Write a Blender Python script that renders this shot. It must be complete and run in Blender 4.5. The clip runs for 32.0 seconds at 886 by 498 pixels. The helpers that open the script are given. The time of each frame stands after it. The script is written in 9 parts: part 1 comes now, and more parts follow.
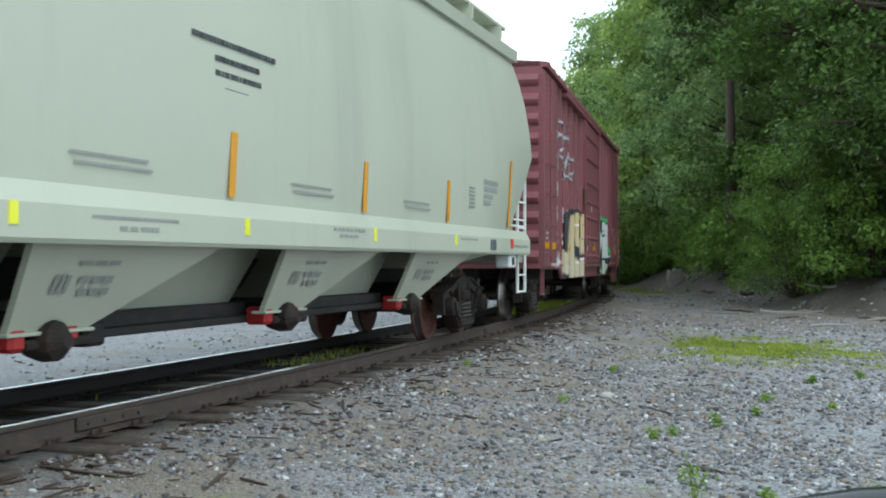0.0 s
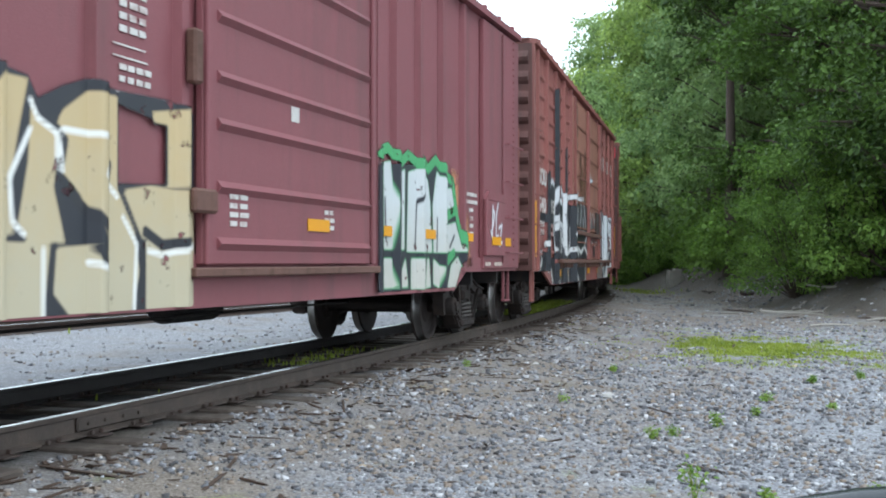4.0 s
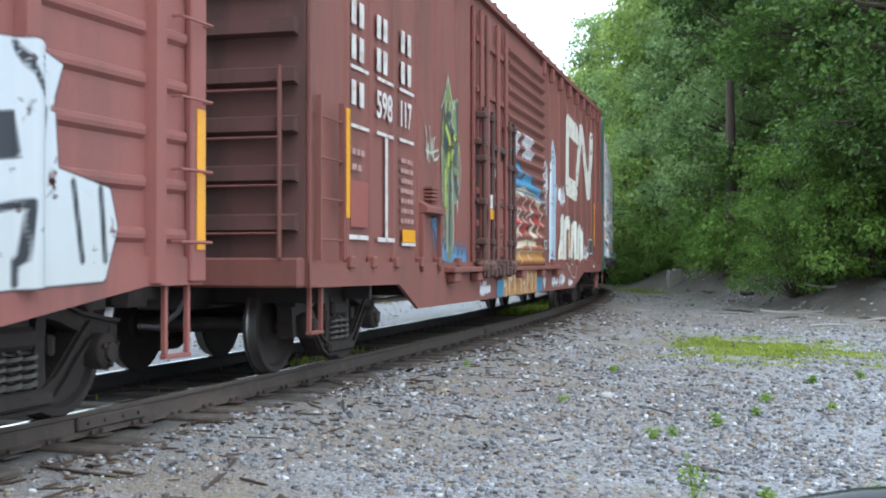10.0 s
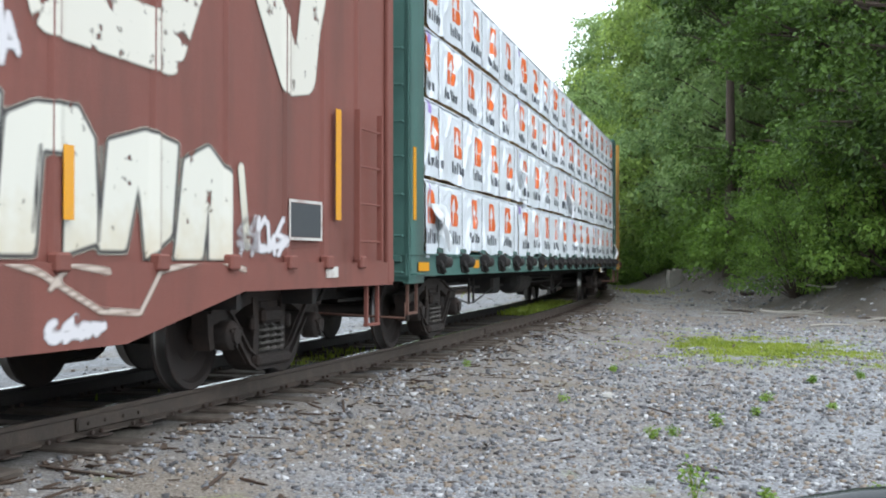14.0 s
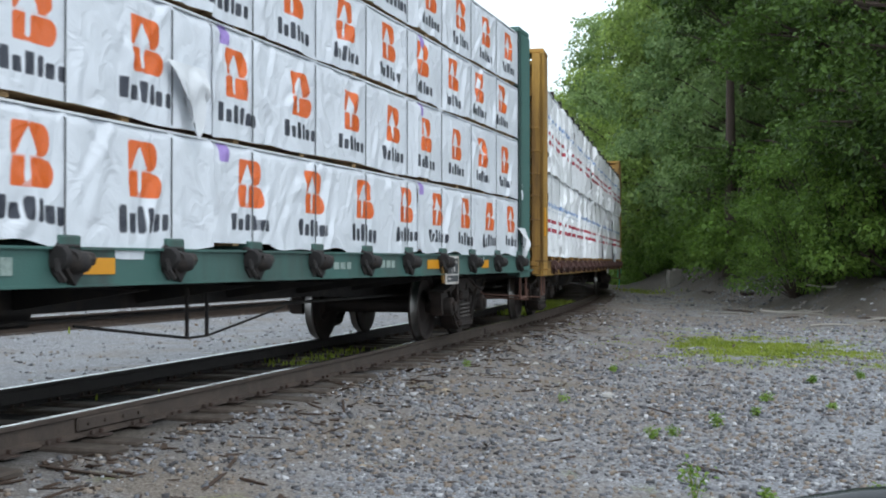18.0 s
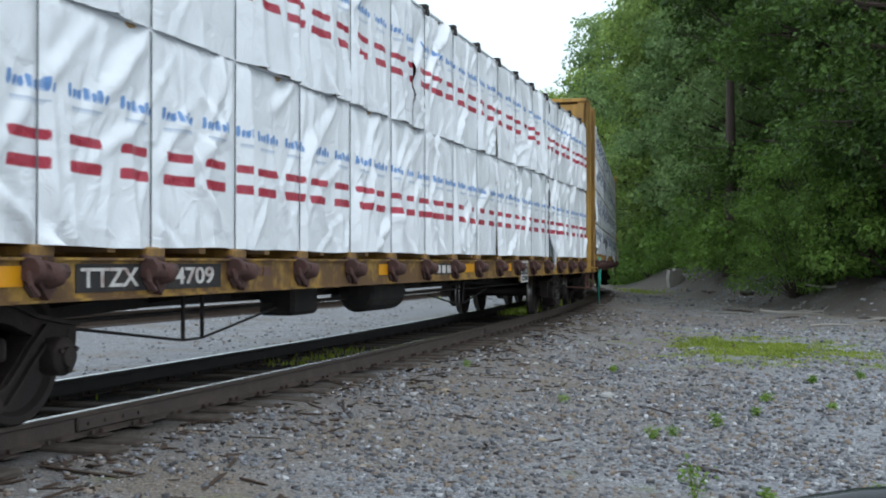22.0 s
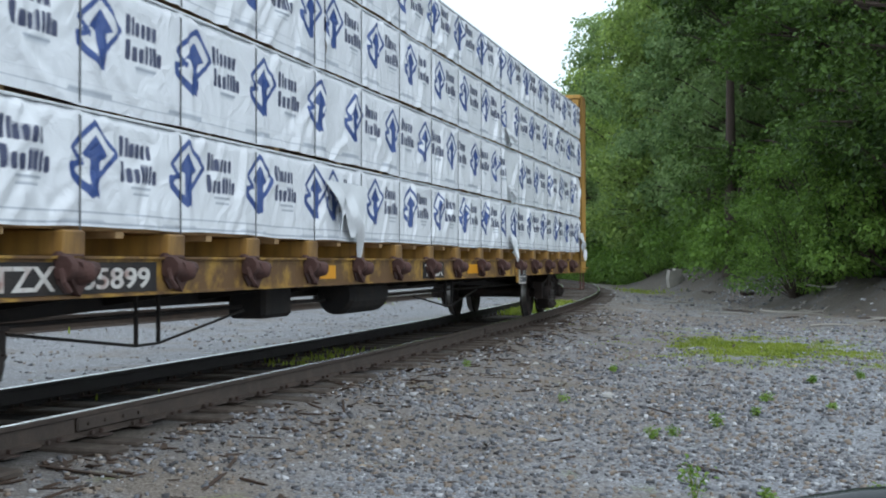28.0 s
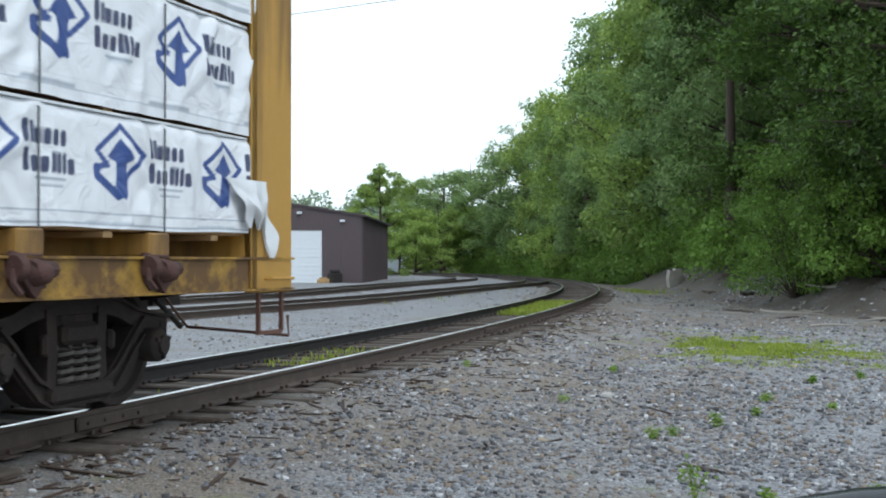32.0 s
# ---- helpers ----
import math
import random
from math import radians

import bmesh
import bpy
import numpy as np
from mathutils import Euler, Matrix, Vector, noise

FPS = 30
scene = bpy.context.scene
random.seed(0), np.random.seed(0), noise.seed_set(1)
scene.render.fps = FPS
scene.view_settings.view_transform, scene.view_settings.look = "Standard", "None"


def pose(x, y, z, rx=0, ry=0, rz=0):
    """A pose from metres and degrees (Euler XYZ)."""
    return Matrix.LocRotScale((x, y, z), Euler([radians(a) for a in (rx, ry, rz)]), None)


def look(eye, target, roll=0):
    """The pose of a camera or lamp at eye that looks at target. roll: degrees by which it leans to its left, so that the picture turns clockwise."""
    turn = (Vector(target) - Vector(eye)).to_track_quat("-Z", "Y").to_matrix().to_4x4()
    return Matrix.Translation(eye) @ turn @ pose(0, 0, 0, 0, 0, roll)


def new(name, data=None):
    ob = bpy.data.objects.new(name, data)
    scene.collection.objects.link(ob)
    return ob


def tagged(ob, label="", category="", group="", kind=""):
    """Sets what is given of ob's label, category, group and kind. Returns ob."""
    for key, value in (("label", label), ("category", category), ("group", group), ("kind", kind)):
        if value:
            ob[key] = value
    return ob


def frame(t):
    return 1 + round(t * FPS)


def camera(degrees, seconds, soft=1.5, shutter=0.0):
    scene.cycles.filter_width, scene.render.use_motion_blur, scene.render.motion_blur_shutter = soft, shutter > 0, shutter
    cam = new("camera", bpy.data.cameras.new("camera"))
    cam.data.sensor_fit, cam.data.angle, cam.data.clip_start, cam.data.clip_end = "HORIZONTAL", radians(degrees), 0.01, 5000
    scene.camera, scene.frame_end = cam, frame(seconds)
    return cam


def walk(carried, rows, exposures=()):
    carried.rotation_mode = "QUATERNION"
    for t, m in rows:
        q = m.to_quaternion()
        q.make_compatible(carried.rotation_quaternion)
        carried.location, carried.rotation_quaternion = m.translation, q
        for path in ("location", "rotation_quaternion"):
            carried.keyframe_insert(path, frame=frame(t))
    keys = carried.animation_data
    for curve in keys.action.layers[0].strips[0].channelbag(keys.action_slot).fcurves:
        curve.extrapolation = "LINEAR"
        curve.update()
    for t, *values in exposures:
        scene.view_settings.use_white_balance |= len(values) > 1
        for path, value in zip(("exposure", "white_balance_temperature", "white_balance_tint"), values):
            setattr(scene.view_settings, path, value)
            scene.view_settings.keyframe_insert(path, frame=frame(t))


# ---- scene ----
cam = camera(40.64, 32.0, soft=1.9, shutter=0.15)
EYE = pose(0, 0, 1.061, 90.629, 0, 0)
walk(cam, [(0.0, EYE), (32.0, EYE)], exposures=[(0.0, 0.18, 6110, 8), (2.0, 0.2, 6160, 12), (3.0, 0.4, 6010, 13), (6.0, 0.62, 6010, 13), (8.0, 0.74, 6010, 13), (10.0, 0.7, 5910, 13), (13.0, 0.6, 6110, 14), (14.5, 0.52, 6410, 15), (17.0, 0.05, 6330, 15), (20.0, -0.06, 6130, 14), (23.0, -0.3, 6080, 13), (25.0, -0.33, 6080, 13), (28.0, -0.15, 6080, 13), (31.0, 0, 6180, 13), (32.0, -0.1, 6180, 13)])

# world: bright overcast sky, one wide soft sun
world = bpy.data.worlds.new("overcast")
scene.world = world
world.use_nodes = True
wn, wl = world.node_tree.nodes, world.node_tree.links
sky = wn.new("ShaderNodeTexSky")
sky.sky_type, sky.sun_disc = "NISHITA", False
sky.sun_elevation, sky.sun_rotation = radians(58), radians(215)
veil = wn.new("ShaderNodeMix")
veil.data_type = "RGBA"
veil.inputs[0].default_value = 0.93
veil.inputs[7].default_value = (13.0, 14.8, 15.2, 1)
wl.new(sky.outputs[0], veil.inputs[6])
wl.new(veil.outputs[2], wn["Background"].inputs[0])
wn["Background"].inputs[1].default_value = 0.1
sun_data = bpy.data.lights.new("sun", "SUN")
sun_data.energy, sun_data.angle, sun_data.color = 1.0, radians(30), (1.0, 0.99, 0.95)
sun = new("sun", sun_data)
sun.matrix_world = look((20, -30, 60), (0, 12, 0))
# ---- the line of the track, rail tops at z = 0 ----
STEP = 0.25
SS = np.arange(-170.0, 190.01, STEP)
KAPPA = np.interp(SS, [-60, -30, -25, 0, 25, 50, 75], [0.0, 0.004, 0.0059, 0.00583, 0.00336, 0.00609, 0.00608])
HEAD = np.concatenate([[0], np.cumsum((KAPPA[1:] + KAPPA[:-1]) / 2 * STEP)])
ZERO = int(np.argmin(abs(SS)))
HEAD = HEAD - HEAD[ZERO] - 0.35522
LX = np.concatenate([[0], np.cumsum(-(np.sin(HEAD[1:]) + np.sin(HEAD[:-1])) / 2 * STEP)])
LY = np.concatenate([[0], np.cumsum((np.cos(HEAD[1:]) + np.cos(HEAD[:-1])) / 2 * STEP)])
LX, LY = LX - LX[ZERO] - 6.296, LY - LY[ZERO]


def on_line(s, right=0.0):
    """A place right of the main track's middle line, and the line's heading there."""
    h = float(np.interp(s, SS, HEAD))
    return float(np.interp(s, SS, LX)) + right * math.cos(h), float(np.interp(s, SS, LY)) + right * math.sin(h), h


def run(t):
    """Metres that the train has rolled, counted from 16 s."""
    a = t - 16
    return 4.41452 * a - 0.034609 * a ** 2 / 2 + 0.001603 * a ** 3 / 6 + 0.000536 * a ** 4 / 24


# ---- materials ----
MATS = {}


def nodes_of(name):
    m = bpy.data.materials.new(name)
    m.use_nodes = True
    return m, m.node_tree.nodes, m.node_tree.links, m.node_tree.nodes["Principled BSDF"]


def surface(name, base, rough=0.6, metal=0.0, vary=0.12, scale=3.0, dirt=None, dirt_amount=0.3, dirt_scale=1.2, streak=False,
            bump=0.15, bump_scale=60.0, rand=0.0, spec=0.4, stretch=(1, 1, 1), grain=0.06):
    """A worn surface: base colour with broad and fine variation, dirt with a shape of its own, and a fine relief."""
    if name in MATS:
        return MATS[name]
    m, n, l, p = nodes_of(name)
    co = n.new("ShaderNodeTexCoord")
    mp = n.new("ShaderNodeMapping")
    mp.inputs["Scale"].default_value = stretch
    l.new(co.outputs["Object"], mp.inputs[0])
    broad = n.new("ShaderNodeTexNoise")
    broad.inputs["Scale"].default_value, broad.inputs["Detail"].default_value = scale, 6
    fine = n.new("ShaderNodeTexNoise")
    fine.inputs["Scale"].default_value, fine.inputs["Detail"].default_value = scale * 14, 4
    l.new(mp.outputs[0], broad.inputs[0])
    l.new(mp.outputs[0], fine.inputs[0])
    value = n.new("ShaderNodeMath")
    value.operation = "MULTIPLY_ADD"
    value.inputs[1].default_value, value.inputs[2].default_value = 2 * vary, 1 - vary
    l.new(broad.outputs[0], value.inputs[0])
    value2 = n.new("ShaderNodeMath")
    value2.operation = "MULTIPLY_ADD"
    value2.inputs[1].default_value = 2 * grain
    l.new(fine.outputs[0], value2.inputs[0])
    l.new(value.outputs[0], value2.inputs[2])
    last = value2
    if rand:
        info = n.new("ShaderNodeObjectInfo")
        add = n.new("ShaderNodeMath")
        add.operation = "MULTIPLY_ADD"
        add.inputs[1].default_value = rand
        l.new(info.outputs["Random"], add.inputs[0])
        l.new(last.outputs[0], add.inputs[2])
        last = add
    tint = n.new("ShaderNodeVectorMath")
    tint.operation = "SCALE"
    tint.inputs[0].default_value = base[:3]
    l.new(last.outputs[0], tint.inputs["Scale"])
    colour = tint.outputs[0]
    if dirt:
        dm = n.new("ShaderNodeMapping")
        dm.inputs["Scale"].default_value = (1, 1, 0.12) if streak else (1, 1, 1)
        l.new(co.outputs["Object"], dm.inputs[0])
        dn = n.new("ShaderNodeTexNoise")
        dn.inputs["Scale"].default_value, dn.inputs["Detail"].default_value, dn.inputs["Roughness"].default_value = dirt_scale, 9, 0.65
        l.new(dm.outputs[0], dn.inputs[0])
        ramp = n.new("ShaderNodeMapRange")
        ramp.inputs[1].default_value, ramp.inputs[2].default_value = 0.62 - 0.3 * dirt_amount, 0.82 - 0.3 * dirt_amount
        ramp.inputs[4].default_value = 0.85
        l.new(dn.outputs[0], ramp.inputs[0])
        mix = n.new("ShaderNodeMix")
        mix.data_type = "RGBA"
        mix.inputs[7].default_value = (*dirt[:3], 1)
        l.new(ramp.outputs[0], mix.inputs[0])
        l.new(colour, mix.inputs[6])
        colour = mix.outputs[2]
    l.new(colour, p.inputs["Base Color"])
    rr = n.new("ShaderNodeMath")
    rr.operation = "MULTIPLY_ADD"
    rr.inputs[1].default_value, rr.inputs[2].default_value = 0.25, rough - 0.12
    l.new(broad.outputs[0], rr.inputs[0])
    l.new(rr.outputs[0], p.inputs["Roughness"])
    p.inputs["Metallic"].default_value = metal
    p.inputs["Specular IOR Level"].default_value = spec
    if bump:
        bn = n.new("ShaderNodeTexNoise")
        bn.inputs["Scale"].default_value, bn.inputs["Detail"].default_value = bump_scale, 5
        l.new(mp.outputs[0], bn.inputs[0])
        bp = n.new("ShaderNodeBump")
        bp.inputs["Strength"].default_value, bp.inputs["Distance"].default_value = bump, 0.02
        l.new(bn.outputs[0], bp.inputs["Height"])
        l.new(bp.outputs[0], p.inputs["Normal"])
    MATS[name] = m
    return m


RUSTY = (0.07, 0.035, 0.022)
M_HS = surface("maroon freight paint", (0.19, 0.062, 0.069), 0.6, dirt=(0.12, 0.055, 0.054), dirt_amount=0.4, dirt_scale=1.4, streak=True, vary=0.15, scale=0.9)
M_SOU = surface("faded oxide freight paint", (0.225, 0.077, 0.064), 0.65, dirt=(0.15, 0.065, 0.055), dirt_amount=0.45, dirt_scale=1.6, streak=True, vary=0.18, scale=1.1)
M_DOOR = surface("brown plug door paint", (0.25, 0.115, 0.08), 0.65, dirt=(0.14, 0.07, 0.05), dirt_amount=0.45, dirt_scale=1.8, streak=True, vary=0.18)
M_CN = surface("red brown freight paint", (0.175, 0.06, 0.046), 0.65, dirt=(0.11, 0.048, 0.037), dirt_amount=0.4, dirt_scale=1.3, streak=True, vary=0.16, scale=1.0)
# end walls: shade between the cars is put into this darker paint colour
M_END = surface("shaded brown end paint", (0.1, 0.043, 0.037), 0.75, dirt=(0.05, 0.03, 0.026), dirt_amount=0.5, dirt_scale=2.0, streak=True, vary=0.2)
M_DARKDOOR = surface("dark worn door paint", (0.075, 0.036, 0.03), 0.75, dirt=(0.035, 0.022, 0.02), dirt_amount=0.6, dirt_scale=2.5, streak=True, vary=0.25)
M_HOP = surface("pale grey hopper paint", (0.45, 0.47, 0.38), 0.38, dirt=(0.37, 0.39, 0.32), dirt_amount=0.3, dirt_scale=0.7, streak=True, vary=0.05, scale=0.7, bump=0.03, grain=0.02)
M_GREEN = surface("dark green railcar paint", (0.05, 0.125, 0.108), 0.6, dirt=(0.05, 0.065, 0.058), dirt_amount=0.55, streak=True, vary=0.15)
M_YEL = surface("mustard railcar paint", (0.42, 0.235, 0.05), 0.6, dirt=(0.085, 0.045, 0.026), dirt_amount=0.62, dirt_scale=2.2, streak=True, vary=0.15, scale=1.5)
M_YELSILL = surface("rust-stained mustard sill", (0.4, 0.235, 0.04), 0.65, dirt=(0.07, 0.032, 0.02), dirt_amount=0.95, dirt_scale=3.2, vary=0.2, scale=2.0)
M_BLK = surface("grimy black running gear", (0.02, 0.018, 0.018), 0.75, dirt=(0.042, 0.032, 0.026), dirt_amount=0.5, dirt_scale=5, bump=0.3, vary=0.3)
M_FRAME = surface("dusty brown cast truck", (0.02, 0.0145, 0.0125), 0.8, dirt=(0.045, 0.029, 0.023), dirt_amount=0.5, dirt_scale=5, bump=0.35, vary=0.3)
M_WHEEL = surface("brown wheel steel", (0.026, 0.019, 0.017), 0.7, metal=0.1, dirt=(0.05, 0.03, 0.023), dirt_amount=0.4, dirt_scale=6, vary=0.25)
M_WRED = surface("rusty red new wheel", (0.09, 0.03, 0.02), 0.7, dirt=(0.08, 0.04, 0.03), dirt_amount=0.4, dirt_scale=6)
M_TREAD = surface("polished wheel tread", (0.28, 0.27, 0.26), 0.36, metal=1.0, bump=0.03)
M_RUSTG = surface("rusty brown fitting", (0.12, 0.06, 0.045), 0.75, dirt=RUSTY, dirt_amount=0.5, dirt_scale=6, vary=0.25)
M_WRAP = surface("white lumber wrap", (0.66, 0.68, 0.7), 0.36, vary=0.05, scale=1.6, bump=0.25, bump_scale=9, grain=0.02, dirt=(0.5, 0.51, 0.52), dirt_amount=0.25)
M_WOOD = surface("raw lumber ends", (0.42, 0.27, 0.13), 0.8, vary=0.2, scale=6, dirt=(0.2, 0.12, 0.06), dirt_amount=0.35, dirt_scale=4)
M_ORANGE = surface("amber reflector sheeting", (0.62, 0.27, 0.006), 0.4, vary=0.06, bump=0.02)
M_WHITE = surface("white stencil paint", (0.52, 0.5, 0.47), 0.6, vary=0.15, dirt=(0.25, 0.13, 0.11), dirt_amount=0.45, dirt_scale=6)
M_FADED = surface("faded stencil paint", (0.36, 0.22, 0.2), 0.7, vary=0.25, dirt=(0.2, 0.08, 0.06), dirt_amount=0.5, dirt_scale=8)
M_FADEG = surface("faded sill lettering", (0.27, 0.34, 0.31), 0.7, vary=0.25, dirt=(0.1, 0.16, 0.14), dirt_amount=0.5, dirt_scale=8)
M_DARKTXT = surface("dark stencil paint", (0.045, 0.05, 0.055), 0.6, vary=0.1)
M_GREYTXT = surface("grey stencil paint", (0.27, 0.28, 0.26), 0.6, vary=0.1)
M_STRAP = surface("steel band", (0.14, 0.15, 0.16), 0.45, metal=0.5)
M_RAIL = surface("rusted rail web", (0.062, 0.047, 0.039), 0.75, dirt=(0.095, 0.07, 0.055), dirt_amount=0.5, dirt_scale=5, bump=0.3, vary=0.25)
# darker copy of the rail web, with the train's shade in its colour
M_RAILSHADE = surface("shaded rail web", (0.022, 0.019, 0.018), 0.7, vary=0.25, bump=0.3)
M_PLATE = surface("dull tie plate", (0.05, 0.036, 0.03), 0.8, dirt=(0.07, 0.042, 0.032), dirt_amount=0.4, dirt_scale=6, vary=0.25)
M_LITTER = surface("bark and leaf litter", (0.055, 0.036, 0.026), 0.95, vary=0.4, scale=7)
M_RAILTOP = surface("bright railhead", (0.62, 0.62, 0.63), 0.22, metal=1.0, vary=0.15, scale=4, bump=0.05)
M_TIE = surface("weathered tie timber", (0.062, 0.049, 0.04), 0.9, stretch=(0.6, 6, 6), vary=0.3, scale=4, bump=0.5, bump_scale=20, dirt=(0.13, 0.11, 0.09), dirt_amount=0.45, dirt_scale=3, rand=0.3)
M_SHED = surface("brown ribbed metal siding", (0.095, 0.072, 0.078), 0.55, vary=0.06, scale=0.5, bump=0.02)
M_SHEDROOF = surface("dark metal roofing", (0.07, 0.055, 0.058), 0.5, vary=0.08)
M_SHUT = surface("white roller shutter", (0.72, 0.76, 0.8), 0.5, vary=0.04, bump=0.02)
M_BARK = surface("furrowed bark", (0.07, 0.052, 0.042), 0.95, stretch=(5, 5, 0.8), vary=0.35, scale=5, bump=0.8, bump_scale=14)
M_STONE = surface("weathered pale stone", (0.3, 0.28, 0.25), 0.9, vary=0.25, scale=4, bump=0.4, bump_scale=20)
M_CARDK = surface("glossy dark car trim", (0.012, 0.016, 0.02), 0.25, vary=0.1, bump=0.0, spec=0.5)
# ---- mesh building ----
class Shape:
    """Collects vertices and faces of one part."""

    def __init__(self):
        self.v, self.f, self.mi = [], [], []
        self.mat = 0

    def add(self, verts, faces):
        k = len(self.v)
        self.v += [tuple(p) for p in verts]
        self.f += [tuple(i + k for i in f) for f in faces]
        self.mi += [self.mat] * len(faces)
        return self

    def box(self, x0, x1, y0, y1, z0, z1, c=0.0):
        """A block; c: chamfer of its edges."""
        if c <= 0:
            v = [(x, y, z) for x in (x0, x1) for y in (y0, y1) for z in (z0, z1)]
            return self.add(v, [(0, 1, 3, 2), (4, 6, 7, 5), (0, 4, 5, 1), (2, 3, 7, 6), (0, 2, 6, 4), (1, 5, 7, 3)])
        c = min(c, (x1 - x0) * 0.45, (y1 - y0) * 0.45, (z1 - z0) * 0.45)
        v, index = [], {}
        for ix, x in enumerate((x0, x1)):
            for iy, y in enumerate((y0, y1)):
                for iz, z in enumerate((z0, z1)):
                    sx, sy, sz = (1 - 2 * ix) * c, (1 - 2 * iy) * c, (1 - 2 * iz) * c
                    for ax, p in enumerate(((x, y + sy, z + sz), (x + sx, y, z + sz), (x + sx, y + sy, z))):
                        index[ix, iy, iz, ax] = len(v)
                        v.append(p)
        f = []
        g = index
        for i in (0, 1):
            o = 1 if i else -1
            q = [[g[i, 0, 0, 0], g[i, 1, 0, 0], g[i, 1, 1, 0], g[i, 0, 1, 0]], [g[0, i, 0, 1], g[0, i, 1, 1], g[1, i, 1, 1], g[1, i, 0, 1]], [g[0, 0, i, 2], g[1, 0, i, 2], g[1, 1, i, 2], g[0, 1, i, 2]]]
            f += [tuple(a if o > 0 else a[::-1]) for a in q]
        for a in (0, 1):
            for b in (0, 1):
                f.append((g[a, b, 0, 0], g[a, b, 1, 0], g[a, b, 1, 1], g[a, b, 0, 1]))
                f.append((g[a, 0, b, 0], g[a, 1, b, 0], g[a, 1, b, 2], g[a, 0, b, 2]))
                f.append((g[0, a, b, 1], g[1, a, b, 1], g[1, a, b, 2], g[0, a, b, 2]))
                for d in (0, 1):
                    f.append((g[a, b, d, 0], g[a, b, d, 1], g[a, b, d, 2]))
        return self.add(v, f)

    def prism(self, outline, y0, y1, axis="y"):
        """An outline of (x, z) drawn out along y; or of (x, y) along z, or of (y, z) along x."""
        n = len(outline)
        put = {"y": lambda a, b, d: (a, d, b), "z": lambda a, b, d: (a, b, d), "x": lambda a, b, d: (d, a, b)}[axis]
        v = [put(a, b, y0) for a, b in outline] + [put(a, b, y1) for a, b in outline]
        f = [tuple(range(n)), tuple(range(2 * n - 1, n - 1, -1))]
        f += [(i, i + n, (i + 1) % n + n, (i + 1) % n) for i in range(n)]
        return self.add(v, f)

    def tube(self, path, r, sides=6, caps=True):
        """A round bar along a path; r may be one radius or one for each point."""
        pts = [Vector(p) for p in path]
        rs = r if isinstance(r, (list, tuple)) else [r] * len(pts)
        v, f = [], []
        up = None
        for i, p in enumerate(pts):
            d = (pts[min(i + 1, len(pts) - 1)] - pts[max(i - 1, 0)]).normalized()
            if up is None:
                up = d.orthogonal().normalized()
            else:
                up = (up - d * up.dot(d)).normalized()
            side = d.cross(up)
            for k in range(sides):
                a = 2 * math.pi * k / sides
                v.append(p + (up * math.cos(a) + side * math.sin(a)) * rs[i])
        for i in range(len(pts) - 1):
            for k in range(sides):
                a, b = i * sides + k, i * sides + (k + 1) % sides
                f.append((a, b, b + sides, a + sides))
        if caps:
            f += [tuple(range(sides))[::-1], tuple(range((len(pts) - 1) * sides, len(pts) * sides))]
        return self.add(v, f)

    def lathe(self, profile, sides=28, axis="y", at=(0, 0, 0)):
        """A profile of (along, radius) turned about an axis."""
        v, f = [], []
        for a, r in profile:
            for k in range(sides):
                t = 2 * math.pi * k / sides
                c, s = r * math.cos(t), r * math.sin(t)
                q = {"y": (c, a, s), "x": (a, c, s), "z": (c, s, a)}[axis]
                v.append((q[0] + at[0], q[1] + at[1], q[2] + at[2]))
        for i in range(len(profile) - 1):
            for k in range(sides):
                a, b = i * sides + k, i * sides + (k + 1) % sides
                f.append((a, b, b + sides, a + sides))
        f += [tuple(range(sides))[::-1], tuple(range((len(profile) - 1) * sides, len(profile) * sides))]
        return self.add(v, f)

    def mesh(self, name, *mats, smooth=False):
        me = bpy.data.meshes.new(name)
        me.from_pydata(self.v, [], self.f)
        for m in mats:
            me.materials.append(m)
        if len(mats) > 1:
            me.polygons.foreach_set("material_index", self.mi)
        bm = bmesh.new()
        bm.from_mesh(me)
        bmesh.ops.recalc_face_normals(bm, faces=bm.faces)
        bm.to_mesh(me)
        bm.free()
        if smooth:
            me.polygons.foreach_set("use_smooth", [True] * len(me.polygons))
            me.set_sharp_from_angle(angle=radians(40))
        me.update()
        return me


def part(name, shape, mats, parent, label="", at=None, smooth=False, kind=""):
    """One mesh object under a thing or a part. shape: a Shape or a mesh to share."""
    mats = mats if isinstance(mats, (list, tuple)) else (mats,)
    me = shape.mesh(name, *mats, smooth=smooth) if isinstance(shape, Shape) else shape
    ob = new(name, me)
    ob.parent = parent
    if at is not None:
        ob.matrix_basis = at if isinstance(at, Matrix) else Matrix.Translation(at)
    return tagged(ob, label=label, kind=kind)


def thing(name, label, category, group="", kind="", at=None):
    ob = new(name)
    ob.empty_display_size = 0.3
    if at is not None:
        ob.matrix_basis = at
    return tagged(ob, label=label, category=category, group=group, kind=kind)


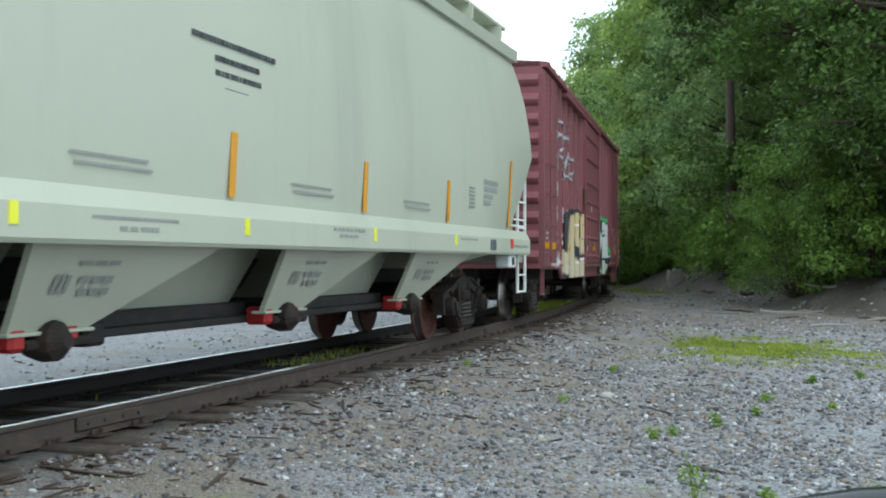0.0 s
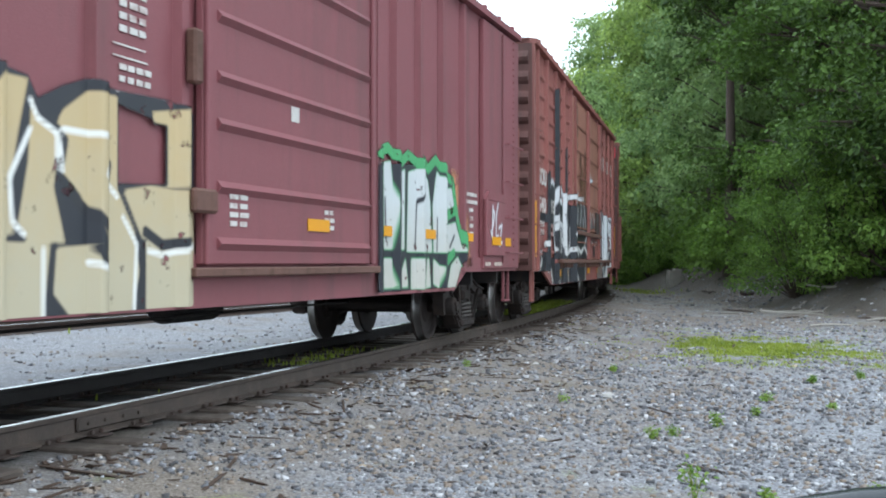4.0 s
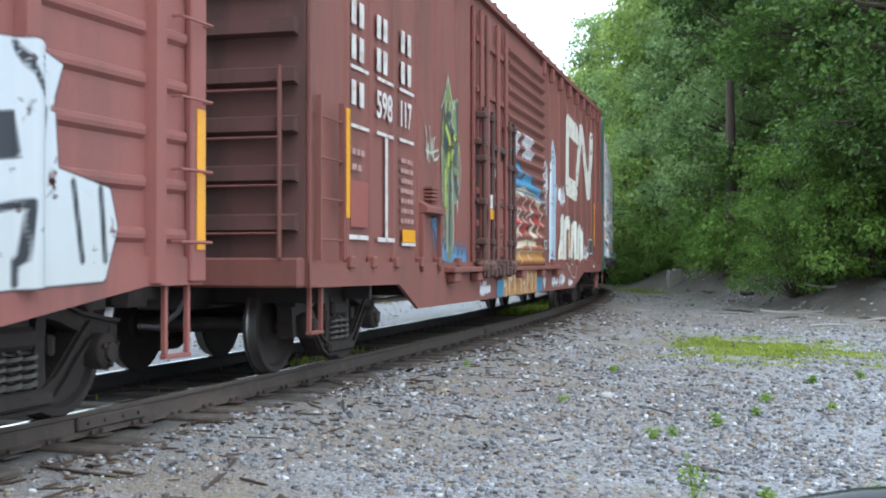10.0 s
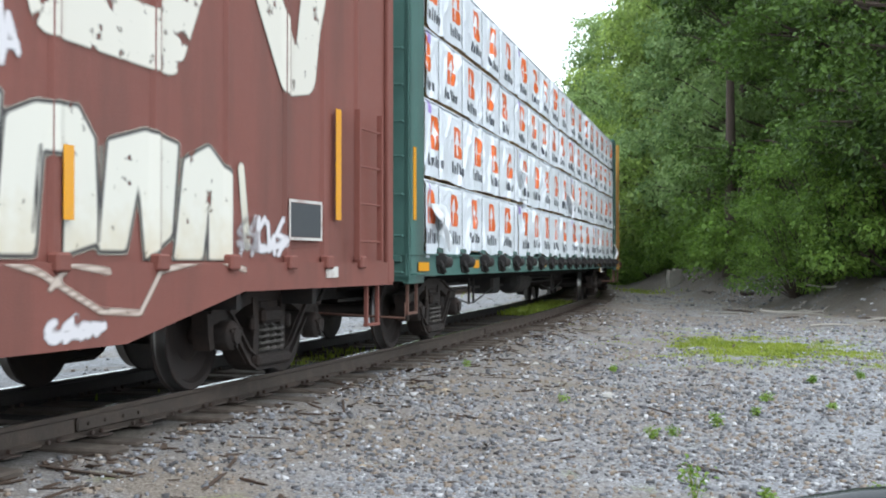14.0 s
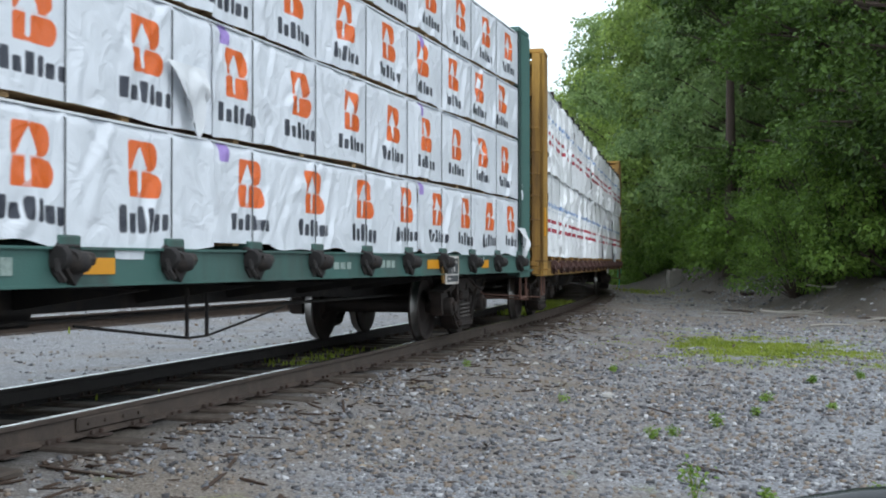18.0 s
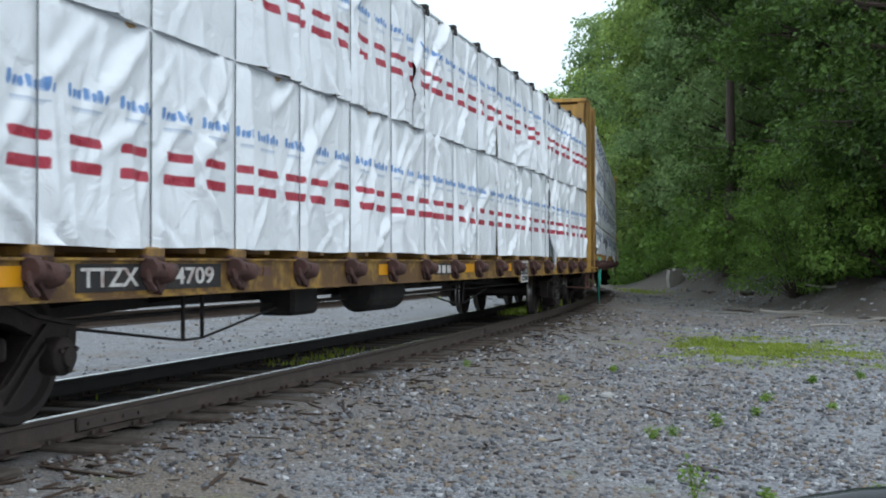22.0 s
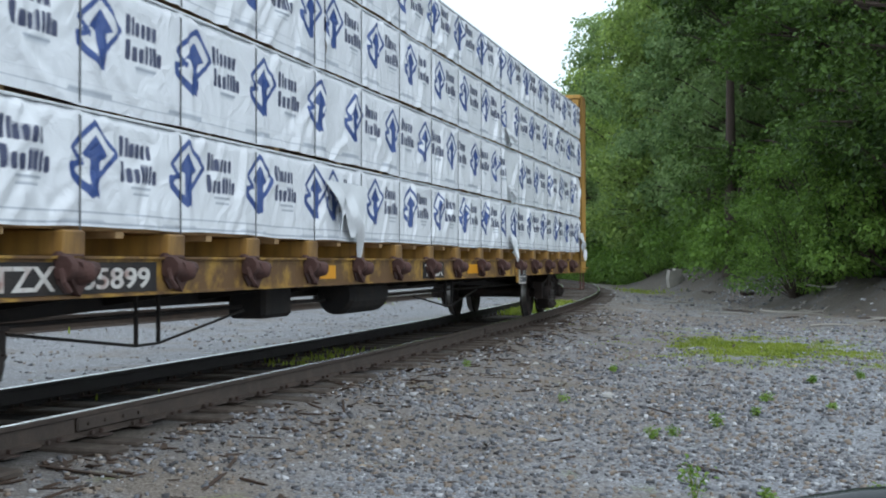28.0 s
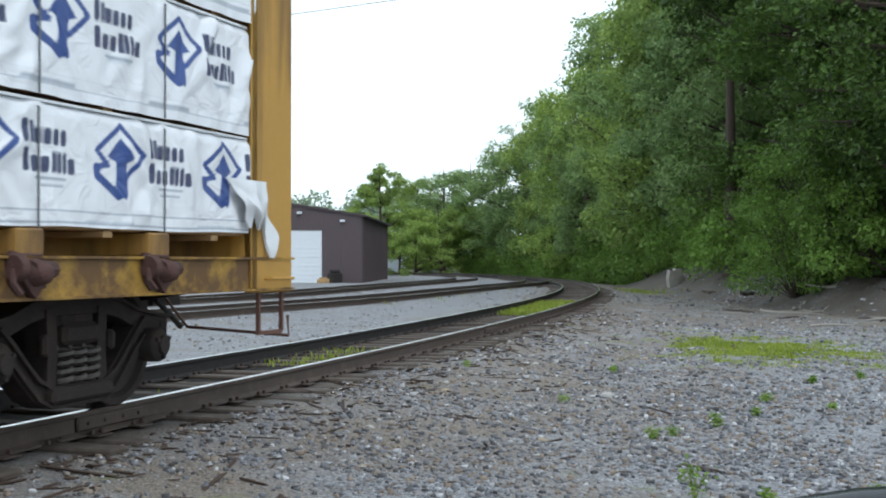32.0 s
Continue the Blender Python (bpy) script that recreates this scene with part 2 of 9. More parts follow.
def grid_mesh(name, xs, ys, height, mat):
    """A sheet over a grid of x and y."""
    X, Y = np.meshgrid(xs, ys, indexing="ij")
    Z = height(X, Y)
    co = np.stack([X, Y, Z], -1).reshape(-1, 3)
    a, b = len(xs), len(ys)
    i = (np.arange(a - 1)[:, None] * b + np.arange(b - 1)[None, :]).ravel()
    quads = np.stack([i, i + b, i + b + 1, i + 1], -1)
    me = bpy.data.meshes.new(name)
    me.vertices.add(len(co))
    me.vertices.foreach_set("co", co.ravel())
    me.loops.add(quads.size)
    me.loops.foreach_set("vertex_index", quads.ravel())
    me.polygons.add(len(quads))
    me.polygons.foreach_set("loop_start", np.arange(0, quads.size, 4))
    me.update(calc_edges=True)
    me.polygons.foreach_set("use_smooth", [True] * len(quads))
    me.materials.append(mat)
    return me
# ---- ground ----
TX, TY = LX[::4], LY[::4]


def track_offset(X, Y):
    """Signed distance right of the main track, on a grid of places."""
    d = np.full(X.shape, 1e9)
    side = np.zeros(X.shape)
    h = HEAD[::4]
    for x, y, a in zip(TX, TY, h):
        q = np.hypot(X - x, Y - y)
        m = q < d
        side = np.where(m, (X - x) * math.cos(a) + (Y - y) * math.sin(a), side)
        d = np.where(m, q, d)
    return np.where(abs(side) > 40, np.sign(side) * d, np.sign(side) * np.minimum(d, 1e3))


def wave(X, Y, k, seed=0.0):
    return np.sin(X * k + 1.7 * np.sin(Y * k * 0.7 + seed)) * np.cos(Y * k * 0.9 + 1.3 * np.sin(X * k * 0.6 + seed * 2))


def side_line(points, a, b, step):
    """Places (x, y, heading) along a smooth line through given points, from y = a to y = b."""
    ys = np.arange(a, b, step)
    px, py = [p[0] for p in points], [p[1] for p in points]
    xs = np.interp(ys, py, px)
    for _ in range(12):
        xs[1:-1] = (xs[:-2] + 2 * xs[1:-1] + xs[2:]) / 4
    g = np.gradient(xs, ys)
    return [(float(x), float(y), -math.atan(k)) for x, y, k in zip(xs, ys, g)]


SIDING_A = side_line([(-14, 0), (-8.2, 20.3), (-2.2, 37.4), (-0.4, 44.9), (2.4, 56.2), (4.7, 64), (6.0, 74), (5.6, 88), (3.6, 104), (-1, 120), (-9, 140), (-22, 165)], -30, 165, 1.0)
SIDING_B = side_line([(-24, -10), (-14, 18), (-5.8, 42.6), (-3.0, 57.5), (-0.2, 70.7), (1.6, 80), (1.8, 92), (0, 106), (-5, 124), (-14, 144), (-25, 165)], -30, 165, 1.0)


def siding_bed(X, Y):
    """How far the nearest siding's middle line is, sideways."""
    d = np.full(np.shape(X), 1e3)
    for lane in (SIDING_A, SIDING_B):
        q = np.interp(Y, [p[1] for p in lane], [p[0] for p in lane])
        h = np.interp(Y, [p[1] for p in lane], [p[2] for p in lane])
        d = np.where((Y > -30) & (Y < 164), np.minimum(d, abs(X - q) * np.cos(h)), d)
    return d


def ground_height(X, Y):
    o = track_offset(X, Y)
    z = np.interp(o, [-60, -14, -4.2, -2.2, -1.2, 1.2, 1.5, 1.8, 3.2, 5.0, 60], [-0.4, -0.33, -0.3, -0.27, -0.2, -0.2, -0.205, -0.235, -0.36, -0.42, -0.46])
    z = z + np.interp(abs(o), [1.2, 1.8], [0.35, 1.0]) * 0.02 * wave(X, Y, 2.1) + 0.012 * wave(X, Y, 5.3, 1.0)
    # dirt bank at the foot of the wood
    foot = np.interp(Y, [10, 26, 33, 38, 44, 50, 55, 64, 74, 100], [13.5, 12.6, 11.2, 10.7, 10.6, 10.2, 9.8, 9.8, 10.6, 11.5])
    beyond = np.clip((X - foot) / 2.2, 0, 1)
    near = np.clip((Y - 24) / 10, 0, 1) * np.clip((80 - Y) / 16, 0, 1)
    z = z + (beyond ** 1.2) * near * (1.12 + 0.14 * wave(X, Y, 0.8, 2.0))
    mound = 0.2 * np.exp(-(((X - 11.3) / 1.6) ** 2 + ((Y - 53) / 5.0) ** 2))
    z = z + mound + 0.28 * np.exp(-(((X - 12.0) / 1.3) ** 2 + ((Y - 44.5) / 2.4) ** 2))
    # heaps and hollows of loose dirt
    z = z + beyond * near * (0.09 * wave(X, Y, 2.4, 4.0) + 0.05 * wave(X, Y, 4.6, 1.1))
    # ballast beds of the sidings, filled to the rail foot
    bed = siding_bed(X, Y)
    return np.where(abs(o) > 1.9, np.maximum(z, np.interp(bed, [0, 1.25, 2.1, 3.0], [-0.172, -0.178, -0.3, -1.0])), z)


def patch_cover(X, Y):
    """How thick the weeds lie on the gravel, 0 to 1."""
    d = ((X - 5.3) / 1.75) ** 2 + ((Y - 20.4 - 0.3 * (X - 5.7)) / 3.3) ** 2
    return np.clip(1.5 * np.exp(-d) + 0.4 * wave(X, Y, 1.9, 1.5) + 0.45 * wave(X, Y, 4.7, 0.4) + 0.35 * wave(X, Y, 9.3, 2.4) - 0.36, 0, 1)


def ground_material():
    m, n, l, p = nodes_of("gravel and dirt")
    co = n.new("ShaderNodeNewGeometry")
    attr = n.new("ShaderNodeAttribute")
    attr.attribute_name = "cover"
    stones = n.new("ShaderNodeTexVoronoi")
    stones.inputs["Scale"].default_value = 58
    l.new(co.outputs["Position"], stones.inputs["Vector"])
    grit = n.new("ShaderNodeTexNoise")
    grit.inputs["Scale"].default_value, grit.inputs["Detail"].default_value = 45, 8
    l.new(co.outputs["Position"], grit.inputs[0])
    patch = n.new("ShaderNodeTexNoise")
    patch.inputs["Scale"].default_value, patch.inputs["Detail"].default_value, patch.inputs["Roughness"].default_value = 0.75, 10, 0.62
    l.new(co.outputs["Position"], patch.inputs[0])
    ramp = n.new("ShaderNodeValToRGB")
    e = ramp.color_ramp.elements
    e[0].position, e[0].color = 0.0, (0.1, 0.1, 0.105, 1)
    e[1].position, e[1].color = 1.0, (0.46, 0.475, 0.5, 1)
    mid = ramp.color_ramp.elements.new(0.5)
    mid.color = (0.22, 0.225, 0.24, 1)
    sep = n.new("ShaderNodeSeparateColor")
    l.new(stones.outputs["Color"], sep.inputs[0])
    blend = n.new("ShaderNodeMath")
    blend.operation = "MULTIPLY_ADD"
    blend.inputs[1].default_value = 0.72
    l.new(sep.outputs[0], blend.inputs[0])
    soft = n.new("ShaderNodeMapRange")
    soft.inputs[1].default_value, soft.inputs[2].default_value, soft.inputs[3].default_value, soft.inputs[4].default_value = 0.3, 0.7, -0.08, 0.4
    l.new(grit.outputs[0], soft.inputs[0])
    l.new(soft.outputs[0], blend.inputs[2])
    l.new(blend.outputs[0], ramp.inputs[0])
    # stained dirt where the stones thin out
    dirt = n.new("ShaderNodeValToRGB")
    e = dirt.color_ramp.elements
    e[0].position, e[0].color = 0.3, (0.1, 0.083, 0.07, 1)
    e[1].position, e[1].color = 0.75, (0.34, 0.3, 0.255, 1)
    l.new(grit.outputs[0], dirt.inputs[0])
    csep = n.new("ShaderNodeSeparateColor")
    l.new(attr.outputs["Color"], csep.inputs[0])
    amount = n.new("ShaderNodeMath")
    amount.operation = "ADD"
    amount.use_clamp = True
    pm = n.new("ShaderNodeMapRange")
    pm.inputs[1].default_value, pm.inputs[2].default_value, pm.inputs[3].default_value, pm.inputs[4].default_value = 0.36, 0.68, -0.45, 0.62
    l.new(patch.outputs[0], pm.inputs[0])
    l.new(pm.outputs[0], amount.inputs[0])
    l.new(csep.outputs[0], amount.inputs[1])
    mix = n.new("ShaderNodeMix")
    mix.data_type = "RGBA"
    l.new(amount.outputs[0], mix.inputs[0])
    l.new(ramp.outputs[0], mix.inputs[6])
    l.new(dirt.outputs[0], mix.inputs[7])
    moss = n.new("ShaderNodeMix")
    moss.data_type = "RGBA"
    moss.inputs[7].default_value = (0.17, 0.2, 0.035, 1)
    thick = n.new("ShaderNodeMath")
    l.new(csep.outputs[1], thick.inputs[0])
    l.new(grit.outputs[0], thick.inputs[1])
    edge = n.new("ShaderNodeMapRange")
    edge.inputs[1].default_value, edge.inputs[2].default_value, edge.inputs[4].default_value = 0.72, 1.15, 0.85
    l.new(thick.outputs[0], edge.inputs[0])
    l.new(edge.outputs[0], moss.inputs[0])
    # near-black mixed into the soil: shade of train and trees over dark dirt
    dirt_shade = n.new("ShaderNodeMix")
    dirt_shade.data_type = "RGBA"
    dirt_shade.inputs[7].default_value = (0.016, 0.014, 0.013, 1)
    l.new(csep.outputs[2], dirt_shade.inputs[0])
    l.new(mix.outputs[2], dirt_shade.inputs[6])
    l.new(dirt_shade.outputs[2], moss.inputs[6])
    l.new(moss.outputs[2], p.inputs["Base Color"])
    p.inputs["Roughness"].default_value = 0.9
    p.inputs["Specular IOR Level"].default_value = 0.25
    hsum = n.new("ShaderNodeMath")
    hsum.operation = "MULTIPLY_ADD"
    hsum.inputs[1].default_value = -0.8
    l.new(stones.outputs["Distance"], hsum.inputs[0])
    l.new(grit.outputs[0], hsum.inputs[2])
    bp = n.new("ShaderNodeBump")
    bp.inputs["Strength"].default_value, bp.inputs["Distance"].default_value = 0.8, 0.018
    l.new(hsum.outputs[0], bp.inputs["Height"])
    l.new(bp.outputs[0], p.inputs["Normal"])
    return m


def build_ground():
    xs = np.concatenate([[-1500, -600, -250, -120, -70], np.arange(-45, -10, 1.0), np.arange(-10, 8, 0.16), np.arange(8, 20, 0.3), np.arange(20, 45, 1.5), [60, 100, 220, 600, 1500]])
    ys = np.concatenate([[-1500, -500, -200, -100, -50, -25, -10], np.arange(-5, 5, 0.8), np.arange(5, 26, 0.16), np.arange(26, 62, 0.35), np.arange(62, 110, 1.0), np.arange(112, 200, 4), [230, 300, 450, 800, 1600, 3000]])
    me = grid_mesh("ground", xs, ys, ground_height, ground_material())
    co = np.empty(len(me.vertices) * 3)
    me.vertices.foreach_get("co", co)
    co = co.reshape(-1, 3)
    X, Y = co[:, 0], co[:, 1]
    o = track_offset(X, Y)
    # earth: along the ties, on the bank, and a worn strip beside the track
    earth = np.interp(o, [-4.5, -2.4, -1.6, 1.9, 2.8, 4.2, 5.5], [-0.2, 0.1, 0.7, 0.8, 0.6, 0.4, 0.05])
    foot = np.interp(Y, [10, 26, 33, 38, 44, 50, 55, 64, 74, 100], [13.0, 12.0, 10.8, 10.3, 10.2, 9.8, 9.4, 9.5, 10.2, 11.0])
    earth = np.maximum(earth, np.clip((X - foot + 2.5) / 2.0, 0, 1) * np.clip((Y - 15) / 10, 0, 1))
    earth = np.maximum(earth, np.clip((Y - 22) / 6, 0, 1) * np.clip((o - 1) / 2, 0, 1) * 0.75)
    moss = patch_cover(X, Y) * 0.72
    moss = np.maximum(moss, 0.12 * np.exp(-((o + 2.6) / 0.5) ** 2) * (Y > 30))
    # dark track bed, deepened by painting in the shade beneath the train
    dirt_shade = np.interp(o, [-1.8, -1.3, -0.95, -0.75, 0.75, 0.95, 1.3, 1.8, 2.5, 3.3], [0.0, 0.25, 0.6, 0.97, 0.97, 0.5, 0.2, 0.08, 0.02, 0.0])
    # dark bank soil, with the shade of the trees put into its colour
    dirt_shade = np.maximum(dirt_shade, 0.42 * np.clip((X - foot + 0.4) / 1.2, 0, 1) * np.clip((Y - 26) / 6, 0, 1))
    col = np.stack([earth, moss, dirt_shade, 0 * X + 1], -1).astype(np.float32)
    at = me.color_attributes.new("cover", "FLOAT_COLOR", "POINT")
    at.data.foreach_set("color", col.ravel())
    ob = new("ground", me)
    tagged(ob, "grey gravel and dirt ground with a weedy patch", "ground", kind="structure")


# ---- tracks ----
RAILX = [(-0.068, -0.175), (0.068, -0.175), (0.068, -0.162), (0.012, -0.14), (0.011, -0.045), (0.034, -0.034), (0.036, -0.008), (0.028, 0.0), (-0.028, 0.0), (-0.036, -0.008), (-0.034, -0.034), (-0.011, -0.045), (-0.012, -0.14), (-0.068, -0.162)]


def rail_shape(line):
    """A rail swept along places (x, y, heading); its running face has the second material."""
    s = Shape()
    n = len(RAILX)
    v, f, mi = [], [], []
    for x, y, h in line:
        v += [(x + a * math.cos(h), y + a * math.sin(h), b) for a, b in RAILX]
    for i in range(len(line) - 1):
        for k in range(n):
            f.append((i * n + k, i * n + (k + 1) % n, (i + 1) * n + (k + 1) % n, (i + 1) * n + k))
            mi.append(1 if k == 7 else 0)
    f += [tuple(range(n))[::-1], tuple(range((len(line) - 1) * n, len(line) * n))]
    s.add(v, f)
    s.mi = mi + [0, 0]
    return s


def shifted(line, w):
    return [(x + w * math.cos(h), y + w * math.sin(h), h) for x, y, h in line]


def tie_mesh():
    s = Shape()
    s.box(-0.115, 0.115, -1.3, 1.3, -0.17, 0.0, 0.015)
    return s.mesh("tie", M_TIE)


def plate_mesh():
    s = Shape()
    s.box(-0.09, 0.09, -0.17, 0.17, 0.0, 0.014, 0.004)
    for x in (-0.06, 0.06):
        for y in (-0.09, 0.09):
            s.box(x - 0.012, x + 0.012, y - 0.016, y + 0.016, 0.014, 0.045, 0.004)
    return s.mesh("tie_plate", M_PLATE)


def build_tracks():
    rng = random.Random(4)
    tie, plate = tie_mesh(), plate_mesh()
    main = thing("railway_track", "curved main railway track with bright railheads and buried timber ties", "railway track", kind="structure")
    line = [on_line(s) for s in np.arange(-165, 186, 1.0)]
    # the far rail takes the web colour with shade painted in
    for w in (0.7525, -0.7525):
        part("rail", rail_shape(shifted(line, w)), (M_RAIL if w > 0 else M_RAILSHADE, M_RAILTOP), main, "rusty steel rail with a bright polished head")
    for k in range(-14, 150):
        s = k * 0.52 + rng.uniform(-0.04, 0.04)
        x, y, h = on_line(s, rng.uniform(-0.08, 0.08))
        ob = part("tie", tie, M_TIE, main, at=pose(x, y, -0.172 + rng.uniform(-0.03, 0.012), 0, 0, math.degrees(h) + 90 + rng.uniform(-2, 2)))
        if 6 < s < 45:
            for w in (0.7525, -0.7525):
                x, y, h = on_line(s, w)
                part("tie_plate", plate, M_PLATE, main, at=pose(x, y, -0.178, 0, 0, math.degrees(h) + 90))
    # joint bars on the near rail
    for s in (9.62, 21.5):
        x, y, h = on_line(s, 0.7525)
        b = Shape()
        b.box(0.012, 0.04, -0.45, 0.45, -0.14, -0.04, 0.012)
        for q in (-0.33, -0.12, 0.12, 0.33):
            b.lathe([(0.04, 0.016), (0.055, 0.013)], 6, "x", (0, q, -0.09))
        part("joint_bar", b, M_RAIL, main, at=pose(x, y, 0, 0, 0, math.degrees(h)))
    for lane in (SIDING_A, SIDING_B):
        t = thing("siding_track", "rusty yard siding track in pale ballast", "railway track", group="yard siding tracks", kind="structure")
        for w in (0.7525, -0.7525):
            part("rail", rail_shape(shifted(lane, w)), (M_RAIL, M_RAILTOP), t, "rusty steel rail")
        for x, y, h in lane[::1]:
            if 8 < y < 110:
                part("tie", tie, M_TIE, t, at=pose(x, y, -0.176 + rng.uniform(-0.03, 0.008), 0, 0, math.degrees(h) + 90 + rng.uniform(-2, 2)))


# ---- far shed ----
def build_shed():
    """Ribbed metal shed; its gable end with the roller doors faces the tracks."""
    shed = thing("storage_shed", "brown ribbed metal shed with a white roller door", "building")
    W, D, H, R = 16.0, 19.0, 4.6, 5.85
    along = Vector((0.9992, -0.0395, 0))
    A = Vector((-5.45, 80.5, -0.45)) - along * W
    m = Matrix.Identity(4)
    m.col[0][:3], m.col[1][:3], m.col[3][:3] = along, (0.0395, 0.9992, 0), A
    shed.matrix_basis = m
    roofline = lambda x: H + (R - H) * (1 - abs(x - W / 2) / (W / 2))
    doors = [(W - 6.9, W - 2.66), (2.66, 6.9)]
    front = Shape()
    edges = [0.0] + [e for d in sorted(doors) for e in d] + [W]
    for a, b in zip(edges[::2], edges[1::2]):
        cut = sorted({a, b, min(max(W / 2, a), b)})
        front.prism([(a, 0), (b, 0)] + [(x, roofline(x)) for x in reversed(cut)], -0.1, 0.1, "y")
    for a, b in doors:
        front.prism([(a, 3.65), (b, 3.65), (b, roofline(b)), (a, roofline(a))], -0.1, 0.1, "y")
    x = 0.15
    while x < W - 0.1:
        low = 3.7 if any(a - 0.1 < x < b + 0.02 for a, b in doors) else 0
        front.box(x, x + 0.08, -0.13, -0.1, low, roofline(x + 0.04) - 0.08)
        x += 0.3
    part("front_wall", front, M_SHED, shed)
    for name, x0, x1 in (("side_wall", W - 0.1, W + 0.1), ("side_wall", -0.1, 0.1)):
        side = Shape().box(x0, x1, 0.12, D, 0, H)
        y = 0.3
        while y < D - 0.2:
            out = x1 if x0 > 1 else x0
            side.box(*((out, out + 0.03) if x0 > 1 else (out - 0.03, out)), y, y + 0.08, 0, H - 0.05)
            y += 0.3
        part(name, side, M_SHED, shed)
    rear = Shape().prism([(0, 0), (W, 0), (W, H), (W / 2, R), (0, H)], D, D + 0.2, "y")
    part("rear_wall", rear, M_SHED, shed)
    for sg in (1, -1):
        roof = Shape()
        ends = [(W / 2, R + 0.02), (W / 2, R + 0.16), (W / 2 + sg * (W / 2 + 0.25), H + 0.1), (W / 2 + sg * (W / 2 + 0.25), H - 0.04)]
        roof.prism(ends[::sg], -0.25, D + 0.3, "y")
        part("roof_slope", roof, M_SHEDROOF, shed)
        part("gutter", Shape().box(*sorted((W / 2 + sg * (W / 2 + 0.26), W / 2 + sg * (W / 2 + 0.38))), -0.2, D + 0.2, H - 0.06, H + 0.06, 0.02), M_SHEDROOF, shed)
    for a, b in doors:
        d = part("roller_door", Shape().box(a + 0.05, b - 0.05, -0.04, 0.04, 0, 3.65), M_SHUT, shed, "white roller door")
        for i in range(12):
            part("slat", Shape().box(a + 0.05, b - 0.05, -0.07, -0.04, i * 0.3 + 0.02, i * 0.3 + 0.28, 0.012), M_SHUT, d)
    for x, z in ((W - 1.3, 4.2), (W - 4.2, 4.75)):
        part("wall_lamp", Shape().box(x - 0.16, x + 0.16, -0.35, -0.13, z, z + 0.16, 0.03), M_SHUT, shed, "small white wall lamp")
    far = thing("far_warehouse", "pale grey low building half hidden behind the trees", "building", at=pose(-8.0, 141, -0.45))
    part("wall", Shape().box(0, 3.4, 0, 9.0, 0, 4.6, 0.02), surface("pale blue grey siding", (0.5, 0.55, 0.6), 0.5, vary=0.05, scale=0.5), far)
    part("roof", Shape().prism([(-0.3, 4.6), (3.7, 4.6), (3.7, 4.8), (1.7, 5.4), (-0.3, 4.8)], -0.3, 9.3, "y"), M_SHUT, far)


def build_bits():
    """Loose things at the shed and on the bank."""
    rng = random.Random(9)
    for x, y, w, d, h in ((-7.15, 79.2, 0.8, 0.7, 1.0), (-7.9, 78.9, 0.7, 0.6, 0.5)):
        s = Shape()
        s.box(-w / 2, w / 2, -d / 2, d / 2, 0, h * 0.8, 0.05)
        s.box(-w / 2 + 0.1, w / 2 - 0.15, -d / 2 + 0.05, d / 2 - 0.1, h * 0.8, h, 0.05)
        ob = new("equipment_box" if h > 0.6 else "wooden_crate", s.mesh("box", M_BLK if h > 0.6 else M_WOOD))
        ob.matrix_basis = pose(x, y, -0.45, 0, 0, 25)
        tagged(ob, "dark machine standing beside the shed door" if h > 0.6 else "low pale timber crate beside the shed", "equipment" if h > 0.6 else "crate")
    # broken block with a slab leaning on it
    s = Shape()
    s.prism([(-0.3, 0), (0.1, 0), (0.14, 0.32), (0.3, 0.55), (0.34, 0.78), (0.05, 0.84), (-0.02, 0.74), (-0.24, 0.8), (-0.33, 0.42)], -0.18, 0.2)
    s.prism([(0.1, 0), (0.52, 0), (0.5, 0.36), (0.34, 0.6), (0.16, 0.48)], -0.05, 0.3)
    stump = new("broken_block", s.mesh("stone", M_STONE))
    stump.matrix_basis = pose(10.55, 54.4, float(ground_height(np.array([10.55]), np.array([54.4]))[0]) - 0.06, 3, -6, 10)
    tagged(stump, "broken pale concrete block on the dirt bank", "stone")
    for x, y, L, turn, thick in ((11.1, 43.0, 3.0, 62, 0.07), (9.6, 32.9, 1.7, -12, 0.035), (10.4, 33.4, 1.1, 40, 0.03), (10.6, 36.0, 1.6, 70, 0.04), (12.0, 37.5, 1.3, -30, 0.03)):
        z = float(ground_height(np.array([x]), np.array([y]))[0]) + 0.05
        s = Shape().tube([(-L / 2, 0, 0.1), (-L / 5, 0.06, 0.04), (L / 5, -0.05, 0.05), (L / 2, 0.08, 0.0)], [thick, thick * 0.9, thick * 0.75, thick * 0.4], 6)
        s.tube([(L / 5, -0.05, 0.05), (L / 3, -0.2, 0.22)], [thick * 0.5, thick * 0.2], 4)
        ob = new("fallen_branch", s.mesh("branch", M_BARK if thick > 0.05 else M_STONE))
        ob.matrix_basis = pose(x, y, z, 0, 0, turn)
        tagged(ob, "dark dead limb lying on the dirt bank" if thick > 0.05 else "pale bleached stick lying on the gravel", "branch", "fallen branches")
    for k in range(26):
        x, y = rng.uniform(7.5, 14), rng.uniform(27, 50)
        a = rng.uniform(0, math.pi)
        L = rng.uniform(0.5, 1.6)
        z = float(ground_height(np.array([x]), np.array([y]))[0]) + 0.02
        s = Shape()
        s.tube([(-L / 2, 0, 0), (-L / 6, rng.uniform(-0.08, 0.08), 0.03), (L / 5, rng.uniform(-0.08, 0.08), 0.02), (L / 2, 0, 0.0)], [0.03, 0.028, 0.022, 0.012], 5)
        if k % 3 == 0:
            s.tube([(L / 6, 0, 0.02), (L / 3, 0.2, 0.07)], [0.015, 0.006], 4)
        ob = new("fallen_branch", s.mesh("branch", M_BARK if k % 2 else M_STONE))
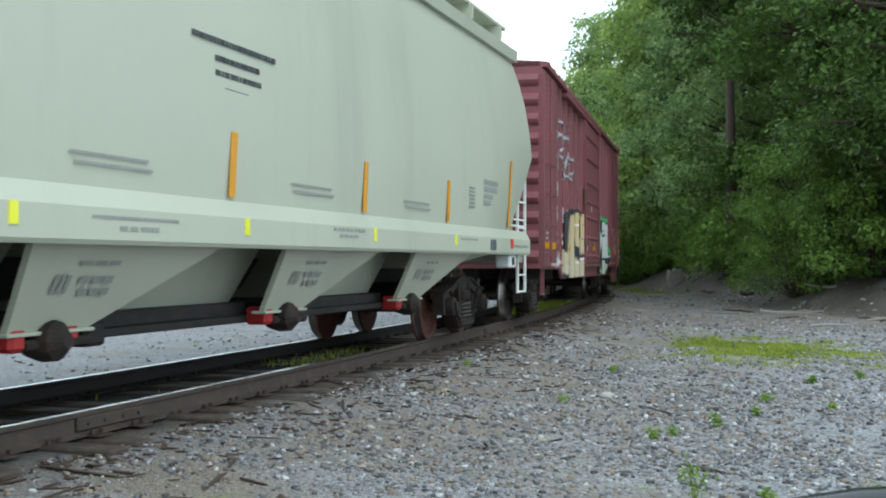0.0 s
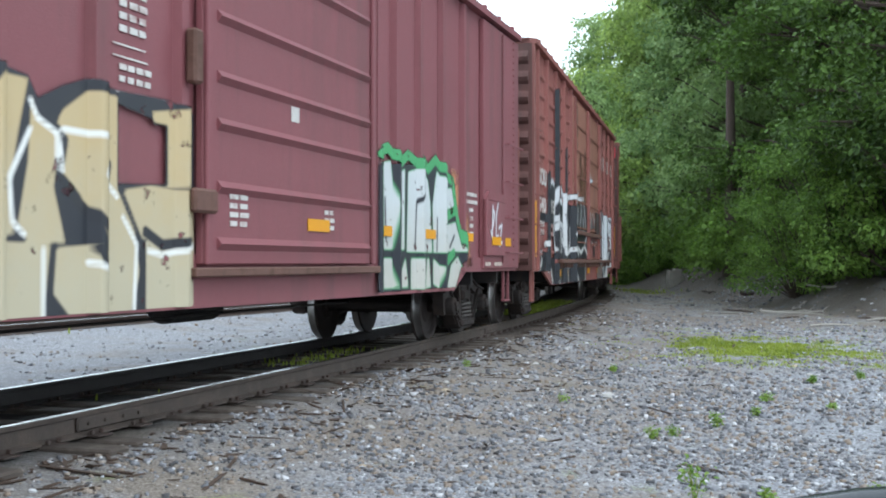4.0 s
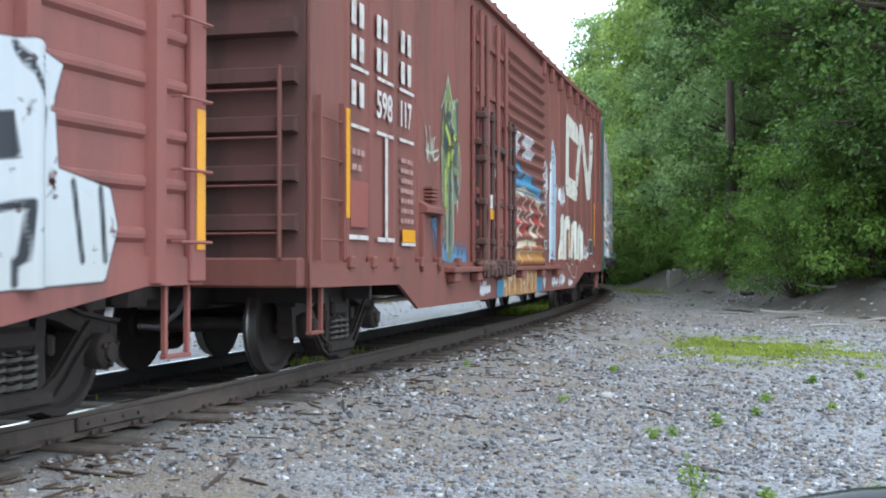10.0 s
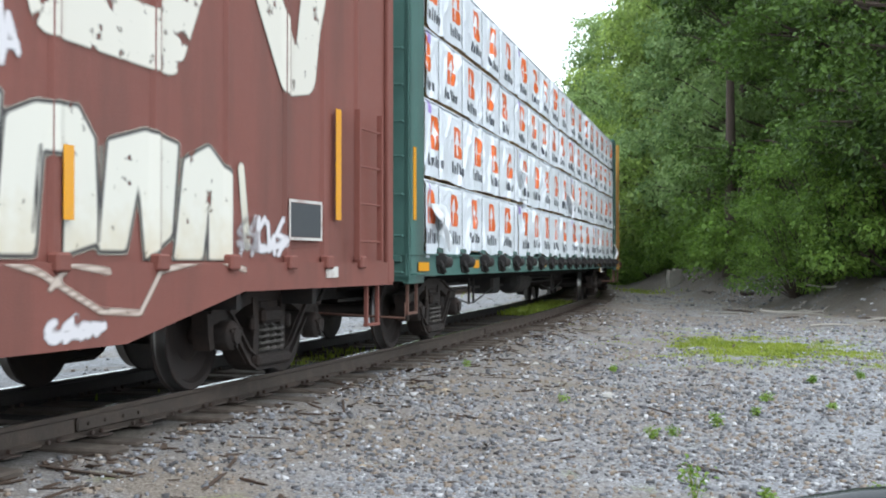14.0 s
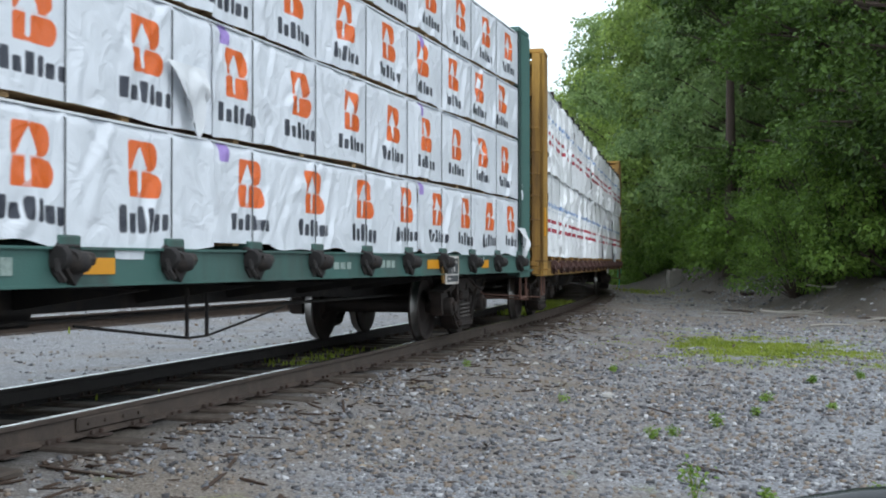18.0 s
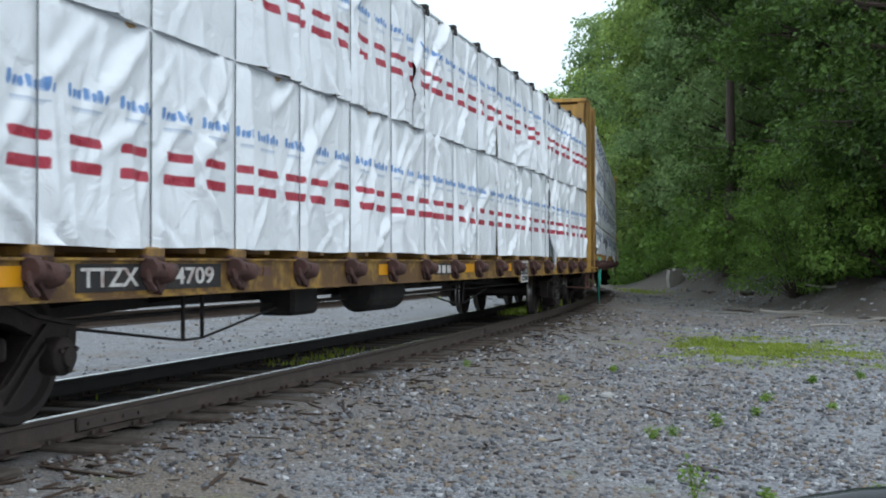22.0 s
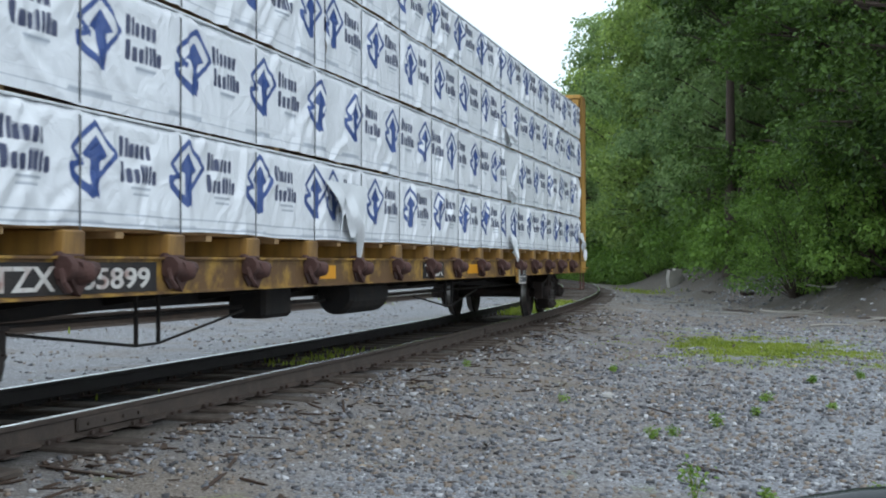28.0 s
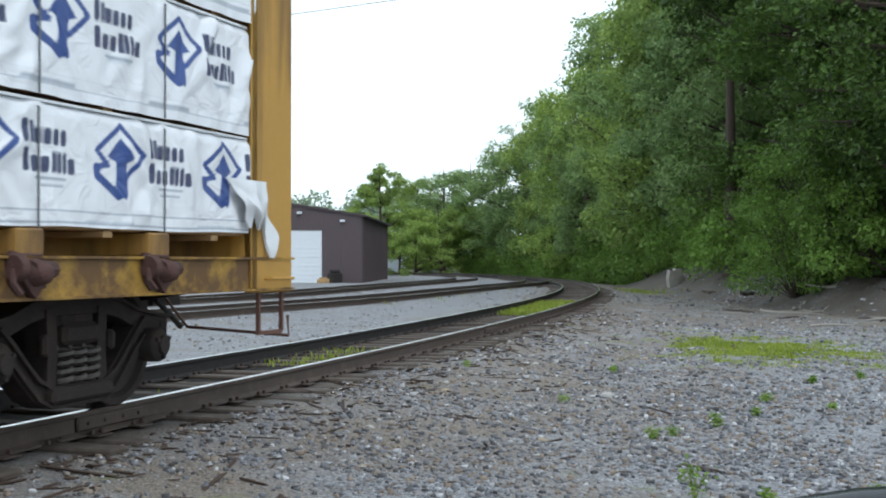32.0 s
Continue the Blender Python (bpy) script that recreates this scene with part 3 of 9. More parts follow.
        ob.matrix_basis = pose(x, y, z, 0, 0, math.degrees(a))
        tagged(ob, "dry fallen branch lying on the dirt" if k % 2 else "pale bleached stick lying on the gravel", "branch", "fallen branches")
    # signal post far down the line
    post = thing("line_marker", "small yellow marker post beside the far track", "marker post", at=pose(6.6, 118.0, -0.4))
    part("post", Shape().box(-0.06, 0.06, -0.06, 0.06, 0, 1.3, 0.01), M_WOOD, post)
    part("plate", Shape().box(-0.28, 0.28, -0.09, -0.06, 1.0, 1.55, 0.01), M_ORANGE, post)


def stone_material():
    m, n, l, p = nodes_of("crushed stone")
    geo = n.new("ShaderNodeNewGeometry")
    ramp = n.new("ShaderNodeValToRGB")
    ramp.color_ramp.elements[0].color, ramp.color_ramp.elements[1].color = (0.065, 0.062, 0.064, 1), (0.54, 0.54, 0.55, 1)
    for pos, c in ((0.25, (0.16, 0.165, 0.18, 1)), (0.5, (0.23, 0.235, 0.255, 1)), (0.62, (0.27, 0.23, 0.19, 1)), (0.76, (0.22, 0.17, 0.13, 1)), (0.9, (0.3, 0.31, 0.33, 1))):
        ramp.color_ramp.elements.new(pos).color = c
    l.new(geo.outputs["Random Per Island"], ramp.inputs[0])
    ns = n.new("ShaderNodeTexNoise")
    ns.inputs["Scale"].default_value, ns.inputs["Detail"].default_value = 60, 5
    l.new(geo.outputs["Position"], ns.inputs[0])
    mul = n.new("ShaderNodeMapRange")
    mul.inputs[3].default_value, mul.inputs[4].default_value = 0.75, 1.25
    l.new(ns.outputs[0], mul.inputs[0])
    sc = n.new("ShaderNodeVectorMath")
    sc.operation = "SCALE"
    l.new(ramp.outputs[0], sc.inputs[0])
    l.new(mul.outputs[0], sc.inputs["Scale"])
    l.new(sc.outputs[0], p.inputs["Base Color"])
    p.inputs["Roughness"].default_value = 0.85
    p.inputs["Specular IOR Level"].default_value = 0.3
    return m


def build_gravel():
    """Loose crushed stone over the yard: single rough stones, thinner with distance and along the worn strip."""
    rng = np.random.default_rng(12)
    places = []
    for (x0, x1, y0, y1, density, lo, hi) in ((-4.5, 4.2, 6.0, 9.5, 800, 0.007, 0.026), (-3.5, 5.5, 9.5, 14, 480, 0.008, 0.03), (-2.0, 8.0, 14, 20, 230, 0.011, 0.034), (0.5, 10.0, 20, 32, 60, 0.015, 0.042), (-11, -1.0, 13, 34, 42, 0.016, 0.036), (-4, 5, 34, 60, 9, 0.03, 0.05), (5.5, 15.0, 32, 58, 7, 0.02, 0.07), (10.2, 13.2, 41.5, 47.5, 95, 0.03, 0.055)):
        k = int((x1 - x0) * (y1 - y0) * density)
        x, y, r = rng.uniform(x0, x1, k), rng.uniform(y0, y1, k), lo + (hi - lo) * rng.random(k) ** 2.2
        o = track_offset(x, y)
        keep = ((o > 1.15) | (o < -1.25)) & (abs(x) < y * 0.41 + 0.5)
        # fewer stones on the ties' earth and in the weedy patch
        thin = np.interp(o, [0, 1.5, 2.2, 3.2, 5.0], [0.3, 0.45, 0.75, 0.9, 1.0]) * (1 - 0.75 * patch_cover(x, y))
        patchy = 0.55 + 0.35 * wave(x, y, 1.3, 3.0) + 0.25 * wave(x, y, 3.7, 0.7)
        if density == 95:
            patchy = 2.0 * np.exp(-(((x - 11.7) / 0.9) ** 2 + ((y - 44.3) / 1.7) ** 2))
        keep &= rng.random(k) < thin * np.clip(patchy, 0.0 if density == 95 else 0.2, 1)
        places.append(np.stack([x[keep], y[keep], r[keep]], -1))
    P = np.concatenate(places)
    k = len(P)
    z = ground_height(P[:, 0], P[:, 1])
    cube = np.array([(a, b, c) for a in (-1, 1) for b in (-1, 1) for c in (-1, 1)], float)
    faces = np.array([(0, 1, 3, 2), (4, 6, 7, 5), (0, 4, 5, 1), (2, 3, 7, 6), (0, 2, 6, 4), (1, 5, 7, 3)])
    V = cube[None] * rng.uniform(0.55, 1.1, (k, 8, 1)) * rng.uniform(0.6, 1.15, (k, 1, 3)) * np.array([1.0, 1.0, 0.7]) * P[:, None, 2:3]
    a = rng.uniform(0, 6.283, k)
    t = rng.uniform(-0.5, 0.5, k)
    ca, sa, ct, st = np.cos(a)[:, None], np.sin(a)[:, None], np.cos(t)[:, None], np.sin(t)[:, None]
    X, Y, Z = V[..., 0], V[..., 1] * ct - V[..., 2] * st, V[..., 1] * st + V[..., 2] * ct
    co = np.stack([X * ca - Y * sa + P[:, None, 0], X * sa + Y * ca + P[:, None, 1], Z + (z + P[:, 2] * 0.25)[:, None]], -1).reshape(-1, 3)
    quads = (faces[None] + (np.arange(k) * 8)[:, None, None]).reshape(-1, 4)
    me = bpy.data.meshes.new("gravel")
    me.vertices.add(len(co))
    me.vertices.foreach_set("co", co.ravel())
    me.loops.add(quads.size)
    me.loops.foreach_set("vertex_index", quads.ravel())
    me.polygons.add(len(quads))
    me.polygons.foreach_set("loop_start", np.arange(0, quads.size, 4))
    me.update(calc_edges=True)
    me.materials.append(stone_material())
    tagged(new("gravel", me), "loose grey crushed stone beside the track", "gravel", kind="stuff")


def build_litter():
    """Bark, twigs and dead leaves along the tie ends, thinner outwards."""
    rng = np.random.default_rng(8)
    k = 1000
    line = rng.uniform(6, 34, k)
    out = 1.05 + rng.gamma(1.6, 0.42, k)
    out = np.where(rng.random(k) < 0.12, rng.uniform(2.5, 6.0, k), out)
    P = np.array([on_line(float(a), float(b))[:2] for a, b in zip(line, out)])
    L, W = rng.uniform(0.02, 0.1, k) * (1 + (rng.random(k) < 0.12) * 2.2), rng.uniform(0.006, 0.022, k)
    cube = np.array([(a, b, c) for a in (-1, 1) for b in (-1, 1) for c in (0, 1)], float)
    faces = np.array([(0, 1, 3, 2), (4, 6, 7, 5), (0, 4, 5, 1), (2, 3, 7, 6), (0, 2, 6, 4), (1, 5, 7, 3)])
    V = cube[None] * np.stack([L, W, 0.7 * W], -1)[:, None, :] * rng.uniform(0.6, 1.1, (k, 8, 1))
    a = rng.uniform(0, 6.283, k)
    ca, sa = np.cos(a)[:, None], np.sin(a)[:, None]
    z = ground_height(P[:, 0], P[:, 1])[:, None] + rng.uniform(-0.2, 0.25, k)[:, None] * V[..., 0]
    co = np.stack([V[..., 0] * ca - V[..., 1] * sa + P[:, :1], V[..., 0] * sa + V[..., 1] * ca + P[:, 1:], V[..., 2] + z + 0.004], -1).reshape(-1, 3)
    quads = (faces[None] + (np.arange(k) * 8)[:, None, None]).reshape(-1, 4)
    me = bpy.data.meshes.new("litter")
    me.from_pydata(co.tolist(), [], quads.tolist())
    me.materials.append(M_LITTER)
    tagged(new("litter", me), "dark bark, twigs and dead leaves beside the rail", "litter", kind="stuff")


def build_larger_stones():
    rng = random.Random(31)
    mat = surface("pale limestone", (0.36, 0.35, 0.33), 0.85, vary=0.2, scale=9, bump=0.3, bump_scale=40)
    tan = surface("tan stone", (0.34, 0.28, 0.2), 0.85, vary=0.2, scale=9, bump=0.3, bump_scale=40)
    for k in range(30):
        if k == 0:
            x, y, r = 1.75, 12.7, 0.075
        else:
            y = rng.uniform(6.8, 22)
            x = rng.uniform(-0.1, 0.34) * y
            r = rng.uniform(0.025, 0.05)
        o = float(track_offset(np.array([x]), np.array([y]))[0])
        if o < 1.8:
            continue
        s = Shape()
        n = 7
        rings = [(0.0, 0.75), (0.35, 1.0), (0.7, 0.8), (0.95, 0.35)]
        v, f = [], []
        for h, q in rings:
            for i in range(n):
                a = 6.283 * i / n
                d = q * rng.uniform(0.78, 1.15)
                v.append((r * 1.25 * d * math.cos(a), r * d * math.sin(a), r * 0.9 * h + rng.uniform(-0.05, 0.05) * r))
        for i in range(len(rings) - 1):
            for j in range(n):
                f.append((i * n + j, i * n + (j + 1) % n, (i + 1) * n + (j + 1) % n, (i + 1) * n + j))
        f += [tuple(range(n))[::-1], tuple(range(3 * n, 4 * n))]
        s.add(v, f)
        ob = new("stone", s.mesh("stone", tan if k % 3 == 0 and k else mat))
        ob.matrix_basis = pose(x, y, float(ground_height(np.array([x]), np.array([y]))[0]) - 0.01, 0, 0, rng.uniform(0, 360))
        tagged(ob, "tan rounded stone lying on the gravel" if k % 3 == 0 and k else "pale stone lying on the gravel", "stone", "larger stones")


build_ground()
build_gravel()
build_litter()
build_larger_stones()
build_tracks()
build_shed()
build_bits()
# ---- woods ----
def leaf_material(name, dark, light, through_light=0.42):
    m, n, l, p = nodes_of(name)
    geo = n.new("ShaderNodeNewGeometry")
    info = n.new("ShaderNodeObjectInfo")
    noise_t = n.new("ShaderNodeTexNoise")
    noise_t.inputs["Scale"].default_value = 0.9
    l.new(geo.outputs["Position"], noise_t.inputs[0])
    add = n.new("ShaderNodeMath")
    add.operation = "MULTIPLY_ADD"
    add.inputs[1].default_value = 0.55
    l.new(geo.outputs["Random Per Island"], add.inputs[0])
    sub = n.new("ShaderNodeMath")
    sub.operation = "MULTIPLY_ADD"
    sub.inputs[1].default_value, sub.inputs[2].default_value = 0.9, -0.3
    l.new(noise_t.outputs[0], sub.inputs[0])
    l.new(sub.outputs[0], add.inputs[2])
    o2 = n.new("ShaderNodeMath")
    o2.operation = "MULTIPLY_ADD"
    o2.use_clamp = True
    o2.inputs[1].default_value = 0.25
    l.new(info.outputs["Random"], o2.inputs[0])
    l.new(add.outputs[0], o2.inputs[2])
    ramp = n.new("ShaderNodeValToRGB")
    ramp.color_ramp.elements[0].color, ramp.color_ramp.elements[1].color = (*dark, 1), (*light, 1)
    l.new(o2.outputs[0], ramp.inputs[0])
    l.new(ramp.outputs[0], p.inputs["Base Color"])
    p.inputs["Roughness"].default_value = 0.5
    p.inputs["Specular IOR Level"].default_value = 0.35
    tr = n.new("ShaderNodeBsdfTranslucent")
    l.new(ramp.outputs[0], tr.inputs[0])
    mix = n.new("ShaderNodeMixShader")
    mix.inputs[0].default_value = through_light
    l.new(p.outputs[0], mix.inputs[1])
    l.new(tr.outputs[0], mix.inputs[2])
    l.new(mix.outputs[0], n["Material Output"].inputs[0])
    return m


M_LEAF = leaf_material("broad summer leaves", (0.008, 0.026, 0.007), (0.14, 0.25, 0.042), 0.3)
# leaves of the farther trees, paled so that the colour carries aerial haze
M_LEAF2 = leaf_material("hazed light green leaves", (0.1, 0.17, 0.04), (0.44, 0.58, 0.15), 0.46)
M_LEAF3 = leaf_material("hazed blue green leaves", (0.08, 0.16, 0.055), (0.35, 0.48, 0.18), 0.46)
M_BUSH = leaf_material("fresh undergrowth leaves", (0.024, 0.066, 0.013), (0.26, 0.43, 0.075), 0.38)
# distant woods: haze put into the leaf colour as a pale, greyed green
M_LEAF4 = leaf_material("hazed distant leaves", (0.2, 0.27, 0.18), (0.36, 0.45, 0.3), 0.4)
M_GRASS = leaf_material("grass blades", (0.13, 0.2, 0.02), (0.36, 0.42, 0.06))
M_WEED = leaf_material("fresh weed leaves", (0.1, 0.2, 0.03), (0.3, 0.44, 0.09))


def leaves(name, centres, radii, count, size, mat, seed, droop=0.35, tilt=0.55, face=0.5):
    """Many small bent leaves gathered in clumps; each leaf is two triangles folded along its rib."""
    rng = np.random.default_rng(seed)
    centres, radii = np.array(centres), np.array(radii)
    vol = radii[:, 0] * radii[:, 1] * radii[:, 2]
    pick = rng.choice(len(centres), count, p=vol ** 0.75 / np.sum(vol ** 0.75))
    d = rng.normal(size=(count, 3))
    d /= np.linalg.norm(d, axis=1)[:, None]
    r = rng.uniform(0.35, 1.0, count) ** 0.5 * (1 + 0.12 * rng.normal(size=count))
    p = centres[pick] + d * radii[pick] * r[:, None]
    up = np.array([0, 0, 1.0]) + rng.normal(size=(count, 3)) * tilt + d * np.array([face, face, 0.15])
    up /= np.linalg.norm(up, axis=1)[:, None]
    out = d * np.array([1.0, 1.0, 0.2]) + rng.normal(size=(count, 3)) * 0.7
    out -= up * np.sum(out * up, axis=1)[:, None]
    out /= np.linalg.norm(out, axis=1)[:, None] + 1e-6
    out[:, 2] -= droop * 0.6
    out /= np.linalg.norm(out, axis=1)[:, None]
    side = np.cross(out, up)
    side /= np.linalg.norm(side, axis=1)[:, None] + 1e-6
    up = np.cross(side, out)
    L = size * rng.uniform(0.6, 1.35, count)[:, None]
    W = L * rng.uniform(0.4, 0.6, count)[:, None]
    a = p
    b = p + out * L * 0.5 + side * W * 0.5 + up * L * 0.1
    c = p + out * L - up * L * 0.12
    e = p + out * L * 0.5 - side * W * 0.5 + up * L * 0.1
    co = np.stack([a, b, c, e], 1).reshape(-1, 3)
    k = np.arange(count) * 4
    tri = np.stack([k, k + 1, k + 2, k, k + 2, k + 3], -1).reshape(-1, 3)
    me = bpy.data.meshes.new(name)
    me.vertices.add(len(co))
    me.vertices.foreach_set("co", co.ravel())
    me.loops.add(tri.size)
    me.loops.foreach_set("vertex_index", tri.ravel())
    me.polygons.add(len(tri))
    me.polygons.foreach_set("loop_start", np.arange(0, tri.size, 3))
    me.update(calc_edges=True)
    me.materials.append(mat)
    return me


def tree_parts(seed, height, spread, count, size, mat, low=0.12, tilt=0.55, limbs=26, face=0.5, flat=0.42):
    """A trunk with limbs, and the crown's leaf mesh."""
    rng = random.Random(seed)
    s = Shape()
    lean = (rng.uniform(-0.5, 0.5), rng.uniform(-0.5, 0.5))
    trunk = [(lean[0] * k * k, lean[1] * k * k, height * 0.9 * k) for k in (0, 0.04, 0.15, 0.3, 0.5, 0.7, 1.0)]
    r0 = height * 0.016
    s.tube(trunk, [r0 * 1.5, r0 * 1.1, r0, r0 * 0.85, r0 * 0.65, r0 * 0.4, 0.03], 9)
    centres, radii = [], []
    for k in range(limbs):
        f = low + (1 - low) * (k + rng.random()) / limbs
        a = rng.uniform(0, 2 * math.pi)
        reach = spread * math.sin(math.pi * min(0.97, 0.22 + 0.62 * f)) * rng.uniform(0.45, 1.0)
        z0 = height * f * 0.82
        x0, y0 = lean[0] * f * f * 0.8, lean[1] * f * f * 0.8
        tip = (x0 + reach * math.cos(a), y0 + reach * math.sin(a), z0 + reach * rng.uniform(0.05, 0.5))
        mid = (x0 + 0.5 * reach * math.cos(a + 0.15), y0 + 0.5 * reach * math.sin(a + 0.15), z0 + reach * 0.12)
        s.tube([(x0, y0, z0 * 0.96), mid, tip], [r0 * (1 - f) * 0.34 + 0.018, r0 * (1 - f) * 0.2 + 0.014, 0.01], 5)
        for q in range(4):
            w = rng.uniform(0.5, 1.15)
            c = (x0 + w * (tip[0] - x0) + rng.uniform(-0.6, 0.6), y0 + w * (tip[1] - y0) + rng.uniform(-0.6, 0.6), z0 + w * (tip[2] - z0) + rng.uniform(-0.5, 0.6))
            centres.append(c)
            b = rng.uniform(0.4, 1.0) * spread * 0.2
            radii.append((b, b, b * flat * rng.uniform(0.75, 1.3)))
            end = (c[0], c[1], c[2])
            s.tube([mid, end], [0.018, 0.006], 3, caps=False)
    crown = leaves("crown", centres, radii, count, size, mat, seed, tilt=tilt, face=face)
    return s.mesh("trunk", M_BARK, smooth=True), crown


def build_woods():
    rng = random.Random(21)
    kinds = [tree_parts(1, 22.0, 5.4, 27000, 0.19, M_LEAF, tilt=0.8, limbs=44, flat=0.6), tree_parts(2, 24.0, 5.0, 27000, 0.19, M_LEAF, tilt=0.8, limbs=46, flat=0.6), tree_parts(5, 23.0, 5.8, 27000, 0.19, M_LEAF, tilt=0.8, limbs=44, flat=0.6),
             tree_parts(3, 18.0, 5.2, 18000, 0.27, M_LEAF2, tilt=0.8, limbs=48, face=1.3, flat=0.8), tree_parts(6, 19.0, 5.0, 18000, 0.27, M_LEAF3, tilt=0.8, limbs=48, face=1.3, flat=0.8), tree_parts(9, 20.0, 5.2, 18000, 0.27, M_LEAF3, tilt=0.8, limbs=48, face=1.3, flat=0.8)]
    tall = (22.0, 24.0, 23.0, 18.0, 19.0, 20.0)
    # first two trees, trunks out of view, are added to shade the crowns below
    spots = [(14.8, 38.2), (13.6, 33.2), (14.6, 31), (15.6, 36), (14.8, 40), (16.0, 44.5), (14.9, 48.5), (15.2, 53), (14.4, 57.5), (14.4, 62), (13.9, 67), (13.9, 72), (13.3, 77.5), (13.0, 83), (12.6, 89), (11.8, 95), (10.8, 101), (9.6, 107), (7.8, 113), (5.6, 119), (3.0, 125), (0.0, 131), (-3.5, 137),
             (19.5, 33), (20, 39), (20.5, 46), (19.5, 52), (19.5, 59), (18.8, 66), (18.5, 74), (18, 82), (17.5, 91), (16, 100), (13.5, 109), (10.5, 118), (26, 42), (25, 54), (24.5, 68), (24, 84), (22, 100)]
    for i, (x, y) in enumerate(spots):
        # beyond 52 m the kinds with haze in their leaf colour
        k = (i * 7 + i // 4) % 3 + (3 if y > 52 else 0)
        h = tall[k]
        # near tops are raised far above the view to shade the lower leaves
        want = float(np.interp(y, [24, 48, 56, 75, 92, 101, 113, 121, 128, 138], [24.0, 24.0, 19.0, 21.5, 21.5, 19.5, 17.0, 15.0, 13.5, 12.5])) * rng.uniform(0.93, 1.05)
        z = float(ground_height(np.array([x]), np.array([y]))[0]) - 0.05
        m = pose(x + rng.uniform(-0.4, 0.4), y + rng.uniform(-0.6, 0.6), z, 0, 0, rng.uniform(0, 360))
        t = new("deciduous_tree")
        wide = min(max(want / h, 0.85), 1.15)
        t.matrix_basis = m @ Matrix.Diagonal((wide, wide, want / h, 1))
        tagged(t, "tall leafy green tree at the edge of the wood", "tree", "trees beside the track")
        part("trunk", kinds[k][0], M_BARK, t)
        part("crown", kinds[k][1], M_LEAF, t)
    # lone tree behind the shed
    slim = tree_parts(12, 17.0, 3.6, 6000, 0.25, M_LEAF, low=0.62)
    t = thing("deciduous_tree", "tall tree with a bare dark trunk inside the wood", "tree", "trees beside the track", at=pose(11.95, 49.6, float(ground_height(np.array([11.95]), np.array([49.6]))[0]) - 0.05))
    part("trunk", slim[0], M_BARK, t)
    part("crown", slim[1], M_LEAF, t)
    lone = tree_parts(8, 12.6, 3.4, 11000, 0.26, M_LEAF2, low=0.2, tilt=0.9, face=1.2)
    t = thing("deciduous_tree", "lone airy light green tree behind the shed", "tree", at=pose(-6.1, 118, -0.4))
    part("trunk", lone[0], M_BARK, t)
    part("crown", lone[1], M_LEAF2, t)
    low_tree = tree_parts(14, 8.0, 4.4, 12000, 0.26, M_LEAF2, low=0.02, tilt=0.9, face=1.2)
    for x, y, q in ((-2.6, 114, 0.8), (-0.2, 121, 1.0), (-8.5, 128, 0.95), (-4.4, 121, 0.9), (2.4, 126, 1.05)):
        t = thing("deciduous_tree", "low yellow green tree beyond the sidings", "tree", "low trees beyond the sidings", at=pose(x, y, -0.4, 0, 0, x * 40) @ Matrix.Diagonal((q, q, q, 1)))
        part("trunk", low_tree[0], M_BARK, t)
        part("crown", low_tree[1], M_LEAF2, t)
    # undergrowth
    bush = []
    for q in range(3):
        r = random.Random(60 + q)
        cs = [(r.uniform(-1.3, 1.3), r.uniform(-1.3, 1.3), r.uniform(0.2, 1.7)) for _ in range(14)]
        rs = [(r.uniform(0.4, 0.8),) * 2 + (r.uniform(0.3, 0.6),) for _ in cs]
        st = Shape()
        for c in cs:
            st.tube([(c[0] * 0.15, c[1] * 0.15, -0.1), (c[0] * 0.6, c[1] * 0.6, c[2] * 0.6), c], [0.025, 0.015, 0.006], 4)
        bush.append((leaves("foliage", cs, rs, 2600, 0.15, M_BUSH, 70 + q, tilt=0.8), st.mesh("stems", M_BARK)))
    # tall brambles that overhang the bank
    r = random.Random(66)
    cs = [(r.uniform(-2.4, 2.4), r.uniform(-2.0, 2.0), r.uniform(0.1, 4.4)) for _ in range(46)]
    cs = [c for c in cs if (c[0] / 2.6) ** 2 + ((c[2] - 2.0) / 2.8) ** 2 < 1]
    rs = [(r.uniform(0.35, 0.75),) * 2 + (r.uniform(0.25, 0.5),) for _ in cs]
    st = Shape()
    for c in cs:
        st.tube([(c[0] * 0.15, c[1] * 0.15, -0.1), (c[0] * 0.7, c[1] * 0.7, c[2] * 0.7 + 0.3), c], [0.03, 0.018, 0.006], 4)
    big = (leaves("foliage", cs, rs, 9000, 0.14, M_BUSH, 79, tilt=0.8, face=0.8), st.mesh("stems", M_BARK))
    for x, y, sc, turn in ((13.0, 47.4, 0.75, 200), (13.7, 45.6, 1.0, 80), (11.7, 39.2, 0.8, 10), (12.6, 38.4, 1.0, 130), (13.3, 36.8, 1.1, 250), (14.2, 35.6, 1.2, 40), (14.6, 42.0, 1.3, 300)):
        b = thing("bush", "tall dark green brambles hanging over the dirt bank", "bush", "bushes along the wood", at=pose(x, y, float(ground_height(np.array([x]), np.array([y]))[0]) - 0.05, 0, 0, turn) @ Matrix.Diagonal((sc, sc, sc, 1)))
        part("foliage", big[0], M_BUSH, b)
        part("stem", big[1], M_BARK, b)
    deep = [(12.7, 50.5, 1.6), (13.4, 49.0, 1.5), (13.8, 51.5, 1.9)] + [(19 + 2.2 * (q % 3) + rng.uniform(-0.8, 0.8), 41 + 2.6 * q, rng.uniform(1.9, 2.6)) for q in range(16)]
    for i in range(84 + len(deep)):
        y = 30 + (i // 2) * 2.25 + (i % 2)
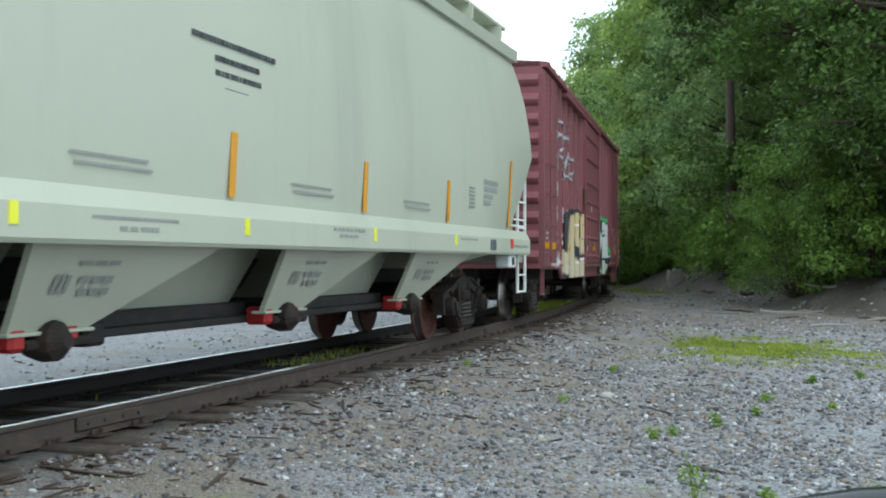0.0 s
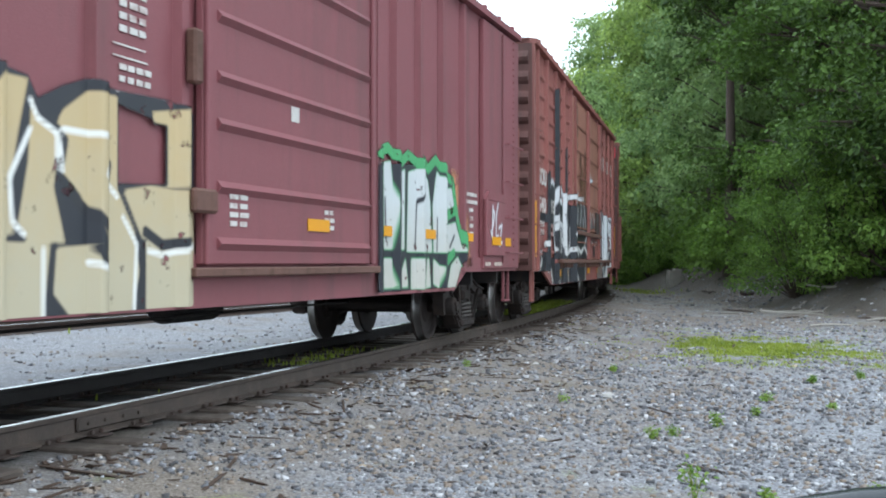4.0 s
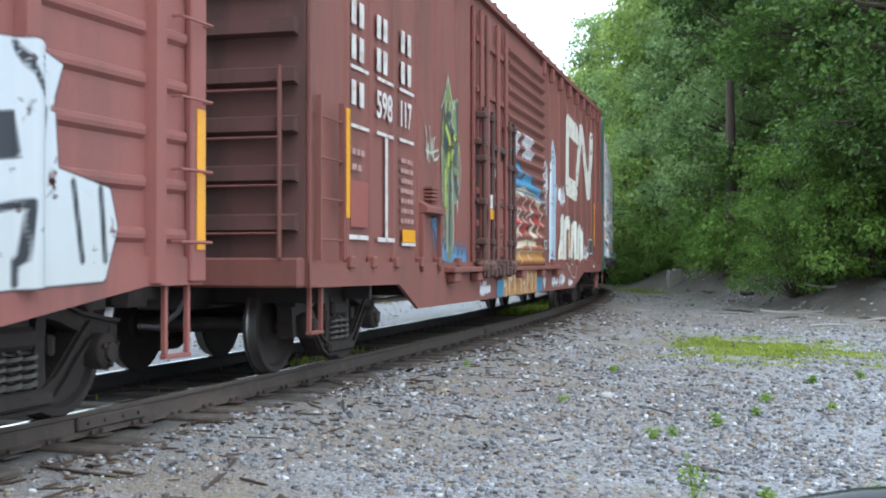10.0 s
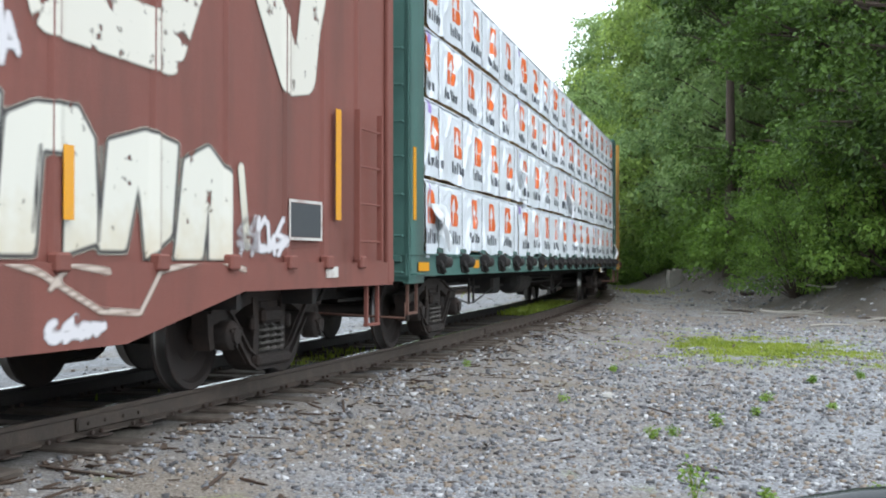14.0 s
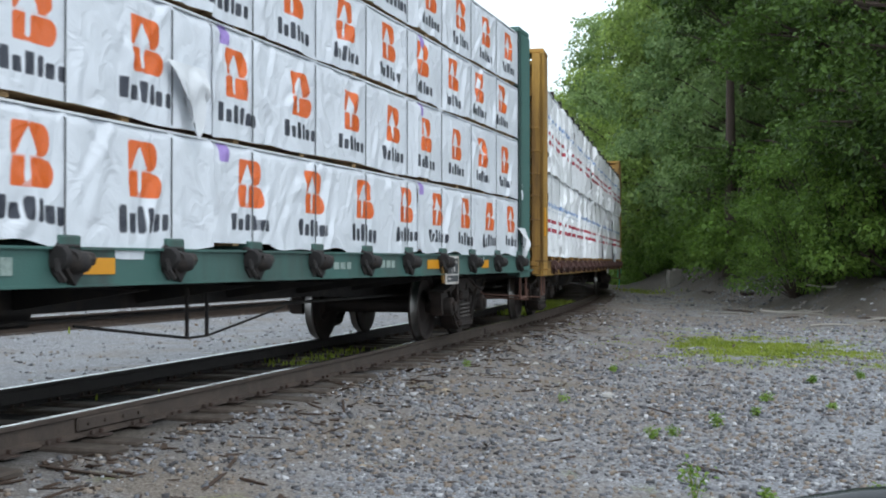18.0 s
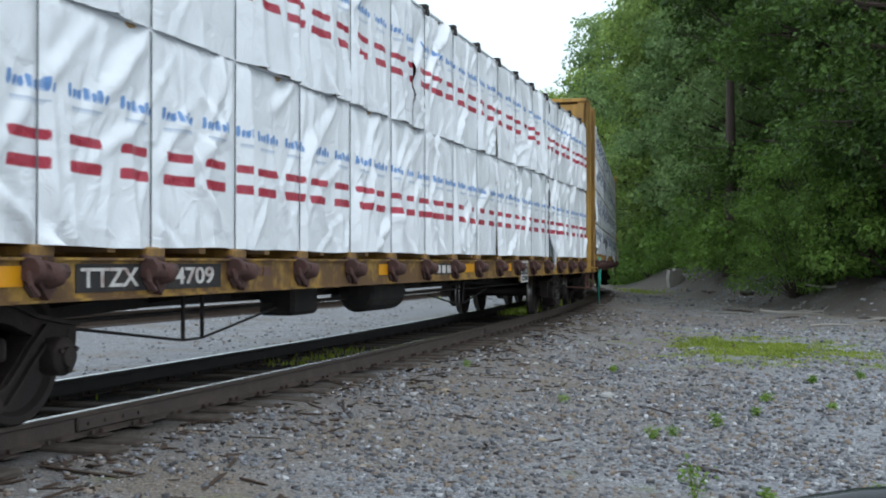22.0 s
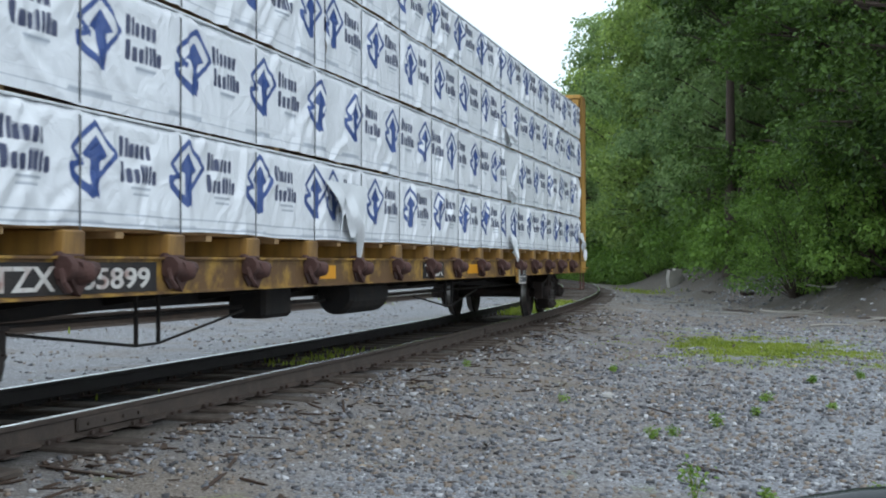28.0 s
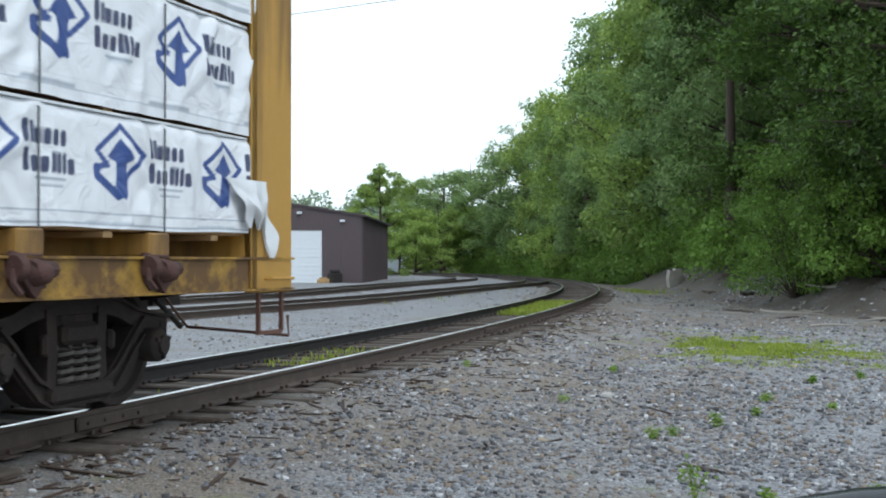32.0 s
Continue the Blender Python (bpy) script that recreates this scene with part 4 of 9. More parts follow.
        edge = float(np.interp(y, [23, 33, 40, 44, 50, 55, 64, 74, 90, 100, 112, 125], [12.6, 13.2, 13.8, 14.3, 14.2, 13.0, 12.0, 11.6, 10.8, 9.4, 6.4, 2.2]))
        x = edge + (rng.uniform(-0.3, 0.8) if i % 2 else rng.uniform(1.2, 2.6))
        if x > 0.29 * y:
            x += rng.uniform(1.2, 2.6)
        if i >= 84:
            x, y = deep[i - 84][:2]
        z = float(ground_height(np.array([x]), np.array([y]))[0]) - 0.05
        b = new("bush")
        sc = rng.uniform(0.75, 1.2) if i % 2 else rng.uniform(1.3, 1.9)
        sc = sc * (0.85 if x > 0.29 * y else 1.0)
        sc = deep[i - 84][2] if i >= 84 else sc
        b.matrix_basis = pose(x, y, z, 0, 0, rng.uniform(0, 360)) @ Matrix.Diagonal((sc, sc, sc * rng.uniform(0.8, 1.3), 1))
        tagged(b, "green leafy undergrowth bush at the foot of the wood", "bush", "bushes along the wood")
        k = i % 3
        part("foliage", bush[k][0], M_BUSH, b)
        part("stem", bush[k][1], M_BARK, b)
    # wooded distance
    far = [(-62 + 4.2 * k + rng.uniform(-2, 2), 162 + rng.uniform(-6, 14), rng.uniform(0.75, 1.05)) for k in range(26)]
    cs, rs = [], []
    for x, y, f in far:
        for q in range(12):
            a = rng.uniform(0, 6.28)
            cs.append((x + 2.6 * math.cos(a), y + 2.6 * math.sin(a), rng.uniform(0.5, 11.0) * f))
            rs.append((2.6, 2.6, 1.8))
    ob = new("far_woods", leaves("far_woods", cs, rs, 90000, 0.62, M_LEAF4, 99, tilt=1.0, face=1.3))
    tagged(ob, "distant green woods beyond the yard", "woods", kind="stuff")


def blades(name, spots, mat, seed):
    """Grass: bent narrow blades at (x, y, z, height)."""
    rng = np.random.default_rng(seed)
    S = np.array(spots)
    k = len(S)
    a = rng.uniform(0, 6.283, k)
    lean = rng.uniform(0.1, 0.8, k) * S[:, 3]
    wd = S[:, 3] * 0.09 + 0.005
    dx, dy = np.cos(a), np.sin(a)
    base = S[:, :3]
    side = np.stack([-dy * wd, dx * wd, 0 * a], -1)
    mid = base + np.stack([dx * lean * 0.35, dy * lean * 0.35, S[:, 3] * 0.6], -1)
    tip = base + np.stack([dx * lean, dy * lean, S[:, 3]], -1)
    co = np.stack([base - side, base + side, mid + side * 0.8, mid - side * 0.8, tip], 1).reshape(-1, 3)
    q = np.arange(k) * 5
    tri = np.stack([q, q + 1, q + 2, q, q + 2, q + 3, q + 3, q + 2, q + 4], -1).reshape(-1, 3)
    me = bpy.data.meshes.new(name)
    me.vertices.add(len(co))
    me.vertices.foreach_set("co", co.ravel())
    me.loops.add(tri.size)
    me.loops.foreach_set("vertex_index", tri.ravel())
    me.polygons.add(len(tri))
    me.polygons.foreach_set("loop_start", np.arange(0, tri.size, 3))
    me.update(calc_edges=True)
    me.materials.append(mat)
    return me


def build_grass():
    rng = np.random.default_rng(5)
    # low weedy patch on the gravel
    k = 110000
    x, y = rng.uniform(2.0, 10.0, k), rng.uniform(16.5, 26.5, k)
    keep = rng.random(k) < patch_cover(x, y) ** 1.5
    x, y = x[keep], y[keep]
    h = (0.012 + 0.045 * rng.random(len(x)) ** 2.5) * (0.5 + 0.7 * patch_cover(x, y))
    tagged(new("grass", blades("grass", np.stack([x, y, ground_height(x, y) - 0.005, h], -1), M_GRASS, 1)), "low yellow green weeds growing in the gravel", "grass", kind="stuff")
    # between the rails
    pts = []
    for s0, s1, count, hh in ((14.8, 17.6, 260, 0.055), (29.0, 38.0, 2200, 0.09), (8.5, 14.0, 3, 0.06)):
        for s, w, r in zip(rng.uniform(s0, s1, count), rng.normal(-0.15, 0.28, count), rng.random(count)):
            X, Y, _ = on_line(s, float(np.clip(w, -0.62, 0.62)))
            pts.append((X, Y, -0.18, hh * (0.5 + r)))
    tagged(new("grass", blades("grass", pts, M_GRASS, 2)), "bright green grass between the rails", "grass", kind="stuff")
    # verge by the far sidings and below the bank
    k = 60
    y = rng.uniform(20, 60, k)
    x = np.interp(y, [20.3, 37.4, 44.9, 56.2, 64], [-8.2, -2.2, -0.4, 2.4, 4.7]) + rng.normal(1.5, 0.25, k)
    x2, y2 = rng.normal(8.9, 0.5, 350), rng.normal(54.0, 1.8, 350)
    x, y = np.concatenate([x[wave(x, y, 0.9, 2.2) > 0.1], x2]), np.concatenate([y[wave(x, y, 0.9, 2.2) > 0.1], y2])
    h = 0.06 + 0.12 * rng.random(len(x))
    tagged(new("grass", blades("grass", np.stack([x, y, ground_height(x, y) - 0.01, h], -1), M_GRASS, 3)), "thin grass along the sidings and the bank", "grass", kind="stuff")


def build_weeds():
    rng = random.Random(77)
    for x, y, h, n in ((1.55, 7.4, 0.26, 30), (1.98, 7.35, 0.1, 30), (2.75, 7.6, 0.07, 30), (2.45, 10.7, 0.12, 40), (1.75, 10.0, 0.09, 40), (1.95, 10.2, 0.08, 30), (4.5, 14.6, 0.1, 60), (5.2, 14.9, 0.09, 60), (1.2, 12.0, 0.08, 30), (3.4, 12.6, 0.1, 40), (3.9, 12.0, 0.07, 30), (3.0, 11.5, 0.07, 25), (2.2, 15.5, 0.08, 40), (0.3, 14.9, 0.08, 20)):
        z = float(ground_height(np.array([x]), np.array([y]))[0])
        t = thing("weed", "small green weed growing in the gravel", "weed", "weeds in the gravel", at=pose(x, y, z, 0, 0, rng.uniform(0, 360)))
        s = Shape()
        cs = []
        for k in range(5):
            a, r = rng.uniform(0, 6.28), rng.uniform(0.1, 0.45) * h
            tip = (r * math.cos(a), r * math.sin(a), h * rng.uniform(0.6, 1.0))
            s.tube([(0, 0, -0.01), (tip[0] * 0.4, tip[1] * 0.4, tip[2] * 0.6), tip], [0.004, 0.003, 0.0015], 4)
            for q in range(4):
                f = rng.uniform(0.4, 1.05)
                cs.append((tip[0] * f, tip[1] * f, tip[2] * f))
        part("stem", s, M_GRASS, t)
        part("leaves", leaves("leaves", cs, [(0.03 + h * 0.08,) * 3] * len(cs), n * 3, 0.026 + h * 0.06, M_WEED, int(h * 1000) + n, droop=0.0), M_WEED, t)


def build_car_edge():
    """The dark top edge of the car door beside the camera."""
    door = thing("car_door", "glossy dark upper edge of a parked car door", "car door")
    s = Shape()
    s.tube([(0.05, 0.80, 0.835), (0.19, 0.80, 0.868), (0.28, 0.80, 0.882), (0.40, 0.80, 0.889), (0.62, 0.80, 0.892)], 0.028, 12)
    part("window_sill", s, M_CARDK, door, smooth=True)
    p = Shape()
    p.prism([(0.05, 0.835), (0.19, 0.868), (0.28, 0.882), (0.40, 0.889), (0.62, 0.892), (0.62, -0.12), (0.05, -0.12)], 0.785, 0.815)
    part("door_panel", p, M_CARDK, door)
    part("side_skirt", Shape().box(0.02, 0.66, 0.79, 0.86, -0.47, -0.125, 0.02), M_CARDK, door)


def build_wire():
    s = Shape()
    s.tube([(-40 + 4 * k, 40, 9.65 + 0.0006 * (4 * k - 37) ** 2 + 0.14 * (4 * k - 37)) for k in range(18)], 0.012, 5)
    ob = new("overhead_cable", s.mesh("cable", M_STRAP))
    tagged(ob, "thin grey overhead cable above the yard", "cable")


build_woods()
build_wire()
build_grass()
build_weeds()
build_car_edge()
# ---- running gear ----
def wheelset_mesh(mat):
    """Axle and two wheels turned as one piece; the treads have the second material."""
    half = [(0.0, 0.08, 0), (0.62, 0.09, 0), (0.645, 0.10, 0), (0.655, 0.17, 0), (0.69, 0.20, 0), (0.70, 0.36, 0), (0.675, 0.40, 0), (0.672, 0.472, 0), (0.69, 0.484, 0), (0.706, 0.466, 1), (0.72, 0.4585, 1), (0.80, 0.4565, 0), (0.808, 0.448, 0), (0.806, 0.40, 0), (0.765, 0.37, 0), (0.755, 0.22, 0), (0.80, 0.16, 0), (0.80, 0.09, 0), (0.98, 0.078, 0)]
    prof = [(-a, r) for a, r, _ in half[:0:-1]] + [(a, r) for a, r, _ in half]
    flag = [m for _, _, m in half[-2:0:-1]] + [0] + [m for _, _, m in half[:-1]]
    s = Shape()
    s.lathe(prof, 36)
    mi = []
    for m in flag[:len(prof) - 1]:
        mi += [m] * 36
    s.mi = mi + [0] * (len(s.f) - len(mi))
    return s.mesh("wheelset", mat, M_TREAD, smooth=True)


def side_frame_mesh():
    """Cast side frame: arched top member, bowl-shaped lower member, columns and pedestal jaws, each with raised rims."""
    s = Shape()

    def member(path, w, y0, y1):
        pts = [Vector((a, 0, b)) for a, b in path]
        up, low = [], []
        for i, p in enumerate(pts):
            d = (pts[min(i + 1, len(pts) - 1)] - pts[max(i - 1, 0)]).normalized()
            n = Vector((-d.z, 0, d.x)) * w / 2
            up.append((p.x + n.x, p.z + n.z))
            low.append((p.x - n.x, p.z - n.z))
        for i in range(len(pts) - 1):
            s.prism([up[i], up[i + 1], low[i + 1], low[i]], y0, y1)

    top = [(-1.14, 0.6), (-0.92, 0.63), (-0.7, 0.67), (-0.5, 0.74), (-0.3, 0.78), (0.3, 0.78), (0.5, 0.74), (0.7, 0.67), (0.92, 0.63), (1.14, 0.6)]
    low = [(-0.8, 0.6), (-0.68, 0.5), (-0.54, 0.36), (-0.42, 0.25), (-0.28, 0.19), (0.28, 0.19), (0.42, 0.25), (0.54, 0.36), (0.68, 0.5), (0.8, 0.6)]
    member(top, 0.13, -0.07, 0.07)
    member(low, 0.14, -0.07, 0.07)
    for path, d in ((top, 0.055), (low, -0.06), (low, 0.06)):
        member([(a, b + d) for a, b in path], 0.025, -0.105, 0.105)
    for q in (-1, 1):
        member([(q * 0.29, 0.2), (q * 0.27, 0.48), (q * 0.29, 0.76)], 0.1, -0.085, 0.085)
        member([(q * 1.1, 0.62), (q * 1.09, 0.48), (q * 1.06, 0.35)], 0.09, -0.075, 0.075)
        member([(q * 0.73, 0.62), (q * 0.71, 0.5), (q * 0.72, 0.38)], 0.08, -0.075, 0.075)
        s.box(min(q * 0.33, q * 0.4), max(q * 0.33, q * 0.4), -0.12, -0.06, 0.46, 0.6, 0.02)
    s.box(-0.34, 0.34, -0.15, 0.15, 0.15, 0.25, 0.025)
    s.box(-0.2, 0.2, -0.13, 0.13, 0.52, 0.66, 0.03)
    return s.mesh("side_frame", M_FRAME)


def spring_mesh():
    s = Shape()
    pts = []
    for k in range(41):
        a = k / 40 * 2 * math.pi * 4.5
        pts.append((0.062 * math.cos(a), 0.062 * math.sin(a), 0.26 + 0.25 * k / 40))
    s.tube(pts, 0.017, 5)
    return s.mesh("spring", M_SPRING, smooth=True)


def cap_mesh():
    s = Shape()
    s.lathe([(0.0, 0.125), (0.12, 0.125), (0.135, 0.115), (0.15, 0.07), (0.175, 0.065)], 18)
    for k in range(3):
        a = k * 2.094 + 0.5
        s.lathe([(0.15, 0.02), (0.17, 0.018)], 6, "y", (0.088 * math.cos(a), 0, 0.088 * math.sin(a)))
    return s.mesh("bearing_cap", M_FRAME, smooth=True)


WHEELSET, WHEELSET_RED = wheelset_mesh(M_WHEEL), wheelset_mesh(M_WRED)
M_SPRING = surface("dusty grey coil spring", (0.085, 0.075, 0.068), 0.7, dirt=(0.05, 0.04, 0.035), dirt_amount=0.4, dirt_scale=8, bump=0.1)
SIDE_FRAME, SPRING, CAP = side_frame_mesh(), spring_mesh(), cap_mesh()
BOLSTER = Shape().box(-0.2, 0.2, -1.08, 1.08, 0.5, 0.74, 0.03).box(-0.34, 0.34, -0.34, 0.34, 0.72, 0.84, 0.03).mesh("bolster", M_FRAME)
BEAM = Shape().box(-0.06, 0.06, -0.82, 0.82, 0.3, 0.42, 0.02).box(-0.1, 0.1, -0.8, -0.66, 0.28, 0.5, 0.02).box(-0.1, 0.1, 0.66, 0.8, 0.28, 0.5, 0.02).mesh("brake_beam", M_BLK)
AXLES = []


def truck(car, x, red=False, base=0.889):
    """A two-axle freight truck at x on its car; its wheelsets are keyed later."""
    t = part("truck", BOLSTER, M_FRAME, car, "grimy cast steel two-axle freight truck", at=(x, 0, 0))
    for y in (-1.0, 1.0):
        part("side_frame", SIDE_FRAME, M_FRAME, t, at=(0, y, 0))
        for sx in (-0.15, 0.0, 0.15):
            for sy in (-0.07, 0.07):
                part("spring", SPRING, M_SPRING, t, at=(sx, y + sy, 0))
    for q in (-base, base):
        w = part("wheelset", WHEELSET_RED if red else WHEELSET, M_WHEEL, t, "rusty red wheels with dark tread" if red else "", at=(q, 0, 0.457))
        AXLES.append((w, q))
        for y in (-1, 1):
            part("bearing_cap", CAP, M_FRAME, t, at=pose(q, y * 1.04, 0.457, 0, 0, 0 if y > 0 else 180))
        part("brake_beam", BEAM, M_BLK, t, at=(q * 0.45, 0, 0.05))
    return t


def coupler(car, x, out, yard=M_FRAME):
    """Coupler, draft box and brake hose at a car's end; out is the way it points (1 or -1)."""
    s = Shape()
    s.box(min(x - out * 0.5, x + out * 0.35), max(x - out * 0.5, x + out * 0.35), -0.08, 0.08, 0.72, 0.9, 0.02)
    s.prism([(x + out * 0.3, -0.12), (x + out * 0.68, -0.15), (x + out * 0.72, -0.02), (x + out * 0.55, 0.03), (x + out * 0.6, 0.16), (x + out * 0.42, 0.2), (x + out * 0.3, 0.12)], 0.68, 0.96, "z")
    part("coupler", s, yard, car, "rusty knuckle coupler")
    h = Shape()
    h.tube([(x, -0.35, 0.75), (x + out * 0.2, -0.36, 0.62), (x + out * 0.45, -0.3, 0.5), (x + out * 0.62, -0.22, 0.52)], 0.025, 7)
    part("brake_hose", h, M_BLK, car, "black rubber brake hose")


CARS = []


def railcar(name, label, category, middle, half, group=""):
    """A car's root, keyed along the track: middle is its place in the train, half the distance from it to each truck."""
    c = thing(name, label, category, group)
    CARS.append((c, middle, half, []))
    return c


def car_pose(middle, half, t, local=None):
    s = middle - run(t)
    ax, ay, _ = on_line(s - half)
    bx, by, _ = on_line(s + half)
    m = pose((ax + bx) / 2, (ay + by) / 2, 0, 0, 0, math.degrees(math.atan2(by - ay, bx - ax)))
    return m @ local if local is not None else m


def rod(s, a, b, r=0.013, n=6):
    s.tube([a, b], r, n)


def grab(car, x0, x1, y, z, out=0.07, mat=None, vertical=0.0):
    """A bent grab iron on a side face."""
    o = -out if y < 0 else out
    s = Shape()
    s.tube([(x0, y, z), (x0, y + o, z), (x1, y + o, z + vertical), (x1, y, z + vertical)], 0.012, 6)
    part("grab_iron", s, mat or M_HS, car)
LOADS = []
# ---- painted and printed surfaces: distance fields carried by the mesh ----
def seg(X, Z, a, b, r):
    """Signed distance to a stroke from a to b of radius r."""
    dx, dz = b[0] - a[0], b[1] - a[1]
    k = np.clip(((X - a[0]) * dx + (Z - a[1]) * dz) / (dx * dx + dz * dz + 1e-9), 0, 1)
    return np.hypot(X - a[0] - k * dx, Z - a[1] - k * dz) - r


def line(X, Z, pts, r):
    d = np.full(X.shape, 9.0)
    for a, b in zip(pts[:-1], pts[1:]):
        d = np.minimum(d, seg(X, Z, a, b, r))
    return d


def block(X, Z, x0, x1, z0, z1, r=0.0):
    cx, cz, hx, hz = (x0 + x1) / 2, (z0 + z1) / 2, (x1 - x0) / 2 - r, (z1 - z0) / 2 - r
    qx, qz = abs(X - cx) - hx, abs(Z - cz) - hz
    return np.hypot(np.maximum(qx, 0), np.maximum(qz, 0)) + np.minimum(np.maximum(qx, qz), 0) - r


def poly(X, Z, pts):
    """Signed distance to a closed outline."""
    d = np.full(X.shape, 9.0)
    inside = np.zeros(X.shape, bool)
    for a, b in zip(pts, pts[1:] + pts[:1]):
        d = np.minimum(d, seg(X, Z, a, b, 0.0))
        if a[1] != b[1]:
            cross = ((a[1] > Z) != (b[1] > Z)) & (X < (b[0] - a[0]) * (Z - a[1]) / (b[1] - a[1]) + a[0])
            inside ^= cross
    return np.where(inside, -d, d)


def sheet(name, x0, x1, z0, z1, step, depth, fields, mat, keep=None, extra=()):
    """A skin on a car's near side. depth(X, Z) gives its y; fields give up to three signed distances, stored in the attribute ink."""
    nx, nz = max(2, int((x1 - x0) / step) + 1), max(2, int((z1 - z0) / step) + 1)
    X, Z = np.meshgrid(np.linspace(x0, x1, nx), np.linspace(z0, z1, nz), indexing="ij")
    Y = depth(X, Z)
    f = list(fields(X, Z))
    while len(f) < 4:
        f.append(np.full(X.shape, 9.0))
    ink = np.stack([np.clip(0.5 + a, 0, 1) for a in f], -1).astype(np.float32).reshape(-1, 4)
    co = np.stack([X, Y, Z], -1).reshape(-1, 3)
    i = (np.arange(nx - 1)[:, None] * nz + np.arange(nz - 1)[None, :]).ravel()
    quads = np.stack([i, i + nz, i + nz + 1, i + 1], -1)
    if keep is not None:
        near = np.minimum.reduce([a.ravel() for a in f]) < keep
        quads = quads[near[quads].any(1)]
        used = np.unique(quads)
        remap = np.full(len(co), -1)
        remap[used] = np.arange(len(used))
        co, ink, quads = co[used], ink[used], remap[quads]
    me = bpy.data.meshes.new(name)
    me.vertices.add(len(co))
    me.vertices.foreach_set("co", co.ravel())
    me.loops.add(quads.size)
    me.loops.foreach_set("vertex_index", quads.ravel())
    me.polygons.add(len(quads))
    me.polygons.foreach_set("loop_start", np.arange(0, quads.size, 4))
    me.update(calc_edges=True)
    me.polygons.foreach_set("use_smooth", [True] * len(quads))
    at = me.color_attributes.new("ink", "FLOAT_COLOR", "POINT")
    at.data.foreach_set("color", ink.ravel())
    me.materials.append(mat)
    return me


def spray_material(name, fill, fill2, edge, third, outline=0.05, soft=0.012, worn=0.0, band=(1.0, 2.4), shine=(0.7, 0.7, 0.66)):
    """Sprayed paint: a fill that changes with height, an outline round it, and a third colour; bare elsewhere."""
    m, n, l, p = nodes_of(name)
    at = n.new("ShaderNodeAttribute")
    at.attribute_name = "ink"
    sep = n.new("ShaderNodeSeparateColor")
    l.new(at.outputs["Color"], sep.inputs[0])
    co = n.new("ShaderNodeTexCoord")
    ns = n.new("ShaderNodeTexNoise")
    ns.inputs["Scale"].default_value, ns.inputs["Detail"].default_value = 7, 7
    l.new(co.outputs["Object"], ns.inputs[0])

    def mask(socket, shift):
        r = n.new("ShaderNodeMapRange")
        r.inputs[1].default_value, r.inputs[2].default_value = 0.5 + shift - soft, 0.5 + shift + soft
        r.inputs[3].default_value, r.inputs[4].default_value = 1, 0
        l.new(socket, r.inputs[0])
        return r.outputs[0]

    xyz = n.new("ShaderNodeSeparateXYZ")
    l.new(co.outputs["Object"], xyz.inputs[0])
    hz = n.new("ShaderNodeMapRange")
    hz.inputs[1].default_value, hz.inputs[2].default_value = band
    wob = n.new("ShaderNodeMath")
    wob.operation = "MULTIPLY_ADD"
    wob.inputs[1].default_value = 0.8
    l.new(ns.outputs[0], wob.inputs[0])
    l.new(xyz.outputs[2], wob.inputs[2])
    sub = n.new("ShaderNodeMath")
    sub.operation = "SUBTRACT"
    sub.inputs[1].default_value = 0.4
    l.new(wob.outputs[0], sub.inputs[0])
    l.new(sub.outputs[0], hz.inputs[0])

    def mix(a, b, f):
        x = n.new("ShaderNodeMix")
        x.data_type = "RGBA"
        for s, v in ((x.inputs[6], a), (x.inputs[7], b)):
            if isinstance(v, tuple):
                s.default_value = (*v, 1)
            else:
                l.new(v, s)
        l.new(f, x.inputs[0])
        return x.outputs[2]

    body = mix(fill2, fill, hz.outputs[0])
    inside = mask(sep.outputs[0], 0.0)
    ring = mask(sep.outputs[0], outline)
    third_m = mask(sep.outputs[1], 0.0)
    inner = mask(sep.outputs[2], 0.0)
    col = mix(third, edge, ring)
    col = mix(col, body, inside)
    col = mix(col, edge, inner)
    gleam = mask(at.outputs["Alpha"], 0.0)
    col = mix(col, shine, gleam)
    l.new(col, p.inputs["Base Color"])
    p.inputs["Roughness"].default_value = 0.5
    m1 = n.new("ShaderNodeMath")
    m1.operation = "MAXIMUM"
    l.new(ring, m1.inputs[0])
    l.new(third_m, m1.inputs[1])
    m2 = n.new("ShaderNodeMath")
    m2.operation = "MAXIMUM"
    l.new(m1.outputs[0], m2.inputs[0])
    l.new(inner, m2.inputs[1])
    m3 = n.new("ShaderNodeMath")
    m3.operation = "MAXIMUM"
    l.new(m2.outputs[0], m3.inputs[0])
    l.new(gleam, m3.inputs[1])
    cover = m3.outputs[0]
    wear = n.new("ShaderNodeMapRange")
    wear.inputs[1].default_value, wear.inputs[2].default_value = 0.28 + worn, 0.36 + worn
    l.new(ns.outputs[0], wear.inputs[0])
    mm = n.new("ShaderNodeMath")
    mm.operation = "MULTIPLY"
    l.new(cover, mm.inputs[0])
    l.new(wear.outputs[0], mm.inputs[1])
    clear = n.new("ShaderNodeBsdfTransparent")
    ms = n.new("ShaderNodeMixShader")
    l.new(mm.outputs[0], ms.inputs[0])
    l.new(clear.outputs[0], ms.inputs[1])
    l.new(p.outputs[0], ms.inputs[2])
    l.new(ms.outputs[0], n["Material Output"].inputs[0])
    return m


